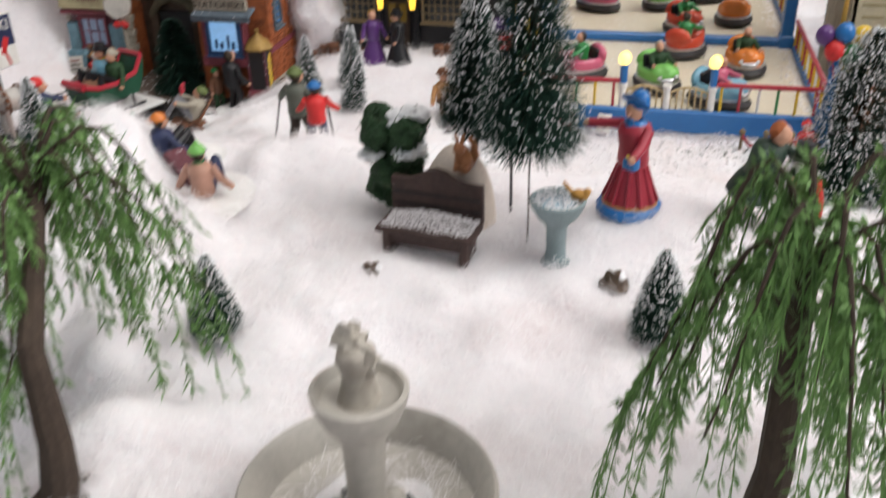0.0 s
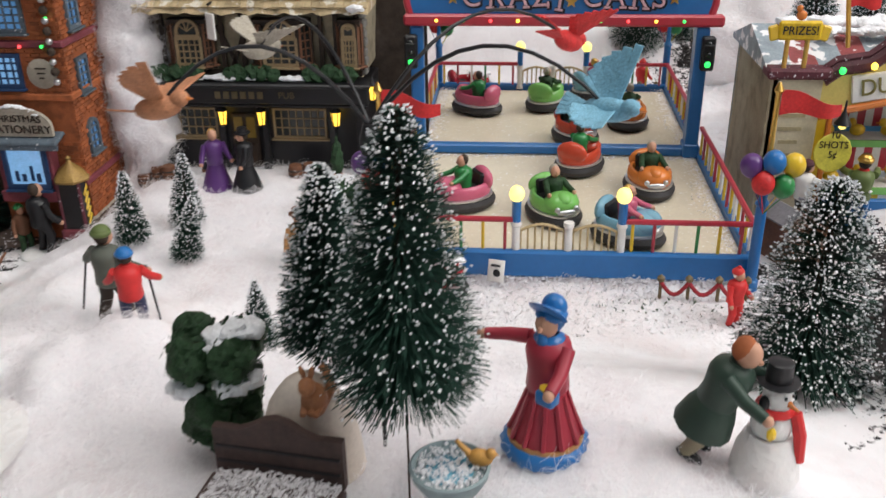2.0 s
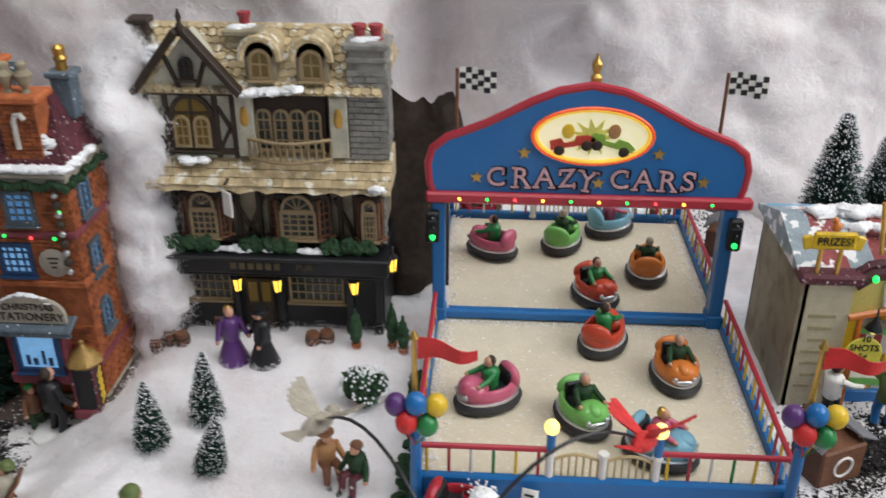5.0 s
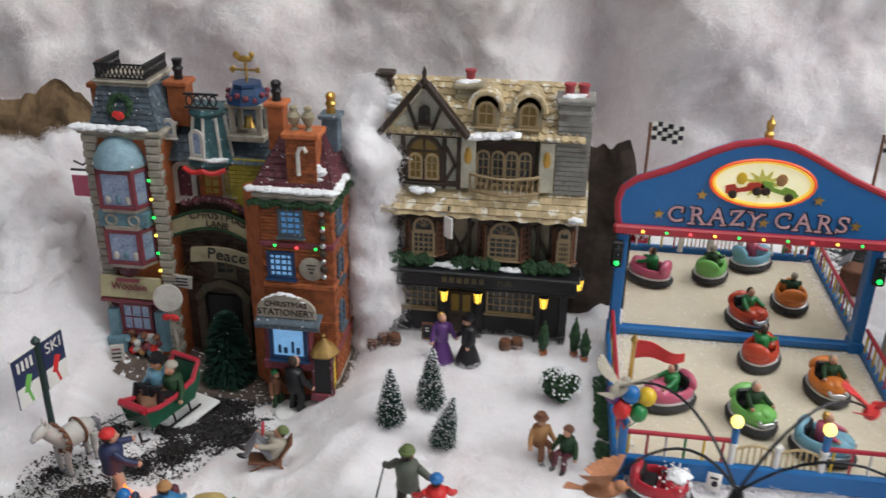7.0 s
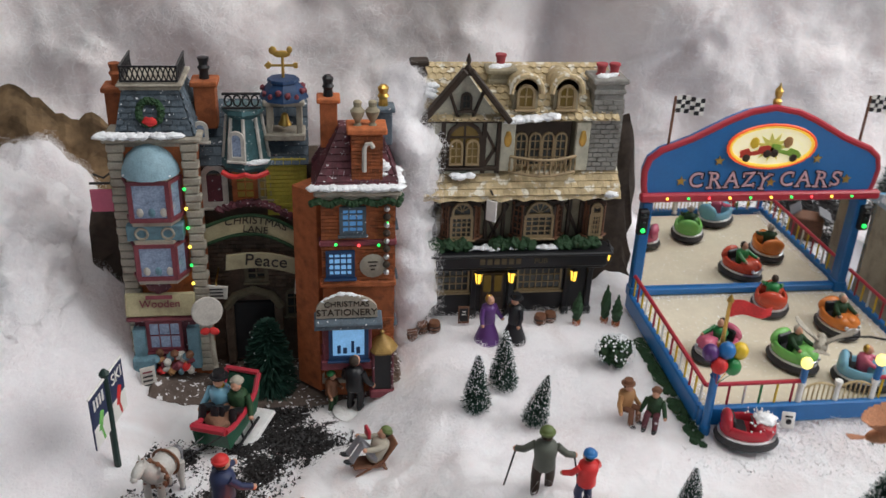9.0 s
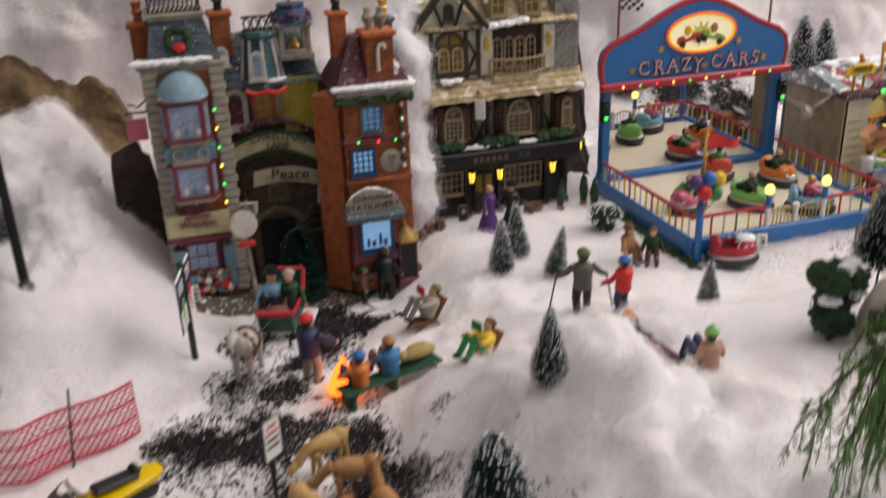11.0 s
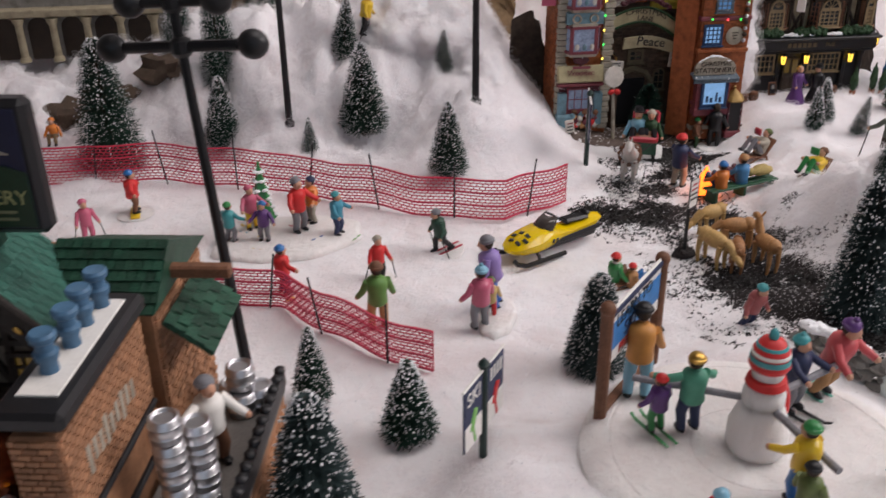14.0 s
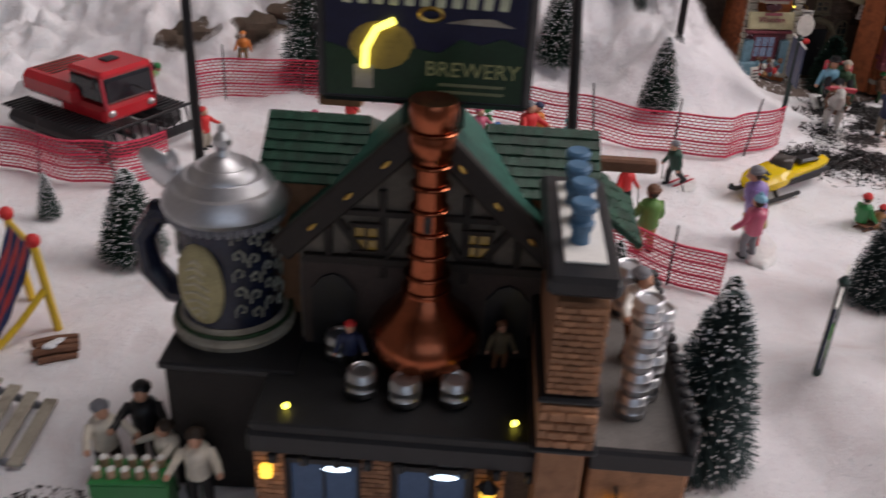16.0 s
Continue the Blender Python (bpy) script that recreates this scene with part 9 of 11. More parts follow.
b = Build(); b.tube([(0.6 * math.cos(a), -1.22, 1.2 + 0.6 * math.sin(a)) for a in [i * math.pi / 8 for i in range(17)]], 0.09, 5); part("emblem", b, WHITE, t)
# ---- plaza: bench, bird bath, hedge, fountain, willows ----
def garden_bench():
    t = thing("garden_bench", "dark brown wooden bench with loose snow on its seat", "bench", -1.6, 38.9, gz(-1.6, 38.9), -8)
    b = Build()
    n = 10
    top = [(2.1 - 4.2 * i / n, 3.1 + (0.55 * (math.sin(math.pi * (i - 2.5) / 5)) if 2.5 <= i <= 7.5 else 0)) for i in range(n + 1)]
    b.slab([(-2.1, 1.35), (2.1, 1.35)] + top, 0.85, 1.15)
    bk = part("backrest", b, WOODRED, t, "dark brown backrest")
    b = Build()
    for zz in (1.9, 2.45):
        b.box((0, 0.83, zz), (4.0, 0.06, 0.08))
    part("groove", b, BLACK, bk)
    b = Build(); b.box((0, -0.1, 1.35), (4.4, 1.7, 0.28), 0, 0.06); part("seat", b, WOODRED, t)
    for s in (-1, 1):
        b = Build(); b.box((s * 1.75, -0.1, 0.6), (0.35, 1.5, 1.3), 0, 0.08); part("leg", b, WOODRED, t)
    b = Build(); b.box((0, -0.55, 0.85), (3.3, 0.2, 0.5), 0, 0.05); part("apron", b, WOODRED, t)
    rnd = random.Random(3)
    b = Build()
    for i in range(2200):
        x, y = rnd.uniform(-1.95, 2.05), rnd.uniform(-0.85, 0.8)
        z = 1.5 + 0.5 * math.exp(-(x / 1.8) ** 2 - (y / 0.9) ** 2) * rnd.random()
        s = rnd.uniform(0.035, 0.1)
        q = [Vector((rnd.uniform(-1, 1), rnd.uniform(-1, 1), rnd.uniform(-0.5, 1))) * s for _ in range(4)]
        b.add([(x + v.x, y + v.y, z + v.z) for v in q], [(0, 1, 2), (0, 2, 3), (0, 3, 1), (1, 3, 2)])
    ob = part("loose_snow", b, CRUMB, t, "loose snow flakes", 0); ob["kind"] = "stuff"


garden_bench()


def bird_bath():
    t = thing("bird_bath", "grey stone bird bath with icy blue water", "bird bath", 3.9, 38.3, gz(3.9, 38.3) - 0.1)
    b = Build(); b.lathe([(0.62, 0), (0.62, 0.3), (0.45, 0.5), (0.4, 0.8), (0.42, 1.9), (0.55, 2.15), (0.85, 2.45), (1.1, 2.9), (1.16, 3.15), (1.08, 3.2), (0.98, 3.05), (0.2, 2.9)], 24)
    part("pedestal", b, mat("bluegrey_stone", (0.22, 0.28, 0.29), 0.6, vary=0.15, bump_=0.25, dirt=0.3), t, "blue-grey stone pedestal and bowl")
    b = Build(); b.lathe([(0.97, 2.98), (0.6, 3.0), (0.05, 3.02)], 20); part("water", b, mat("ice_water", (0.12, 0.32, 0.42), 0.15, speck=((0.85, 0.88, 0.9), 700, 0.55)), t, "icy blue water with snow grains")
    rnd = random.Random(9); b = Build()
    for k in range(260):
        a, r, q = rnd.uniform(0, 6.28), 1.02 * math.sqrt(rnd.random()), rnd.uniform(0.03, 0.08)
        b.box((r * math.cos(a), r * math.sin(a), 3.05 + 0.1 * rnd.random()), (q, q * 1.6, q), 0, 0, (rnd.uniform(0, 90), rnd.uniform(0, 90), rnd.uniform(0, 90)))
    ob = part("snow_grains", b, CRUMB, t, "white snow grains", 0); ob["kind"] = "stuff"


bird_bath()
b = Build()
b.ball((0, 0, 0.45), (0.42, 0.62, 0.42), 0, 12, 8); b.ball((0, -0.5, 0.75), 0.27, 0, 10, 7); b.cyl((0, -0.72, 0.75), (0, -0.9, 0.7), 0.08, 0.01, 6)
b.tube([(0, 0.5, 0.55), (0, 0.85, 0.9), (0, 1.15, 1.25)], 0.18, 8, 0, 0.1)
single("toy_bird", b, mat("ochre_bird_paint", (0.5, 0.26, 0.06), 0.5, vary=0.2), "small ochre bird on the rim of the bird bath", "bird ornament", 4.75, 38.5, gz(3.9, 38.3) + 2.95, 80, s=0.6)

b = Build()
for k in range(26):
    rnd = random.Random(k)
    h = rnd.uniform(0.6, 4.6)
    w = 1.0 if h < 2.2 else 1.35
    c = Vector((rnd.uniform(-0.7, 0.7) * w, rnd.uniform(-0.6, 0.6) * w, h))
    b.ball(c, (0.85, 0.8, 0.75), 0, 16, 12, lump=0.45, seed=k)
    for i in range(110):
        d = Vector((rnd.gauss(0, 1), rnd.gauss(0, 1), rnd.gauss(0, 1))).normalized()
        p = c + d * rnd.uniform(0.72, 0.95)
        u, v = d.orthogonal().normalized() * 0.13, d.cross(d.orthogonal()).normalized() * 0.09
        b.add([p - u, p + v, p + u + d * 0.08, p - v + d * 0.05], [(0, 1, 2, 3)])
t = thing("topiary_bush", "dark green clipped hedge bush with snow patches", "bush", -4.1, 42.6, gz(-4.1, 42.6) - 0.05)
part("foliage", b, HEDGE, t, "", 0)
for k, (x, y, z) in enumerate(((-1.2, -0.7, 3.3), (-0.9, -.9, 3.35), (0.7, -1.0, 3.6), (1.1, -0.9, 3.55), (1.4, -0.6, 3.6), (0.3, -0.4, 5.1), (0.6, -0.7, 4.8), (0.9, -0.2, 5.2), (1.4, 0.2, 5.0))):
    b = Build(); b.ball((x, y, z), (0.56, 0.5, 0.3), 0, 12, 8, lump=0.5, seed=k); part("snow_patch", b, FLOCK, t, "white snow patch")
t.scale.x = 0.86


b = Build()
b.ball((0.3, -0.3, 1.5), (0.65, 0.75, 0.9), 0, 12, 8); b.ball((0.1, -0.7, 2.5), (0.42, 0.5, 0.45), 0, 10, 7)
for sd in (-1, 1):
    b.ball((0.1 + sd * 0.2, -0.5, 3.1), (0.14, 0.12, 0.4), 0, 8, 6, (0, sd * 14, 0)); b.tube([(0.3 + sd * 0.4, -0.6, 1.5), (0.2 + sd * .3, -1.1, 1.2), (0.15 + sd * .15, -1.2, 1.5)], 0.16, 7)
b.tube([(0.5, 0.3, 0.9), (0.9, 0.7, 1.6), (0.8, 0.6, 2.4), (0.5, 0.7, 2.8)], 0.3, 8, 0, 0.2)
b.v = [(vx * 0.66 + 0.25, vy * 0.66 - 0.75, vz * 0.66 + 2.75) for vx, vy, vz in b.v]
b.ball((0, 0, 0), (1.75, 1.35, 4.1), 1, 24, 16, lump=0.1)
toy("animal_ornament", b, [mat("squirrel_paint", (0.33, 0.14, 0.06), 0.55, vary=0.3, bump_=0.3), mat("cream_ceramic_mound", (0.66, 0.58, 0.5), 0.5, vary=0.12)], "brown sitting animal ornament on a cream mound", "ornament", -0.9, 41.7)


def fountain():
    x, y = 0.25, 23.2
    t = thing("fountain", "grey-beige stone fountain with two round basins", "fountain", x, y, 12.6)
    b = Build(); b.lathe([(3.0, 0), (3.3, 0.6), (3.6, 1.8), (3.72, 2.1), (3.6, 2.25), (3.38, 2.1), (3.1, 1.1), (2.0, 0.8), (0.3, 0.8)], 48); part("lower_basin", b, FOUNT, t, "glazed beige lower basin", 50)
    b = Build()
    b.lathe([(1.0, 0.8), (0.9, 1.1), (0.62, 1.4), (0.55, 2.2), (0.6, 3.9), (0.8, 4.4)], 22)
    for k in range(6):
        a = k * math.pi / 3
        b.ball((0.95 * math.cos(a), 0.95 * math.sin(a), 1.0), (0.42, 0.42, 0.5), 0, 10, 7)
    part("column", b, FOUNT, t)
    b = Build(); b.lathe([(0.7, 4.3), (1.05, 4.7), (1.28, 5.3), (1.34, 5.65), (1.2, 5.7), (1.05, 5.4), (0.3, 5.3)], 32); part("upper_bowl", b, FOUNT, t, "", 50)
    b = Build(); b.lathe([(0.62, 5.3), (0.48, 5.7), (0.42, 6.1), (0.55, 6.6), (0.5, 6.9), (0.3, 7.1)], 16); b.ball((-0.18, 0.1, 7.15), (0.42, 0.38, 0.42), 0, 12, 9, lump=0.8); b.ball((0.2, -0.1, 6.7), (0.4, 0.36, 0.5), 0, 12, 9, lump=0.8, seed=3)
    part("finial", b, mat("stained_stone", (0.4, 0.37, 0.32), 0.5, vary=0.25, scale=60, bump_=0.4, dirt=0.9), t, "worn stained stone finial")
    for k in range(4):
        a = 0.8 + k * math.pi / 2
        b = Build(); b.cyl((1.3 * math.cos(a), 1.3 * math.sin(a), 0.9), (1.45 * math.cos(a), 1.45 * math.sin(a), 0.95), 0.22, 0.2, 10); part("spout", b, BLACK, t)


fountain()


def willow(x, y, h, seed, label, spread, lean):
    rnd = random.Random(seed)
    z0 = gz(x, y) - 0.2
    t = thing("willow_tree", label, "tree", x, y, z0)
    b = Build()
    top = Vector((lean[0], lean[1], h * 0.72))
    b.tube([(0, 0, 0), (0.25, 0.1, h * 0.2), Vector((0.1, 0.1, h * 0.42)) + top * 0.1, top], 0.62, 9, 0, 0.28)
    for k in range(5):
        a = k * 1.26
        b.tube([(0.25 * math.cos(a), 0.25 * math.sin(a), 0.5), (1.1 * math.cos(a), 1.1 * math.sin(a), 0.05)], 0.28, 6, 0, 0.1)
    part("trunk", b, BARK, t, "dark bark trunk")
    limbs, leaves = Build(), Build()

    def leaf(q, d, l):
        w = d.orthogonal().normalized(); w.rotate(Matrix.Rotation(rnd.uniform(0, 6.28), 3, d)); w *= rnd.uniform(0.03, 0.06)
        leaves.add([q, q + d * l * 0.5 + w, q + d * l, q + d * l * 0.5 - w], [(0, 1, 2, 3)])
    for k in range(15):
        a = 2 * math.pi * k / 15 + rnd.uniform(-0.25, 0.25)
        r = spread * rnd.uniform(0.55, 1.0)
        out = Vector((math.cos(a), math.sin(a), 0))
        st = top * rnd.uniform(0.75, 1.0)
        rise, fall = h * rnd.uniform(0.16, 0.3), h * rnd.uniform(0.1, 0.35)
        side = Vector((-out.y, out.x, 0)) * rnd.uniform(-1.2, 1.2)
        path = [st + out * r * v + side * v * v + Vector((0, 0, rise * math.sin(math.pi * min(1, v * 1.15)) - fall * v ** 3)) for v in [i / 8 for i in range(9)]]
        limbs.tube(path, 0.11, 6, 0, 0.03)
        for m in range(100):
            v = rnd.uniform(0.08, 1.0) * 7.99
            i = int(v); q = path[i].lerp(path[i + 1], v - i)
            leaf(q, Vector((rnd.uniform(-1, 1), rnd.uniform(-1, 1), rnd.uniform(-1, 0.7))).normalized(), rnd.uniform(0.3, 0.6))
        for j in range(8):
            v = rnd.uniform(0.15, 1.0) * 7.99
            i = int(v); p = path[i].lerp(path[i + 1], v - i)
            ln = h * rnd.uniform(0.2, 0.6)
            drift = out * rnd.uniform(0.0, 1.0) + Vector((rnd.uniform(-.7, .7), rnd.uniform(-.7, .7), 0))
            pts = [p + drift * u + Vector((0, 0, -ln * u * u * 0.85 - ln * 0.15 * u)) for u in (0, 0.25, 0.5, 0.75, 1.0)]
            limbs.tube(pts, 0.03, 3, 1, 0.02)
            for m in range(int(ln * 12)):
                u = rnd.random()
                i = min(3, int(u * 4)); q = pts[i].lerp(pts[i + 1], u * 4 - i)
                leaf(q, Vector((rnd.uniform(-.7, .7), rnd.uniform(-.7, .7), -1)).normalized(), rnd.uniform(0.35, 0.8))
    part("branchwork", limbs, [BARK, WILLOW], t)
    ob = part("leaves", leaves, WILLOW, t, "narrow drooping green leaves", 0); ob["kind"] = "stuff"


willow(-9.4, 22.6, 10.5, 11, "green artificial weeping willow with dark trunk", 5.2, (-2.6, 5.6))
willow(11.0, 25.0, 12.0, 12, "green artificial weeping willow beside the fountain", 4.6, (0.2, 0.6))
for rx, ry, r in ((-3.6, 36.7, 0.5), (6.4, 37.0, 0.55)):
    b = Build(); b.ball((0, 0, 0.1), (r, r * 0.8, 0.5), 0, 14, 9, lump=0.9); b.ball((0.1, 0.1, 0.4), (r * 0.6, r * 0.5, 0.2), 1, 10, 7, lump=0.5)
    toy("rock", b, [DARKSTONE, FLOCK], "small dark rock dusted with snow", "rock", rx, ry, group="plaza rocks")


def lady_extra(b, k):
    b.lathe([(0.27, 0.0), (0.285, 0.05), (0.255, 0.1), (0.24, 0.105)], 36, k, (0, 0, 0), flute=0.06)
    b.lathe([(0.252, 0.1), (0.245, 0.125)], 24, k + 1)
    for i in range(12):
        a = 2 * math.pi * i / 12
        b.tube([(0.24 * math.cos(a), 0.24 * math.sin(a), 0.13), (0.19 * math.cos(a), 0.19 * math.sin(a), 0.25), (0.125 * math.cos(a), 0.125 * math.sin(a), 0.44)], 0.018, 5, 1)
    b.lathe([(0.11, 0.79), (0.1, 0.84), (0.06, 0.87)], 12, k)
    b.box((0.13, -0.2, 0.55), (0.13, 0.1, 0.1), k, 0.015)
    b.ball((0.13, -0.2, 0.61), (0.06, 0.045, 0.02), k + 2, 8, 5)
    return [BLUE, DEER, YEL]


MAROONCOAT = mat("crimson_coat", (0.34, 0.03, 0.05), 0.45, vary=0.25, scale=70, bump_=0.3)
figurine("lady in a crimson dress and blue bonnet holding bird seed", 6.7, 42.1, 4.95, -35, MAROONCOAT, MAROONCOAT, BLUE, skirt=True, arms=((78, 5), (12, 50)), shape="bonnet", hair=BARK, extra=lady_extra)
figurine("man in a dark green coat reaching for a snowman", 11.2, 41.9, 4.75, 60, mat("bottle_green_coat", (0.025, 0.05, 0.035), 0.5), PLASTER, hair=BRICK, arms=((15, 75), (15, 75)), lean=18,
         extra=lambda b, k: (b.lathe([(0.2, 0.25), (0.17, 0.4), (0.13, 0.5)], 12, 0), [])[1])


def snowman(x, y, h, label, hatm, scarfm, z=None, slim=1.0):
    b = Build()
    b.lathe([(0.3, 0), (0.34, 0.08), (0.3, 0.28), (0.22, 0.42)], 18, 0); b.ball((0, 0, 0.5), (0.2, 0.2, 0.17), 0, 16, 10); b.ball((0, -0.02, 0.72), 0.145, 0, 16, 10)
    b.lathe([(0.2, 0.84), (0.2, 0.855), (0.125, 0.86), (0.12, 1.0), (0.1, 1.01)], 16, 1)
    b.lathe([(0.12, 0.58), (0.19, 0.61), (0.17, 0.66), (0.12, 0.67)], 16, 2)
    b.tube([(0.1, -0.17, 0.62), (0.13, -0.24, 0.45), (0.12, -0.27, 0.25)], 0.06, 8, 2)
    b.cyl((0, -0.15, 0.72), (0, -0.27, 0.71), 0.03, 0.008, 8, 3)
    for s in (-1, 1):
        b.ball((s * 0.05, -0.15, 0.77), 0.017, 1, 6, 4); b.ball((s * 0.15, 0, 0.7), (0.035, 0.06, 0.06), 1, 8, 6)
    b.box((-0.16, -0.14, 0.5), (0.1, 0.08, 0.1), 4, 0.03)
    b.v = [(vx * slim, vy * slim, vz) for vx, vy, vz in b.v]
    return single("snowman", b, [PACKED, hatm, scarfm, ORANGE, YEL], label, "snowman ornament", x, y, gz(x, y) - 0.1 if z is None else z, 35, s=h)


snowman(13.5, 41.4, 4.3, "white snowman with black top hat and red scarf", BLACK, FLAGRED, slim=0.74)

# ---- bird mobile: birds on arching wires ----
def flutter_birds():
    BIRDBROWN = mat("brown_bird_paint", (0.5, 0.22, 0.11), 0.6)
    cx, cy, cz = 1.3, 43.0, 24.8
    t = thing("bird_stake", "dark stake with arching wires that carry painted birds", "garden stake", cx, cy, gz(cx, cy) - 0.2)
    zb = gz(cx, cy) - 0.2
    b = Build(); b.cyl((0, 0, 0), (0, 0, cz - zb), 0.07, 0.07, 8); b.lathe([(0.3, cz - zb - 0.4), (0.34, cz - zb), (0.2, cz - zb + 0.5)], 10)
    part("stake", b, BLACK, t)
    for (bx, by, bz, m, dr) in ((-4.1, 41.0, 26.3, BIRDBROWN, (-12, 20, 75)), (-3.2, 48.0, 26.2, STONE_L, (10, 0, 150)), (7.1, 47.0, 26.8, FLAGRED, (20, 10, 150)), (7.9, 41.0, 26.4, SKYB, (-5, -35, 60))):
        p = Vector((bx - cx, by - cy, bz - zb)); s = Vector((0, 0, cz - zb + 0.4))
        pk = s.lerp(p, 0.5) + Vector((0, 0, 4.0))
        pts = [(s * (1 - u) ** 2 + pk * 2 * u * (1 - u) + p * u * u) for u in [i / 10 for i in range(11)]]
        b = Build(); b.tube(pts, 0.07, 6, 0, 0.05); w = part("wire", b, BLACK, t)
        b = Build()
        b.ball((0, 0, 0), (0.5, 1.15, 0.5), 0, 12, 8); b.ball((0, -1.05, 0.25), (0.36, 0.42, 0.36), 0, 10, 7); b.cyl((0, -1.4, 0.22), (0, -1.7, 0.15), 0.1, 0.02, 6, 1)
        for k in range(5):
            a = (k - 2) * 0.16
            b.box((math.sin(a) * 1.0, 1.5, 0.05), (0.22, 1.3, 0.06), 0, 0.02, (8, 0, -math.degrees(a)))
        for sd in (-1, 1):
            for k in range(7):
                a, ln = -18 + 13 * k, 2.3 - 0.17 * k
                d = Matrix.Rotation(math.radians(sd * a), 3, 'Z') @ Vector((sd * 0.84, 0, 0.54))
                c = Vector((sd * 0.25, -0.3 + 0.06 * k, 0.25)) + d * ln / 2
                b.box(c, (ln, 0.42, 0.07), 0, 0.03, (0, -sd * 33, sd * a))
        bd = part("bird", b, [mat("feather_paint", tuple(m.node_tree.nodes["Vector Math"].inputs[0].default_value), 0.6, vary=0.35, scale=160, bump_=0.5), ORANGE], t, "painted bird with spread wings")
        bd.matrix_basis = pose(p.x * U, p.y * U, p.z * U, *dr) @ Matrix.Scale(0.66, 4)


flutter_birds()

# ---- square by the pub and the ride ----
figurine("lady in a purple coat before the pub", -14.4, 73.6, 4.1, 30, PURPLE, PURPLE, hair=GOLD, skirt=True, group="couple before the pub")
figurine("man in a long dark coat before the pub", -12.3, 73.4, 4.1, -60, BLACK, BLACK, BLACK, skirt=True, shape="brim", group="couple before the pub")
b = Build()
for k in range(26):
    rnd = random.Random(k + 50); a = rnd.uniform(0, 6.28)
    b.ball((1.0 * math.cos(a) * rnd.random(), 1.0 * math.sin(a) * rnd.random(), 0.6 + rnd.random() * 1.4), 0.6, 0, 9, 7, lump=0.9, seed=k)
for k in range(160):
    rnd = random.Random(k + 90); a, e = rnd.uniform(0, 6.28), rnd.uniform(-0.2, 1.5)
    c = Vector((1.55 * math.cos(a) * math.cos(e), 1.55 * math.sin(a) * math.cos(e), 1.3 + 1.35 * math.sin(e)))
    b.ball(c, 0.09, 1, 5, 4)
toy("round_bush", b, [HEDGE, FLOCK], "round dark bush with white snow tips by the ride", "bush", -5.2, 69.6, smooth=0)
figurine("seated carved couple, man in brown coat on a stump", -6.4, 63.2, 3.9, 30, DEER, WOOD, WOOD, sit=0.6, shape="brim", group="carved couple")
figurine("seated carved couple, woman in green shawl with basket", -4.6, 62.4, 3.7, -30, HEDGE, MAROON, WOOD, sit=0.6, group="carved couple")
b = Build(); b.box((0, 0, 0.9), (0.9, 0.08, 1.2), 0, 0.02, (-15, 0, 0)); b.ball((0.05, -0.09, 0.8), (0.2, 0.05, 0.25), 1, 8, 6); b.box((0, -0.08, 1.25), (0.5, 0.04, 0.12), 1, 0, (-15, 0, 0))
toy("queue_sign", b, [WHITE, BLACK], "small white sign with black picture by the ride", "sign", 4.6, 60.9, rz=-15)
rnd = random.Random(14)
b = Build()
for k in range(3200):
    x, y = rnd.uniform(RX0 - 0.3, RX1 + 0.3), RY0 - 0.12 - abs(rnd.gauss(0, 0.45))
    z = gz(x, y) + (0.75 + 0.25 * math.sin(x * 1.7)) * math.exp((y - RY0) * 2.2) * rnd.uniform(0.3, 1.0)
    q = rnd.uniform(0.06, 0.17)
    v4 = [Vector((rnd.uniform(-1, 1), rnd.uniform(-1, 1), rnd.uniform(-0.8, 0.8))) * q for _ in range(4)]
    b.add([(x + v.x, y + v.y, z + v.z) for v in v4], [(0, 1, 2), (0, 2, 3), (0, 3, 1), (1, 3, 2)])
tagged(part("snow_drift", b, CRUMB, None, "", 0), "low drift of loose snow against the front of the ride", "snow drift", kind="stuff")
MAROONROPE = mat("dull_red_rope", (0.3, 0.02, 0.03), 0.6, vary=0.3)
def rope_barrier():
    t = thing("rope_barrier", "dull gold posts with hanging red rope before the ride", "rope barrier", 0, 0, 0)
    xs = (13.0, 14.4, 15.9, 17.3)
    for x in xs:
        b = Build(); z = gz(x, 59.8) - 0.45; b.lathe([(0.3, 0), (0.26, 0.12), (0.09, 0.2), (0.09, 1.5), (0.2, 1.6), (0.2, 1.75), (0.05, 1.9)], 10, 0, (x, 59.8, z)); part("post", b, DULLGOLD, t)
    for a, c in zip(xs[:-1], xs[1:]):
        b = Build(); z = gz(a, 59.8) + 1.05; b.tube([(a + (c - a) * i / 8, 59.75, z - 0.7 * math.sin(math.pi * i / 8)) for i in range(9)], 0.11, 7); part("rope", b, MAROONROPE, t)
    rebase(t, 14, 59.8, gz(14, 59.8))
rope_barrier()
rnd = random.Random(8)
b = Build()
for k in range(900):
    x, y = rnd.uniform(2, 19), 58.5 + rnd.gauss(0.8, 0.9)
    z = gz(x, y) + 0.25 * lumps(x, y); s = rnd.uniform(0.04, 0.15); m = 1 if (x > 9.5 and rnd.random() < 0.3 and 58 < y < 60) else 0
    q = [Vector((rnd.uniform(-1, 1), rnd.uniform(-1, 1), rnd.uniform(-0.4, 1.6))) * s for _ in range(4)]
    b.add([(x + v.x, y + v.y, z + v.z) for v in q], [(0, 1, 2), (0, 2, 3), (0, 3, 1), (1, 3, 2)], m)
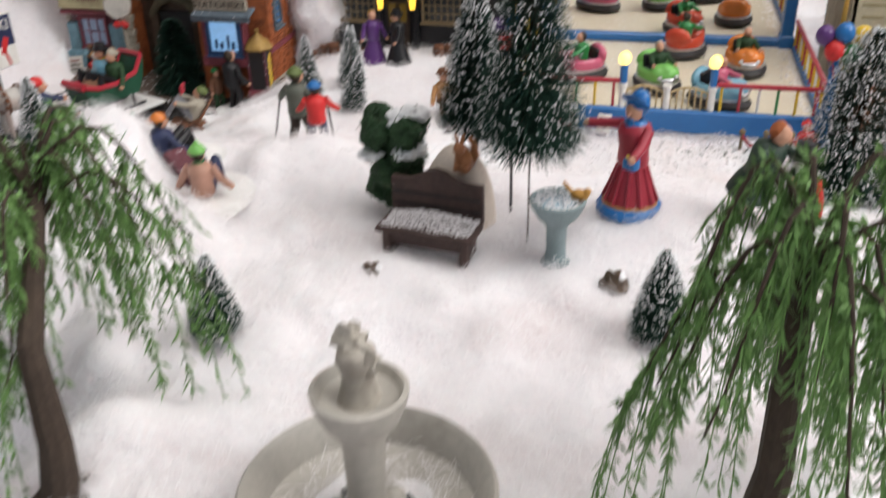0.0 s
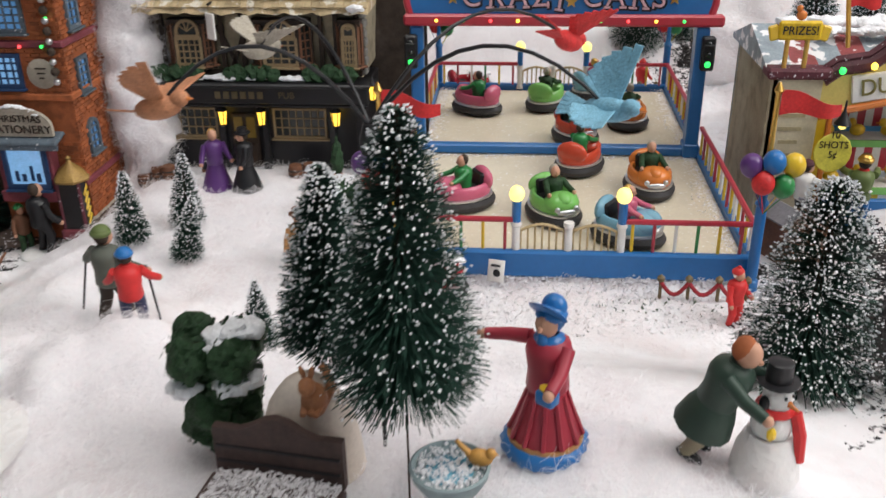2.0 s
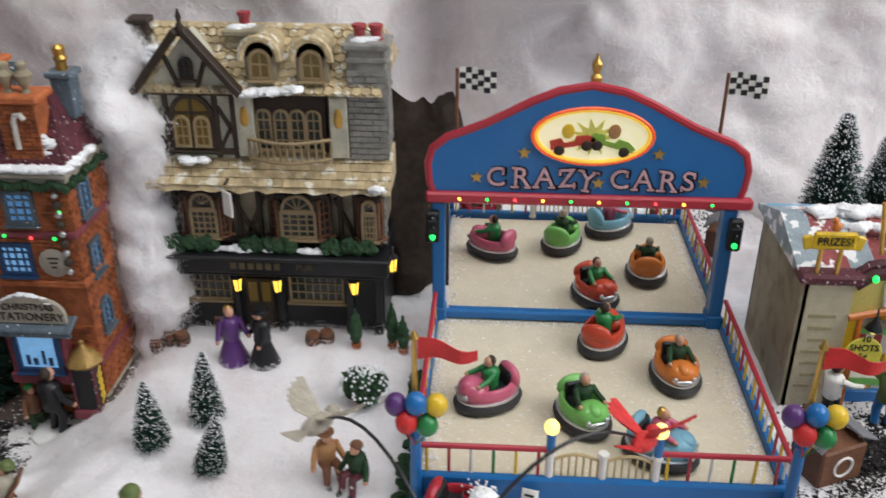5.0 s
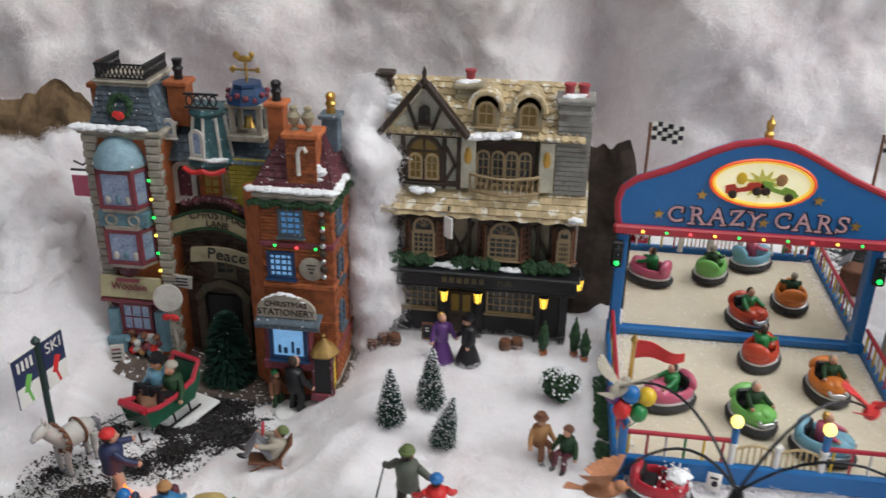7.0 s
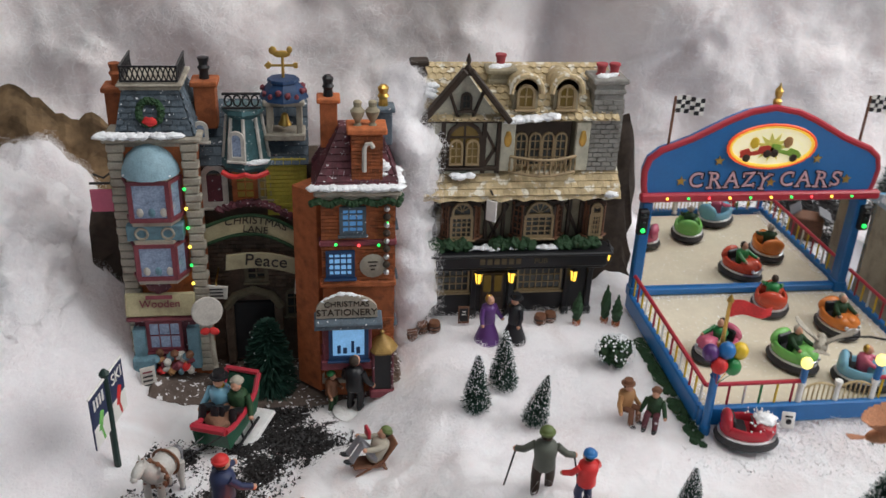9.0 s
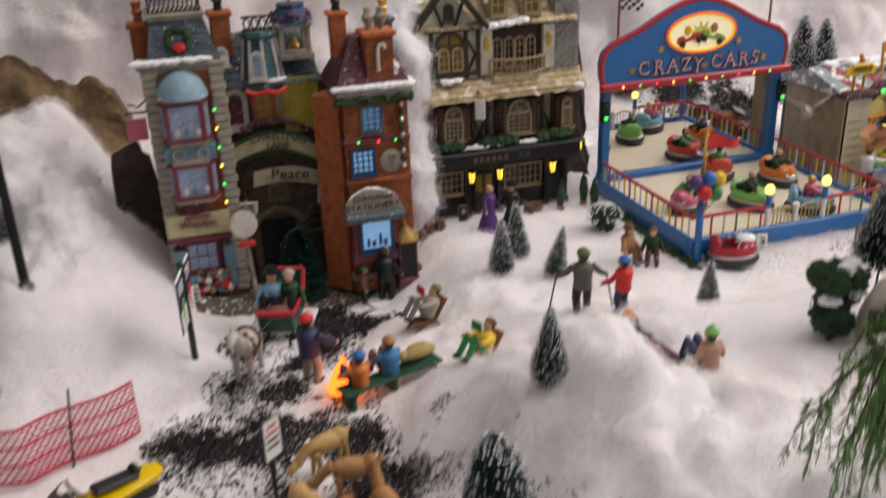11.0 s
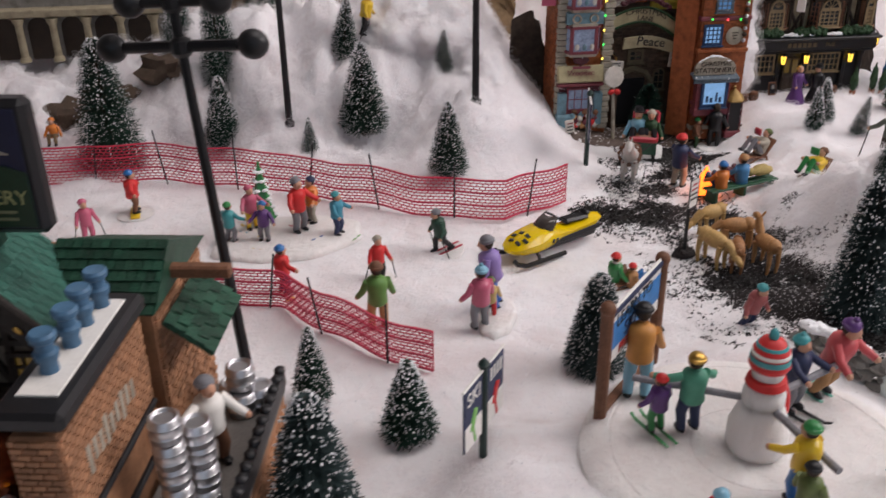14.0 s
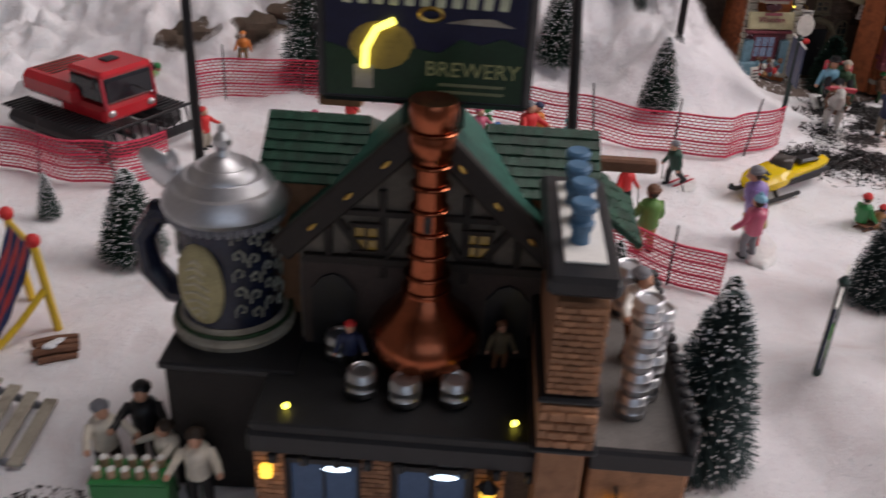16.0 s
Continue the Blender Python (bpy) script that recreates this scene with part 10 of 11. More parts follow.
for k in range(2600):
    side_ = rnd.random()
    e = abs(rnd.gauss(0, 0.5))
    x, y = (RX0 + 0.3 + e, rnd.uniform(RY0, RY1 - 0.5)) if side_ < 0.4 else (RX1 - 0.3 - e, rnd.uniform(RY0, RY1 - 0.5)) if side_ < 0.75 else (rnd.uniform(RX0, RX1), RY1 - 0.5 - e * 0.6)
    s = rnd.uniform(0.04, 0.13)
    q = [Vector((rnd.uniform(-1, 1), rnd.uniform(-1, 1), rnd.uniform(-0.2, 0.8))) * s for _ in range(4)]
    b.add([(x + v.x, y + v.y, RZ + 0.02 + v.z) for v in q], [(0, 1, 2), (0, 2, 3), (0, 3, 1), (1, 3, 2)], 0)
tagged(part("snow_crumbs", b, [CRUMB, HEDGE], None, "", 0), "loose snow crumbs and green moss before the ride", "snow crumbs", kind="stuff")
b = Build()
for k in range(110):
    b.ball((-2.0 + rnd.uniform(-0.5, 0.3), 61.0 + rnd.uniform(-1.3, 12), 10.62 + rnd.uniform(-0.08, 0.12)), (0.3, 0.38, 0.16), 0, 7, 5, lump=0.9, seed=k)
tagged(part("moss_edge", b, HEDGE, None, "", 0), "green moss edge along the ride", "moss", kind="stuff")
figurine("toy santa in red with white beard beside the snowy fir", 16.3, 57.9, 3.1, 40, FLAGRED, FLAGRED, FLAGRED, hair=WHITE, shape="pom")

# ---- skiers and sledgers on the mounds ----
figurine("skier in a grey sweater and olive hat with poles", -14.0, 55.8, 5.0, 165, mat("olive_grey_sweater", (0.1, 0.11, 0.09), 0.6), TIMBER, OLIVE, poles=True, arms=((45, 10), (45, 10)), stride=0.3)
figurine("skier in a red jacket and blue hat beside the poles", -12.0, 53.6, 4.2, 200, FLAGRED, NAVY, BLUE, arms=((35, 20), (25, 30)))
def base_extra(b, k):
    b.ball((0, -0.1, -0.02), (0.55, 0.75, 0.07), k, 18, 6); return [PACKED]
figurine("child in navy coat and orange hat fallen on a white base", -16.8, 44.2, 4.0, 150, NAVY, BLACK, ORANGE, sit=1.0, arms=((40, 20), (60, 20)), extra=base_extra)
figurine("child in tan coat and green hat sitting on a white base", -13.3, 41.2, 4.2, 190, TANCOAT, NAVY, LIME, sit=1.0, arms=((30, 0), (30, 0)), scarf=GREEN, shape="pom", extra=base_extra)
def toboggan(x, y, rz, m, label, s=1.0, rx=0):
    b = Build()
    b.box((0, 0, 0.5), (1.3, 2.6, 0.2), 0, 0.06)
    for sd in (-1, 1):
        b.tube([(sd * 0.55, 1.3, 0.1), (sd * 0.55, -1.2, 0.1), (sd * 0.55, -1.7, 0.4), (sd * 0.5, -1.6, 0.8)], 0.09, 6)
        for yy in (-0.8, 0.8):
            b.cyl((sd * 0.5, yy, 0.1), (sd * 0.5, yy, 0.5), 0.07, n=6)
    toy("toboggan", b, m, label, "sled", x, y, rz, s, rx=rx, dz=0.1)
toboggan(-15.3, 43.2, 60, MAROON, "dark red toboggan overturned in the snow", 0.9, 35)

# ---- street: sleigh, horse, campfire bench, deck chairs ----
def horse():
    b = Build()
    b.ball((0, 0, 2.6), (0.75, 1.5, 0.8), 0, 14, 9); b.tube([(0, -1.1, 2.9), (0, -1.7, 3.6), (0, -1.9, 4.1)], 0.55, 9, 0, 0.36)
    b.ball((0, -2.3, 4.0), (0.32, 0.62, 0.36), 0, 10, 7, (25, 0, 0)); b.ball((0, -2.75, 3.75), 0.22, 0, 8, 6)
    for sx in (-1, 1):
        b.cyl((sx * 0.15, -1.85, 4.4), (sx * 0.18, -1.85, 4.75), 0.1, 0.02, 6)
        for yy in (-1.0, 1.05):
            b.tube([(sx * 0.45, yy, 2.2), (sx * 0.47, yy - 0.1, 1.2), (sx * 0.45, yy, 0.2)], 0.28, 8, 0, 0.16); b.cyl((sx * 0.45, yy, 0), (sx * 0.45, yy, 0.25), 0.22, 0.18, 8, 1)
    b.tube([(0, 1.4, 2.9), (0, 1.8, 2.4), (0, 1.8, 1.4)], 0.16, 7, 1)
    for yy, r in ((-0.95, 0.95), (0.3, 0.86)):
        b.tube([(r * math.cos(a), yy, 2.65 + r * math.sin(a)) for a in [i * math.pi / 8 for i in range(17)]], 0.09, 5, 2)
    for k in range(12):
        a = 2 * math.pi * k / 12
        b.ball((0.95 * math.cos(a), -1.15, 2.9 + 0.95 * math.sin(a)), 0.16, 2, 6, 5)
    b.box((0, -1.0, -0.05), (2.6, 7.5, 0.2), 3, 0.1)
    toy("toy_horse", b, [mat("grey_horse_paint", (0.5, 0.48, 0.45), 0.5, vary=0.15), GREY, WOOD, PACKED], "white toy horse in brown harness before the sleigh", "horse ornament", -37.3, 59.8, rz=-24, s=1.06)
horse()
def sleigh():
    x, y = -34.0, 65.8
    t = thing("sleigh", "red and green toy sleigh on a white base", "sleigh", x, y, gz(x, y), -20)
    b = Build(); b.box((0, 0.4, 0.1), (3.8, 7.6, 0.35), 0, 0.16); part("base", b, PACKED, t, "white base")
    b = Build()
    for s in (-1, 1):
        b.tube([(s * 1.1, 2.8, 0.4), (s * 1.1, -2.2, 0.4), (s * 1.1, -3.2, 0.9), (s * 1.1, -3.3, 1.7)], 0.11, 6)
        for yy in (-1.4, 0.2, 1.8):
            b.tube([(s * 1.1, yy, 0.4), (s * 0.8, yy, 1.5)], 0.09, 5)
    part("runners", b, BLACK, t, "black runners")
    b = Build()
    prof = [(-2.2, 1.4), (2.2, 1.4), (2.9, 2.6), (3.2, 4.2), (2.7, 4.1), (2.2, 2.9), (0.2, 2.5), (-1.5, 2.6), (-2.3, 3.2), (-2.6, 3.0)]
    for s in (-1, 1):
        b.add([(s * 1.25, py, pz) for py, pz in prof] + [(s * 1.1, py, pz) for py, pz in prof], [tuple(range(10)) if s < 0 else tuple(range(9, -1, -1)), tuple(range(19, 9, -1)) if s < 0 else tuple(range(10, 20))] + [(i, (i + 1) % 10, 10 + (i + 1) % 10, 10 + i) for i in range(10)])
    b.box((0, 0.2, 1.5), (2.3, 4.4, 0.25)); b.box((0, 2.75, 2.8), (2.3, 0.3, 2.4), 0, 0.08, (-14, 0, 0)); b.box((0, -2.2, 2.2), (2.3, 0.25, 1.7), 0, 0.06, (14, 0, 0))
    part("body", b, mat("sleigh_green", (0.02, 0.09, 0.05), 0.35), t, "dark green body", 0)
    b = Build()
    for s in (-1, 1):
        b.tube([(s * 1.2, -2.55, 3.1), (s * 1.2, -1.4, 2.7), (s * 1.2, 0.3, 2.6), (s * 1.2, 2.2, 3.0), (s * 1.2, 3.0, 4.2)], 0.2, 7)
    b.tube([(-1.2, -2.55, 3.1), (1.2, -2.55, 3.1)], 0.3, 7); b.tube([(-1.2, 3.0, 4.2), (1.2, 3.0, 4.2)], 0.2, 7)
    part("red_trim", b, RED, t, "red trim")
    b = Build(); b.ball((0, -0.4, 2.6), (1.05, 1.5, 0.55), 0, 14, 8, lump=0.4); part("blanket", b, mat("brown_blanket", (0.2, 0.1, 0.06), 0.8, bump_=0.5), t, "brown lap blanket")
sleigh()
figurine("sleigh passenger in blue coat and yellow scarf", -34.4, 66.9, 5.2, -20, SKYB, BLACK, BLACK, sit=1.0, scarf=YEL, z=gz(-34.4, 66.9) + 1.9, shape="brim", group="sleigh passengers")
figurine("sleigh passenger in cream bonnet and green coat", -33.2, 66.5, 4.9, -20, HEDGE, BLACK, STONE_L, sit=1.0, z=gz(-33.2, 66.5) + 1.9, group="sleigh passengers")
b = Build()
for s in (-1, 1):
    b.tube([(-34.6 + s * .6, 63.0, 10.8), (-36.0 + s * 0.4, 61.6, 10.6), (-37.2 + s * 0.5, 60.3, 10.8)], 0.05, 5)
single("reins", b, BLACK, "thin dark reins between horse and sleigh", "reins", 0, 0, 0)
figurine("man in black suit standing before the shop", -25.0, 69.6, 4.9, 150, BLACK, BLACK, None, base=0.35)
figurine("child in brown coat and green cap before the shop", -26.7, 70.2, 3.4, 60, WOOD, HEDGE, GREEN)
figurine("man in navy jacket and red cap by the campfire", -33.4, 57.3, 5.3, 130, NAVY, STONE_L, FLAGRED, arms=((20, 40), (15, 60)), base=0.2)
def park_bench():
    x, y = -28.6, 54.3
    t = thing("long_bench", "long dark green bench by the campfire", "bench", x, y, gz(x, y), 18)
    BENCHGREEN = mat("bench_green", (0.012, 0.075, 0.035), 0.5, vary=0.3, dirt=0.3)
    b = Build()
    for k in range(3):
        b.box((0, -0.5 + k * 0.5, 1.3), (7.6, 0.42, 0.2), 0, 0.05)
    part("seat", b, BENCHGREEN, t, "dark green slatted seat")
    for xx in (-3.2, 0, 3.2):
        b = Build(); b.box((xx, 0, 0.6), (0.3, 1.4, 1.2), 0, 0.05); part("leg", b, BENCHGREEN, t)
park_bench()
figurine("seated man in orange vest and blue cap on the bench", -30.8, 53.6, 4.4, 200, ORANGE, NAVY, BLUE, sit=0.9, z=gz(-30.8, 53.6) + 0.8, arms=((15, 40), (15, 40)), group="bench sitters")
figurine("seated man in blue and red coat on the bench", -28.6, 54.4, 4.6, 200, mat("blue_vest", (0.05, 0.2, 0.4), 0.5), MAROON, DEER, sit=0.9, z=gz(-28.6, 54.4) + 0.8, arms=((15, 40), (15, 40)), group="bench sitters")
b = Build(); b.ball((0, 0, 0.5), (1.4, 0.55, 0.5), 0, 14, 8, lump=0.4); b.ball((-1.2, 0, 0.5), (0.4, 0.35, 0.4), 0, 9, 7)
single("sack", b, mat("straw_sack", (0.42, 0.32, 0.12), 0.8, bump_=0.5), "straw-coloured sack lying on the green bench", "sack", -26.4, 55.2, gz(-26.4, 55) + 1.35, 18)
b = Build()
for k in range(7):
    a = k * 0.9
    b.tube([(0.8 * math.cos(a), 0.8 * math.sin(a), 0.1), (-0.5 * math.cos(a), -0.5 * math.sin(a), 0.5)], 0.16, 6, 1)
for k in range(9):
    a = k * 0.7; r = 0.45 * (k % 3) / 2
    b.lathe([(0.42, 0.3), (0.6, 0.7), (0.4, 1.5 - 0.3 * (k % 3)), (0.02, 2.4 - 0.4 * (k % 3))], 7, 0, (r * math.cos(a), r * math.sin(a), 0))
toy("campfire", b, [FLAME, BARK], "small glowing orange campfire on dark logs", "campfire", -31.6, 55.2, s=1.25)
def deck_chair(x, y, rz, label, coat, legs, hat, book):
    b = Build(); b.box((0, -0.3, 0.55), (1.3, 2.2, 0.16), 0, 0.05, (-8, 0, 0)); b.box((0, 1.0, 1.3), (1.3, 0.16, 1.9), 0, 0.05, (-35, 0, 0))
    for sd in (-1, 1):
        b.tube([(sd * 0.6, -1.3, 0), (sd * 0.6, 0.6, 0.9)], 0.09, 6); b.tube([(sd * 0.6, 0.9, 0), (sd * 0.6, 0.3, 0.8)], 0.09, 6)
    toy("deck_chair", b, WOOD, "reddish wooden deck chair in the snow", "chair", x, y, rz, group="deck chairs")
    figurine(label, x, y, 4.2, rz, coat, legs, hat, sit=1.0, z=gz(x, y) + 0.35, lean=-22, arms=((12, 70), (12, 70)), extra=lambda b, k: (b.box((0, -0.3, 0.55), (0.2, 0.05, 0.15), k, 0.01, (20, 0, 0)), [book])[1])
deck_chair(-24.2, 60.8, -75, "person in cream coat reading in a deck chair", STONE_L, GREY, OLIVE, RED)
deck_chair(-23.0, 52.2, -65, "person in yellow shirt reading in a deck chair", YEL, GREEN, WOOD, GREEN)
def pole_sign(x, y, h, label, kind, rz=0, w=1.3, hh=2.4):
    t = thing("pole_sign", label, "sign", x, y, gz(x, y) - 0.1, rz)
    b = Build(); b.cyl((0, 0, 0), (0, 0, h), 0.16, 0.14, 8); b.lathe([(0.9, 0), (0.8, 0.2), (0.3, 0.35)], 12); part("post", b, BLACK, t)
    b = Build(); b.ball((0, 0, 0.25), (0.95, 0.8, 0.55), 0, 12, 8, lump=0.7, seed=int(-x)); part("footing", b, GRITSTONE, t, "rough black footing", 0)
    b = Build(); b.box((0, -0.22, h - hh / 2), (w, 0.12, hh), 0, 0.05); p = part("board", b, WHITE, t, "white board")
    for k in range(4):
        b = Build(); b.box((0, -0.3, h - 0.45 - k * 0.4), (w * (0.7 if k else 0.5), 0.03, 0.14)); part("text_bar", b, RED if k < 2 else BLACK, p)
    b = Build(); b.tube([(-w / 2, -0.28, h - hh), (w / 2, -0.28, h - hh), (w / 2, -0.28, h), (-w / 2, -0.28, h), (-w / 2, -0.28, h - hh)], 0.05, 4); part("border", b, BLACK, p)
    return t
pole_sign(-37.7, 43.7, 6.9, "white notice board on a black post among the deer", 0, 40)
pole_sign(-43.9, 33.0, 6.0, "white notice board on a black post by the signboard", 0, 42)
def ski_flag(x, y, h, rz, word_first):
    t = thing("ski_flag", "dark post with blue ski banners on both sides", "banner", x, y, gz(x, y) - 0.1, rz)
    b = Build(); b.cyl((0, 0, 0), (0, 0, h), 0.24, 0.22, 8); b.lathe([(0.3, h), (0.34, h + 0.2), (0.1, h + 0.5)], 8); part("post", b, mat("post_green", (0.015, 0.035, 0.03), 0.4), t)
    for s in (-1, 1):
        b = Build(); b.box((s * 1.35, 0, h - 2.1), (2.1, 0.12, 3.8), 0, 0.04); p = part("banner", b, NAVY, t, "navy banner")
        b = Build(); b.box((s * 1.35, -0.02, h - 3.2), (2.0, 0.14, 1.5), 0, 0.02); part("snow_field", b, WHITE, p, "white lower field")
        b = Build(); b.box((s * 1.35, -0.06, h - 2.4), (0.5, 0.12, 1.3), 0, 0.1, (0, 25, 0)); b.box((s * 1.35, -0.06, h - 3.2), (0.25, 0.12, 1.4), 0, 0.04, (0, -15, 0)); part("printed_shape", b, LIME if s < 0 else FLAGRED, p, "plain coloured shape")
        if (s > 0) == word_first:
            words("lettering", "SKI", 1.15, p, (s * 1.35, -0.09, h - 0.9), (90, 0, 0), WHITE, "white lettering SKI", 0.02)
        else:
            b = Build()
            for k in range(4):
                b.box((s * 1.35 - 0.6 + k * 0.4, -0.08, h - 0.9), (0.2, 0.04, 0.75))
            part("name_bars", b, WHITE, p, "plain white bars")
    b = Build(); b.tube([(-2.5, 0, h - 0.1), (2.5, 0, h - 0.1)], 0.09, 5); part("crossbar", b, WHITE, t)
ski_flag(-40.8, 62.7, 7.2, 78, True)
ski_flag(-57.8, 19.6, 5.8, 56, False)
def deer(x, y, rz, label, graze, s=1.0, m=DEER):
    b = Build()
    b.ball((0, 0, 2.4), (0.6, 1.35, 0.65), 0, 12, 8); b.ball((0, 0.9, 2.5), (0.55, 0.6, 0.62), 0, 10, 7)
    nk = [(0, -1.1, 2.6), (0, -1.7, 2.2), (0, -2.1, 1.6)] if graze else [(0, -1.0, 2.8), (0, -1.35, 3.5), (0, -1.4, 4.0)]
    b.tube(nk, 0.38, 8, 0, 0.25)
    hx = Vector(nk[-1])
    b.ball(hx + Vector((0, -0.3, 0)), (0.26, 0.52, 0.27), 0, 9, 7, (40 if graze else 10, 0, 0))
    for sx in (-1, 1):
        b.ball(hx + Vector((sx * 0.26, 0.12, 0.25)), (0.1, 0.08, 0.3), 0, 7, 5, (0, sx * 40, 0))
        for yy in (-0.9, 1.0):
            b.tube([(sx * 0.38, yy, 2.2), (sx * 0.4, yy + 0.12, 1.2), (sx * 0.38, yy, 0)], 0.24, 7, 0, 0.1)
    b.ball((0, 1.5, 2.7), (0.14, 0.25, 0.16), 0, 7, 5)
    toy("toy_deer", b, m, label, "deer ornament", x, y, rz, s, group="deer on the grit")
DEER2 = mat("dark_fawn_paint", (0.3, 0.14, 0.06), 0.55, vary=0.3, bump_=0.3); DEER3 = mat("yellow_fawn_paint", (0.5, 0.32, 0.12), 0.55, vary=0.3, bump_=0.3)
deer(-34.3, 47.0, -70, "pale yellow toy deer with lowered head", True, 0.95, DEER3)
deer(-33.4, 44.0, -100, "tan toy deer grazing on black grit", True, 1.0)
deer(-36.2, 41.6, 25, "yellow-brown toy deer seen from behind", True, 1.05, DEER3)
deer(-34.6, 40.8, 160, "dark fawn toy deer with lowered head", True, 0.9, DEER2)
deer(-32.4, 40.6, 190, "tan toy deer with raised head", False, 1.0)
figurine("person in dull pink jacket skiing down to the grit", -37.4, 32.8, 4.1, 20, mat("dull_pink_coat", (0.35, 0.1, 0.1), 0.5), NAVY, TEAL, lean=20)
figurine("woman in turquoise coat and purple hat with red bag", -27.2, 27.6, 5.3, 170, TEAL, NAVY, PURPLE, shape="pom", extra=lambda b, k: (b.box((-0.2, -0.05, 0.3), (0.2, 0.1, 0.18), k, 0.03), [RED])[1])
def stone_wall():
    t = thing("stone_wall", "low grey-brown stone wall half buried in snow", "wall", -33.2, 25.2, gz(-33.2, 25.2) - 0.4, -52)
    rnd = random.Random(4)
    for j in range(4):
        for i in range(7):
            b = Build(); w = rnd.uniform(1.0, 1.35)
            b.ball((0, 0, 0), (w * 0.6, 0.55, 0.4), 0, 8, 6, lump=0.5, seed=i + 9 * j)
            o = part("stone", b, STONE, t); at(o, -3.9 + i * 1.3 + 0.5 * (j % 2), rnd.uniform(-0.1, 0.1), 0.35 + j * 0.62)
    heap(t, [(-3.5 + k * 0.9, 0, 2.7) for k in range(5)], 0.6)
stone_wall()
b = Build()
b.tube([(-1.6, 0, 0.2), (-1.5, 0, 1.8), (-0.9, 0, 2.5), (0.3, 0, 2.3), (1.4, 0, 1.6), (2.0, 0, 0.6)], 0.75, 12, 0, 0.5); b.ball((-1.7, 0, 1.9), (0.5, 0.45, 0.55), 0, 10, 8)
toy("ice_arch", b, mat("pale_ice", (0.62, 0.68, 0.66), 0.35, vary=0.1), "pale icy drift hanging over the stone wall", "ice drift", -30.6, 22.6, rz=-40, smooth=80)

# ---- ski slope ----
SLOPE = "ski slope visitors"
def base_plate(x, y, rx_, ry_, rz, label):
    b = Build(); n = 28
    for z, k in ((0, 1.0), (0.45, 0.98), (0.6, 0.92)):
        b.v += [(rx_ * k * math.cos(2 * math.pi * i / n) * (1 + 0.06 * math.sin(i * 1.3)), ry_ * k * math.sin(2 * math.pi * i / n) * (1 + 0.06 * math.cos(i * 1.7)), z) for i in range(n)]
    for j in range(2):
        b.f += [(j * n + i, j * n + (i + 1) % n, (j + 1) * n + (i + 1) % n, (j + 1) * n + i) for i in range(n)]
    b.f.append(tuple(range(2 * n, 3 * n))); b.m = [0] * len(b.f)
    toy("white_plate", b, PACKED, label, "figure base", x, y, rz, smooth=60)
base_plate(-54.2, 36.0, 1.3, 2.7, -20, "white snow base under the ski family")
figurine("woman in pink jacket and blue bobble hat", -55.6, 34.6, 4.8, 200, PINK, GREY, SKYB, shape="pom", group=SLOPE, z=gz(-55, 35) + 0.3)
figurine("man in lilac and blue jacket bending to a child", -53.9, 37.3, 5.6, 250, mat("lilac_coat", (0.28, 0.2, 0.48), 0.45), mat("royal_blue_trousers", (0.05, 0.15, 0.5), 0.45), GREY, group=SLOPE, z=gz(-54, 37) + 0.3, lean=10)
figurine("small child in yellow coat and red boots", -54.7, 35.9, 3.2, 180, mat("cream_yellow_coat", (0.5, 0.36, 0.14), 0.5), FLAGRED, OLIVE, group=SLOPE, z=gz(-54, 36) + 0.3)
figurine("cross-country skier in dark green on a white base", -56.6, 47.2, 4.0, -70, mat("forest_coat", (0.02, 0.06, 0.04), 0.5), BLACK, GREY, skis=RED, poles=True, stride=0.5, lean=12, base=0.42, group=SLOPE)
figurine("man in green and grey jacket watching the slope", -62.6, 36.0, 5.2, 190, mat("leaf_green_coat", (0.12, 0.25, 0.06), 0.5), DEER, WOOD, group=SLOPE)
figurine("skier in red jacket and beige hat on a white base", -62.2, 43.2, 3.7, 20, FLAGRED, BLACK, STONE_L, base=0.35, poles=True, group=SLOPE)
figurine("snowboarder in red jacket and blue hat on yellow board", -69.4, 41.8, 4.1, 120, FLAGRED, NAVY, BLUE, board=YEL, arms=((70, 0), (30, 20)), group=SLOPE)
figurine("snowboarder in red jacket on a yellow board uphill", -83.0, 57.5, 4.2, 100, FLAGRED, WOOD, BLUE, board=YEL, arms=((60, 0), (50, 10)), base=0.4, group=SLOPE)
figurine("child in pink ski suit on the upper slope", -86.0, 53.0, 3.8, 30, PINK, PINK, PINK, poles=True, group=SLOPE)
base_plate(-69.5, 50.8, 6.4, 4.0, 12, "large white base under the group of young skiers")
for k, (gx, gy, h, c, lg, ht, sk) in enumerate(((-74.0, 50.4, 3.6, TEAL, GREY, GREEN, SKYB), (-72.4, 52.6, 4.0, PINK, YEL, PINK, YEL), (-71.2, 50.2, 3.6, PURPLE, GREY, BLUE, YEL), (-68.4, 51.6, 4.9, FLAGRED, GREY, GREY, BLUE), (-67.3, 53.2, 4.2, ORANGE, STONE_L, NAVY, RED), (-65.2, 50.6, 3.9, mat("sky_teal_coat", (0.05, 0.25, 0.35), 0.5), NAVY, TEAL, LIME))):
    figurine(("child in teal suit", "child in pink suit", "child in purple jacket", "ski teacher in red jacket", "child in orange jacket", "child in blue-green jacket")[k] + " on coloured skis", gx, gy, h, (150, 30, -20, 40, -60, 60)[k], c, lg, ht, skis=sk, arms=((30, 30), (40, 20)), group="young skiers", z=gz(gx, gy) + 0.35)
b = Build()
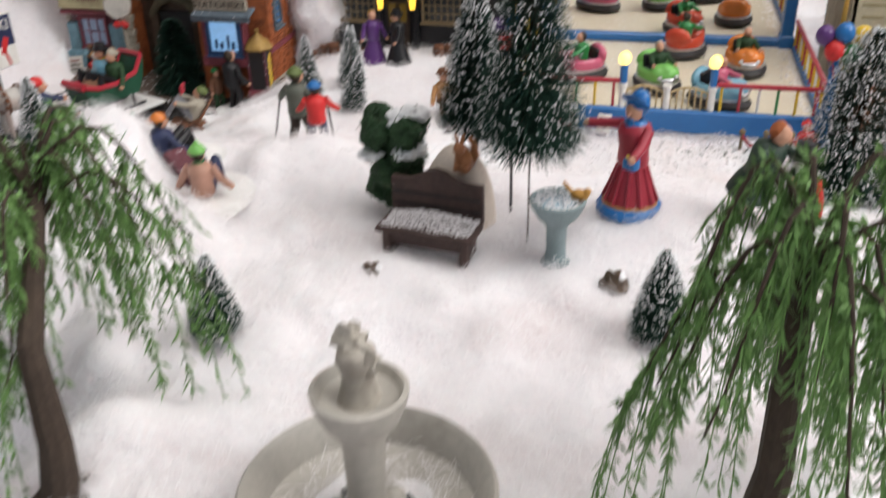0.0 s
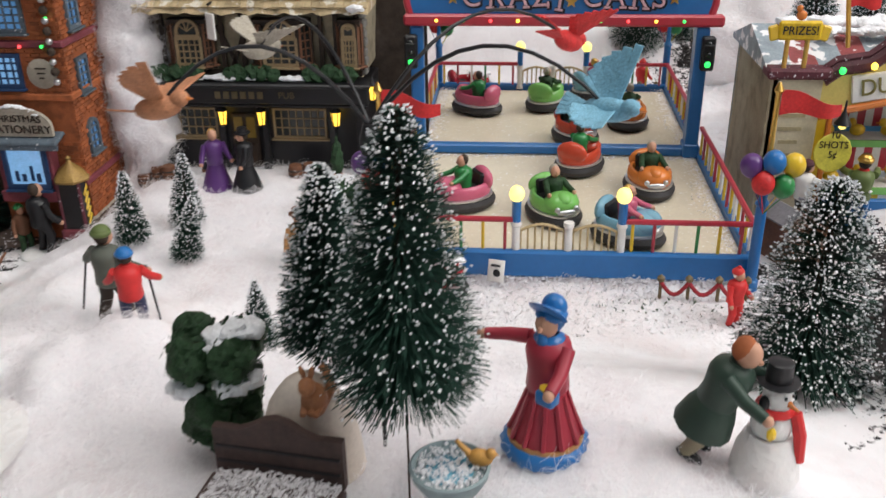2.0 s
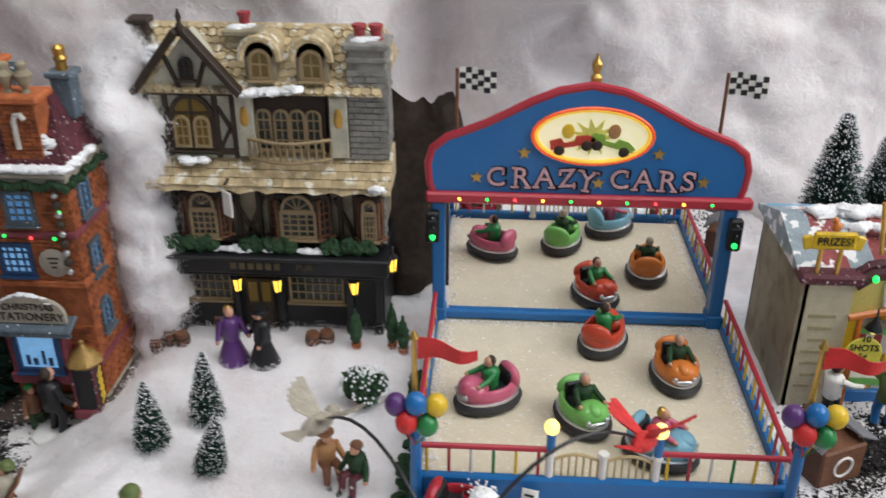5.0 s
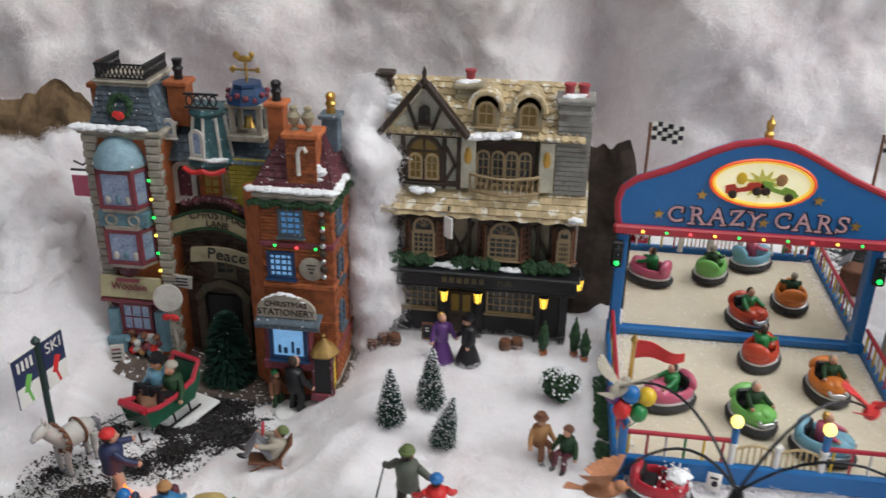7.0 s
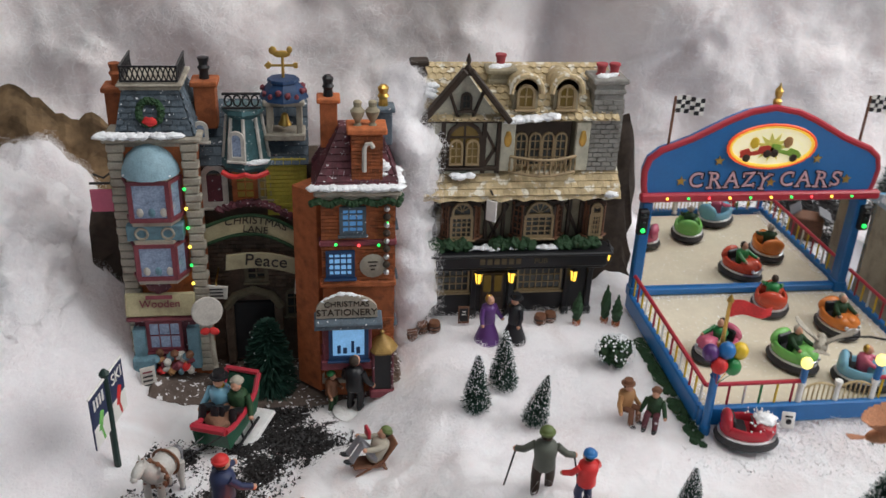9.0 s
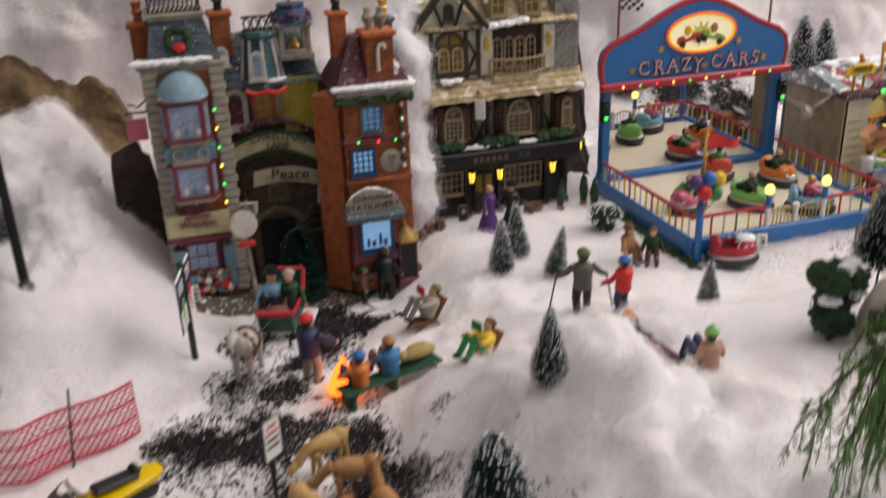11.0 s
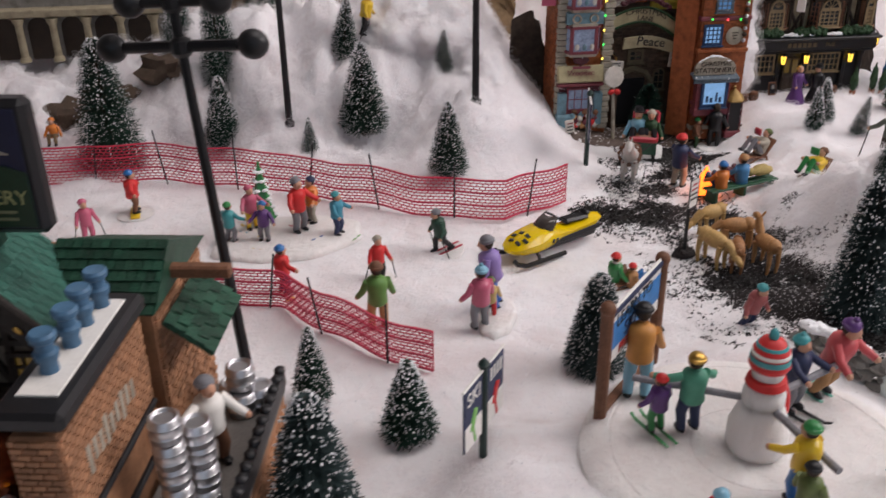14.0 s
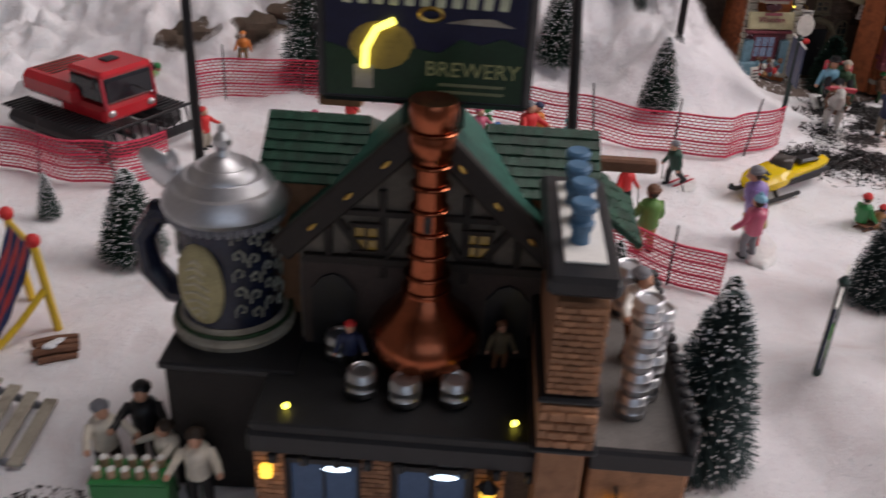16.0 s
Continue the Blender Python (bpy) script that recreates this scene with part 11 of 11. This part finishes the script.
for k in range(6):
    b.lathe([(1.25 - 0.18 * k, 0.6 + 0.8 * k), (0.8 - 0.13 * k, 1.2 + 0.8 * k), (0.35 - 0.05 * k, 1.7 + 0.8 * k)], 9, 0, flute=-0.25)
    for j in range(5):
        a = j * 1.26 + k
        b.ball(((1.1 - 0.17 * k) * math.cos(a), (1.1 - 0.17 * k) * math.sin(a), 0.8 + 0.8 * k), (0.3, 0.3, 0.12), 1, 7, 5, lump=0.4)
b.cyl((0, 0, 0), (0, 0, 1), 0.2, n=7, mi=2)
toy("painted_fir", b, [GREEN, FLOCK, BARK], "green painted toy fir with snow patches among young skiers", "tree", -71.6, 54.6, smooth=0)
figurine("father in green coat and red hat on a sled", -44.6, 39.6, 3.9, 110, GREEN, WOOD, FLAGRED, sit=0.8, scarf=WHITE, group="sled riders", extra=base_extra)
figurine("child in blue trousers riding the sled", -43.4, 39.2, 3.2, 110, DEER, BLUE, FLAGRED, sit=1.0, group="sled riders")
toboggan(-44.0, 39.4, 110, WOOD, "brown wooden sled carrying a father and child", 0.8)
figurine("hiker in yellow jacket and dog-brown pack on the hill", -61.6, 78.4, 4.6, 70, YEL, BLACK, WOOD, poles=True, lean=12, z=18.9)
figurine("child in orange jacket sitting by dark rocks", -93.9, 74.6, 3.4, 0, ORANGE, BROWNPAPER, ORANGE, sit=0.7)
for rx, ry, r in ((-98, 77.5, 3.2), (-93, 78.5, 3.0), (-88.5, 79.5, 2.6), (-83, 80.5, 2.8), (-101, 76.0, 2.8)):
    b = Build(); b.ball((0, 0, 0.6), (r, r * 0.7, r * 0.55), 0, 14, 10, lump=0.7, seed=int(-rx)); toy("dark_rock", b, DARKSTONE, "dark brown rock on the hillside", "rock", rx, ry, smooth=40, group="hillside rocks")


def arcade_house():
    """Cream house with an open arcade far back on the hillside."""
    t = thing("arcade_house", "cream miniature house with round arches behind the rocks", "miniature house", -95, 93, 14.0)
    b = Build(); b.box((0, 2.0, 6.5), (22, 4.0, 13.0), 0, 0.1); part("wall", b, STONE, t, "grey stone wall")
    for k in range(6):
        x = -9.5 + 3.8 * k
        b = Build(); b.lathe([(0.7, 0), (0.6, 0.4), (0.45, 0.6), (0.42, 4.2), (0.65, 4.6), (0.7, 5.0)], 12, 0, (x, -1.2, 0)); part("column", b, PLASTER, t, "cream column")
        if k < 5:
            # closed wall behind; dark slab gives the arch its shade
            b = Build(); b.slab([(x + 0.6, 0), (x + 3.2, 0), (x + 3.2, 3.6)] + [(x + 1.9 + 1.3 * math.cos(i * math.pi / 8), 3.6 + 1.3 * math.sin(i * math.pi / 8)) for i in range(9)], -0.15, 0.02); part("arch_shade", b, TIMBER, t, "dark slab for the shade inside an arch")
            win(t, x + 1.9, -0.05, 7.4, 1.5, 2.6, 2, 3, GLASSY if k % 2 else GLASSD, SHOPWHITE, arch=True)
    b = Build(); b.box((0, -0.8, 5.6), (22, 1.8, 0.9), 0, 0.12); part("cornice", b, PLASTER, t, "cream cornice")
    b = Build(); b.slab([(-11.6, 13.0), (11.6, 13.0), (9.5, 17.0), (-9.5, 17.0)], -0.6, 4.6); part("roof", b, MAROON, t, "dark snowy roof")
arcade_house()


def net_fence(pts, h, posts, label):
    """Red plastic mesh on thin grey stakes along plan points."""
    x0, y0 = pts[len(pts) // 2]
    t = thing("net_fence", label, "net fence", 0, 0, 0)
    P = [Vector((x, y, gz(x, y))) for x, y in pts]
    L = [0]
    for a, c in zip(P[:-1], P[1:]):
        L.append(L[-1] + (c - a).length)
    def on(s):
        for i in range(len(P) - 1):
            if s <= L[i + 1] or i == len(P) - 2:
                q = P[i].lerp(P[i + 1], (s - L[i]) / (L[i + 1] - L[i]))
                return Vector((q.x, q.y + 0.25 * math.sin(s * 0.9), gz(q.x, q.y) + 0.12 * math.sin(s * 0.55)))
    n = int(L[-1] / 0.5)
    b = Build()
    rows = 13
    for j in range(rows):
        z = h * (0.1 + 0.9 * j / (rows - 1))
        thick = 0.1 if j % 4 == 0 else 0.05
        b.tube([on(L[-1] * i / n) + Vector((0, 0, z)) for i in range(n + 1)], thick, 4)
    ob = part("netting", b, NET, t, "red mesh bands", 60); ob["kind"] = "stuff"
    b = Build()
    for i in range(n + 1):
        p = on(L[-1] * i / n)
        for j in range(rows - 1):
            sh = 0.25 if j % 2 else 0.0
            q = on(min(L[-1], L[-1] * i / n + sh))
            b.tube([q + Vector((0, 0, h * (0.1 + 0.9 * j / (rows - 1)))), q + Vector((0, 0, h * (0.1 + 0.9 * (j + 1) / (rows - 1))))], 0.055, 3)
    ob = part("net_twine", b, NET, t, "", 0); ob["kind"] = "stuff"
    for k in range(posts):
        s = L[-1] * (k + 0.35) / posts
        p = on(s)
        b = Build(); b.cyl(p + Vector((0, -0.12, -0.4)), p + Vector((0.8 * math.sin(k * 2.1), -0.2, h + 1.4)), 0.08, 0.07, 6); part("stake", b, RUBBER, t, "thin dark stake")
    rebase(t, x0, y0, gz(x0, y0))


net_fence([(-97, 63.6), (-91.9, 64.6), (-79.5, 62.7), (-72.2, 60.2), (-66.1, 58.0), (-58.4, 54.0), (-50.8, 51.6), (-44.7, 55.0)], 3.9, 8, "long red plastic net fence across the ski slope")
net_fence([(-78.0, 41.0), (-73.0, 40.6), (-69.3, 39.4), (-66.4, 35.6), (-63.5, 33.0), (-59.4, 29.6)], 3.2, 4, "shorter red plastic net fence below the ski slope")


def snowmobile():
    x, y = -47.9, 46.4
    t = thing("snowmobile", "yellow and black toy snowmobile on the snow", "snowmobile", x, y, gz(x, y) + 0.1, -62)
    Y = glossy("snowmobile_yellow", (0.75, 0.52, 0.0), 0.2)
    stations = ((-4.7, 0.3, 1.3, 1.2, 1.0), (-4.4, 0.9, 1.5, 1.32, 0.95), (-3.6, 1.35, 1.85, 1.55, 0.88), (-2.6, 1.55, 2.2, 1.7, 0.85), (-1.5, 1.5, 2.45, 1.8, 0.9), (-0.6, 1.25, 2.35, 1.8, 0.95), (0.2, 1.0, 2.0, 1.7, 1.0), (1.6, 0.92, 1.85, 1.6, 1.05), (3.2, 0.88, 1.95, 1.65, 1.1), (4.3, 0.78, 2.1, 1.75, 1.3), (4.9, 0.5, 1.95, 1.75, 1.5))
    b = Build()
    for yy, w, zt, zs, zb in stations:
        b.v += [(-w * 0.8, yy, zb), (-w, yy, (zb + zs) / 2), (-w, yy, zs), (-w * 0.62, yy, zt - 0.12), (0, yy, zt), (w * 0.62, yy, zt - 0.12), (w, yy, zs), (w, yy, (zb + zs) / 2), (w * 0.8, yy, zb)]
    m = 9
    b.f = [(j * m + i, j * m + (i + 1) % m, (j + 1) * m + (i + 1) % m, (j + 1) * m + i) for j in range(len(stations) - 1) for i in range(m)] + [tuple(range(m - 1, -1, -1)), tuple(range(len(b.v) - m, len(b.v)))]
    b.m = [0] * len(b.f)
    part("hood", b, Y, t, "glossy yellow hood and sides", 50)
    b = Build(); b.box((0, 2.3, 2.12), (1.05, 2.6, 0.42), 0, 0.18, (-4, 0, 0)); b.box((0, 3.5, 2.35), (0.9, 0.5, 0.4), 0, 0.15); part("saddle", b, BLACK, t, "black seat")
    b = Build()
    n = 10
    for k, (rr, zz) in enumerate(((1.15, 2.25), (0.95, 2.75), (0.75, 3.15))):
        for i in range(n + 1):
            a = math.pi * (1.08 + 0.84 * i / n)
            b.v.append((rr * math.cos(a), -0.55 + 0.35 * k + rr * 1.15 * math.sin(a), zz))
    b.f = [(k * (n + 1) + i, k * (n + 1) + i + 1, (k + 1) * (n + 1) + i + 1, (k + 1) * (n + 1) + i) for k in range(2) for i in range(n)]
    b.m = [0] * len(b.f)
    ws = part("windscreen", b, mat("smoked_screen", (0.06, 0.05, 0.045), 0.08, bump_=0), t, "smoked windscreen", 60)
    so = ws.modifiers.new("thickness", 'SOLIDIFY'); so.thickness = 0.0006
    b = Build(); b.box((0, -0.2, 2.4), (1.1, 0.5, 0.5), 0, 0.15); part("dash", b, BLACK, t, "black dash")
    for s in (-1, 1):
        b = Build(); b.box((s * 0.97, 2.2, 1.2), (0.08, 4.2, 0.4), 0, 0.02, (3, 0, 0)); part("side_stripe", b, BLACK, t, "black side stripe")
        for k in range(4):
            b = Build(); b.box((s * 1.42, -1.9 + 0.42 * k, 1.5), (0.1, 0.24, 0.34), 0, 0.03, (0, 0, -s * 6)); part("mark_bar", b, BLACK, t, "plain black mark")
    b = Build(); b.tube([(-1.15, 0.2, 2.75), (-0.3, 0.0, 2.95), (0.3, 0.0, 2.95), (1.15, 0.2, 2.75)], 0.1, 6); part("handlebar", b, BLACK, t)
    b = Build(); b.box((0, 1.3, 0.65), (1.25, 6.4, 0.85), 0, 0.3); b.box((0, 0.2, 1.0), (2.0, 4.6, 0.35), 0, 0.1); part("track", b, RUBBER, t, "black track")
    for s in (-1, 1):
        b = Build(); b.tube([(s * 1.5, 0.2, 0.15), (s * 1.5, -3.8, 0.15), (s * 1.45, -4.7, 0.5), (s * 1.2, -4.9, 0.8)], 0.2, 6); b.tube([(s * 1.45, -2.4, 0.2), (s * 0.7, -2.4, 1.2)], 0.16, 6); part("ski", b, BLACK, t, "black ski")
        b = Build()
        for k in range(3):
            b.box((s * (0.4 + 0.3 * (k % 2)), -3.9 + 0.5 * k, 1.72 + 0.17 * k), (0.5, 0.3, 0.14), 0, 0.04, (19, s * 18, 0))
        part("vent", b, BLACK, t, "black vents")
snowmobile()


def snowcat():
    x, y = -104.6, 57.2
    t = thing("snow_groomer", "large red toy snow groomer with black tracks", "snow groomer", x, y, gz(x, y), 52)
    b = Build(); b.box((0, 1.8, 4.2), (6.2, 7.0, 2.0), 0, 0.5); b.box((0, -2.0, 3.2), (5.6, 5.4, 1.4), 0, 0.3); b.box((0, -2.6, 6.4), (5.2, 4.2, 0.7), 0, 0.25)
    part("body", b, glossy("groomer_red", (0.5, 0.02, 0.03), 0.2), t, "glossy red body")
    b = Build(); b.box((0, -2.6, 5.1), (5.0, 4.4, 2.2), 0, 0.3); part("cab_glass", b, mat("cab_glass", (0.02, 0.02, 0.025), 0.08, bump_=0), t, "dark cab windows")
    for s in (-1, 1):
        b = Build(); b.box((s * 2.5, -4.6, 5.0), (0.3, 0.3, 2.6), 0, 0.08, (-6, 0, 0)); part("cab_post", b, RED, t)
        b = Build()
        b.box((s * 3.6, 0, 1.5), (2.4, 11.5, 1.8), 0, 0.7)
        tr = part("track", b, RUBBER, t, "black rubber track")
        for k in range(22):
            b = Build(); b.box((s * 3.6, -5.4 + 0.52 * k, 2.5), (2.5, 0.16, 0.2)); part("cleat", b, BLACK, tr)
    b = Build(); b.box((0, -6.6, 0.9), (10.5, 0.4, 0.8), 0, 0.15, (-12, 0, 0)); bl = part("blade", b, BLACK, t, "black front blade")
    for k in range(13):
        b = Build(); b.box((-5.0 + k * 10 / 12, -6.5, 1.9), (0.14, 0.16, 1.6), 0, 0.03, (-12, 0, 0)); part("blade_bar", b, BLACK, bl)
    b = Build(); b.box((0, -6.35, 2.7), (10.4, 0.22, 0.22), 0, 0.05); part("top_rail", b, BLACK, bl)
    for s in (-1, 1):
        b = Build(); b.box((s * 1.6, -5.6, 1.7), (0.4, 2.2, 0.4), 0, 0.1); part("blade_arm", b, BLACK, t)
        b = Build(); b.ball((s * 2.0, -4.75, 3.3), (0.36, 0.2, 0.3), 0, 10, 7); part("headlight", b, SILVER, t, "round silver headlight")
        b = Build(); b.box((s * 3.0, -4.2, 5.9), (0.12, 0.3, 0.7), 0, 0.05); part("mirror", b, BLACK, t, "black side mirror")
        b = Build(); b.cyl((s * 1.9, -4.74, 4.2), (s * 0.3, -4.86, 5.2), 0.05, 0.04, 6); part("wiper", b, BLACK, t)
    b = Build(); b.box((0.3, -2.2, 6.82), (1.3, 1.0, 0.16), 0, 0.05); part("roof_hatch", b, BLACK, t, "dark roof hatch")
    for k in range(5):
        b = Build(); b.box((0, 2.2 + 0.55 * k, 5.22), (4.4, 0.18, 0.1), 0, 0.03); part("engine_slat", b, TIMBER, t, "dark engine cover slat")
snowcat()
net_fence([(-116, 52), (-109, 49.5), (-104, 46.8), (-100.5, 46.2), (-97.4, 49.2)], 3.6, 3, "red plastic net fence before the snow groomer")
figurine("person in red jacket with goggles behind the brewery", -95.2, 54.0, 3.6, 60, FLAGRED, STONE_L, FLAGRED, arms=((40, 30), (30, 40)))
figurine("skier in lime and blue lying by the groomer", -103.2, 68.0, 3.6, 70, LIME, BLUE, GREEN, lean=40)
figurine("child in red coat sitting by the groomer", -106.5, 70.5, 3.2, 20, NAVY, BLACK, FLAGRED, sit=0.8)


def pylon(x, y, h, label, arms, lean=0):
    t = thing("lift_pylon", label, "pylon", x, y, gz(x, y) - 0.2, -18, ry=lean)
    b = Build(); b.cyl((0, 0, 0), (0, 0, h), 0.36, 0.24, 10); b.lathe([(0.6, 0), (0.55, 0.5), (0.36, 0.7)], 10); part("mast", b, BLACK, t, "black mast")
    if arms:
        for zz, w in ((h - 0.4, 4.6), (h - 2.6, 7.6)):
            b = Build(); b.cyl((-w / 2, 0, zz), (w / 2, 0, zz), 0.3, 0.3, 10); b.lathe([(0.4, zz - 0.5), (0.55, zz - 0.3), (0.55, zz + 0.3), (0.3, zz + 0.5)], 10)
            arm = part("crossarm", b, BLACK, t, "black crossarm")
            for s in (-1, 1):
                b = Build(); b.ball((s * w / 2, 0, zz), (0.8, 0.7, 0.75), 0, 14, 9); part("sheave", b, BLACK, arm)
for px, py, h, a in ((-70.4, 26.5, 25.5, -4), (-69.6, 70.5, 24, 0), (-51.2, 66.5, 24, 0), (-92.0, 31.7, 24, 0)):
    pylon(px, py, h, "black toy ski lift pylon with cross arm", True, a)

# ---- ski carousel with snowman ----
def carousel():
    cx, cy = -44.0, 16.6
    z = gz(cx, cy) - 0.4
    t = thing("ski_carousel", "white round base with learn-to-ski signboard and spokes", "toy ride", cx, cy, z)
    b = Build(); b.lathe([(9.2, 0), (9.0, 0.9), (8.2, 1.45), (7.6, 1.5), (7.55, 1.44), (7.45, 1.44), (7.4, 1.5), (3.4, 1.52), (3.35, 1.46), (3.25, 1.46), (3.2, 1.52), (0.1, 1.55)], 60); part("base", b, PACKED, t, "white base with grooves")
    top = 1.5
    a0, a1 = Vector((-51.2 - cx, 20.4 - cy, top)), Vector((-46.2 - cx, 26.4 - cy, top - 0.5))
    for p in (a0, a1):
        b = Build(); b.tube([p + Vector((0, 0, -0.4)), p + Vector((0, 0, 6.6))], 0.36, 10); b.ball(p + Vector((0, 0, 6.75)), 0.45, 0, 10, 7); part("sign_post", b, WOOD, t, "brown post")
    b = Build(); b.tube([a0 + Vector((0, 0, 0.15)), a1 + Vector((0, 0, 0.15))], 0.32, 4); part("foot_rail", b, WOOD, t, "brown foot rail")
    mid = (a0 + a1) / 2
    d = a1 - a0; d.z = 0
    ang = math.degrees(math.atan2(d.y, d.x)); w = d.length - 0.7
    b = Build(); b.box((0, 0, 0), (w, 0.2, 3.4), 0, 0.05)
    sb = part("signboard", b, WHITE, t, "white and blue signboard"); sb.matrix_basis = pose(mid.x * U, mid.y * U, (top + 4.7) * U, 0, 0, ang)
    b = Build(); b.box((0, -0.11, 0.0), (w - 0.2, 0.06, 1.7), 0, 0.02); part("blue_field", b, mat("sign_blue", (0.04, 0.2, 0.5), 0.4), sb, "blue picture field")
    b = Build(); b.box((0, -0.12, 1.45), (w, 0.1, 0.35), 0, 0.02); part("blue_top", b, NAVY, sb)
    words("lettering", "LEARN TO", 1.05, sb, (-0.4, -0.15, 0.75), (90, 0, 0), BLACK, "black lettering LEARN TO", 0.02)
    words("lettering", "SKI", 1.25, sb, (-0.9, -0.16, -0.25), (90, 0, 0), NAVY, "dark lettering SKI", 0.02)
    words("lettering", "FREE LESSONS", 0.72, sb, (0, -0.14, -1.2), (90, 0, 0), FLAGRED, "red lettering FREE LESSONS", 0.02)
    for ang2, l in ((150, 6.6), (28, 6.4), (-75, 5.4)):
        a = radians(ang2)
        b = Build(); b.tube([(0.8 * math.cos(a), 0.8 * math.sin(a), top + 3.0), (l * math.cos(a), l * math.sin(a), top + 2.7)], 0.2, 8); part("spoke", b, GREY, t, "grey bar held by the skiers")
    return z + top
CZ = carousel()
b = Build()
b.lathe([(0.28, 0), (0.33, 0.06), (0.33, 0.22), (0.24, 0.4), (0.2, 0.45)], 22, 0); b.ball((0, 0, 0.48), (0.23, 0.23, 0.19), 0, 18, 11); b.ball((0, 0, 0.7), (0.17, 0.17, 0.15), 0, 18, 11)
b.lathe([(0.2, 0.73), (0.22, 0.76), (0.21, 0.81), (0.19, 0.81)], 20, 1); b.lathe([(0.215, 0.79), (0.21, 0.83)], 20, 2); b.lathe([(0.2, 0.82), (0.19, 0.88), (0.12, 0.95), (0.03, 0.97)], 20, 1); b.lathe([(0.205, 0.845), (0.2, 0.87)], 20, 4); b.lathe([(0.17, 0.905), (0.155, 0.925)], 20, 2); b.ball((0, 0, 0.99), 0.055, 2, 10, 7)
b.lathe([(0.17, 0.56), (0.22, 0.59), (0.2, 0.64), (0.16, 0.65)], 20, 1); b.tube([(-0.15, -0.12, 0.6), (-0.24, -0.14, 0.42), (-0.25, -0.13, 0.3)], 0.06, 8, 1); b.ball((-0.25, -0.13, 0.26), (0.06, 0.05, 0.06), 2, 8, 6)
b.cyl((0, -0.16, 0.7), (0, -0.26, 0.69), 0.035, 0.01, 8, 3)
single("snowman", b, [PACKED, FLAGRED, TEAL, ORANGE, WHITE], "large white snowman with red and green bobble hat", "snowman ornament", -44.0, 16.6, CZ, 160, s=7.1).scale = (4.7 * 1.0, 4.7 * 1.0, 7.0)
G = "carousel skiers"
figurine("ski teacher in orange jacket and black cap holding a bar", -48.8, 21.6, 5.6, 160, mat("ochre_jacket", (0.5, 0.22, 0.05), 0.5), SKYB, BLACK, z=CZ, group=G, lean=12, arms=((15, 30), (15, 45)))
figurine("small child in purple suit and red hat", -48.7, 18.4, 3.6, 200, PURPLE, GREEN, FLAGRED, z=CZ + 0.15, group=G, skis=GREEN)
figurine("child in green vest and orange sleeves holding a bar", -47.0, 18.3, 4.8, 190, mat("vest_green", (0.08, 0.3, 0.2), 0.5), NAVY, GOLD, z=CZ + 0.15, group=G, arms=((50, 20), (70, 30)))
base_plate(-47.9, 18.3, 2.0, 1.6, 10, "small white base under two carousel children")
figurine("skier in navy jacket and teal hat holding a bar", -40.8, 19.4, 4.7, 30, NAVY, GREY, TEAL, z=CZ + 0.1, group=G, skis=BLACK, arms=((20, 55), (20, 55)), shape="pom")
figurine("skier in coral jacket and purple hat on mint skis", -38.6, 20.8, 5.4, 30, mat("coral_coat", (0.55, 0.09, 0.1), 0.45), DEER, PURPLE, z=CZ + 0.1, group=G, skis=mat("mint_ski", (0.15, 0.45, 0.35), 0.35), lean=15, arms=((25, 55), (25, 55)), shape="pom")
figurine("child in yellow jacket and green hat holding a bar", -43.6, 12.6, 4.6, 200, YEL, BLUE, GREEN, z=CZ, group=G, arms=((30, 60), (20, 50)))
figurine("child in green jacket kneeling on red skis", -44.0, 11.2, 4.0, 120, OLIVE, BLUE, BLACK, z=CZ, group=G, skis=PINK, sit=0.4)
figurine("child in red jacket and blue helmet crouching", -48.5, 10.6, 3.9, 110, FLAGRED, GREY, SKYB, z=CZ - 0.2, group=G, sit=0.6, arms=((30, 60), (30, 50)))
def ski_later():
    x, y = -37.2, 13.2
    t = thing("small_sign", "small blue and white sign on the carousel edge", "sign", x, y, CZ - 0.2, -20)
    b = Build(); b.box((0, 0, 1.5), (2.8, 0.15, 1.9), 0, 0.05); b.cyl((0, 0.1, 0), (0, 0.1, 1.4), 0.12, n=8); p = part("board", b, SKYB, t, "pale blue board")
    words("lettering", "Ski\nyou later!", 0.55, p, (0, -0.1, 1.8), (90, 0, 0), NAVY, "dark lettering Ski you later!", 0.02)
    words("lettering", "Have Fun!", 0.5, p, (0, -0.1, 0.85), (90, 0, 0), NAVY, "dark lettering Have Fun!", 0.02)
ski_later()
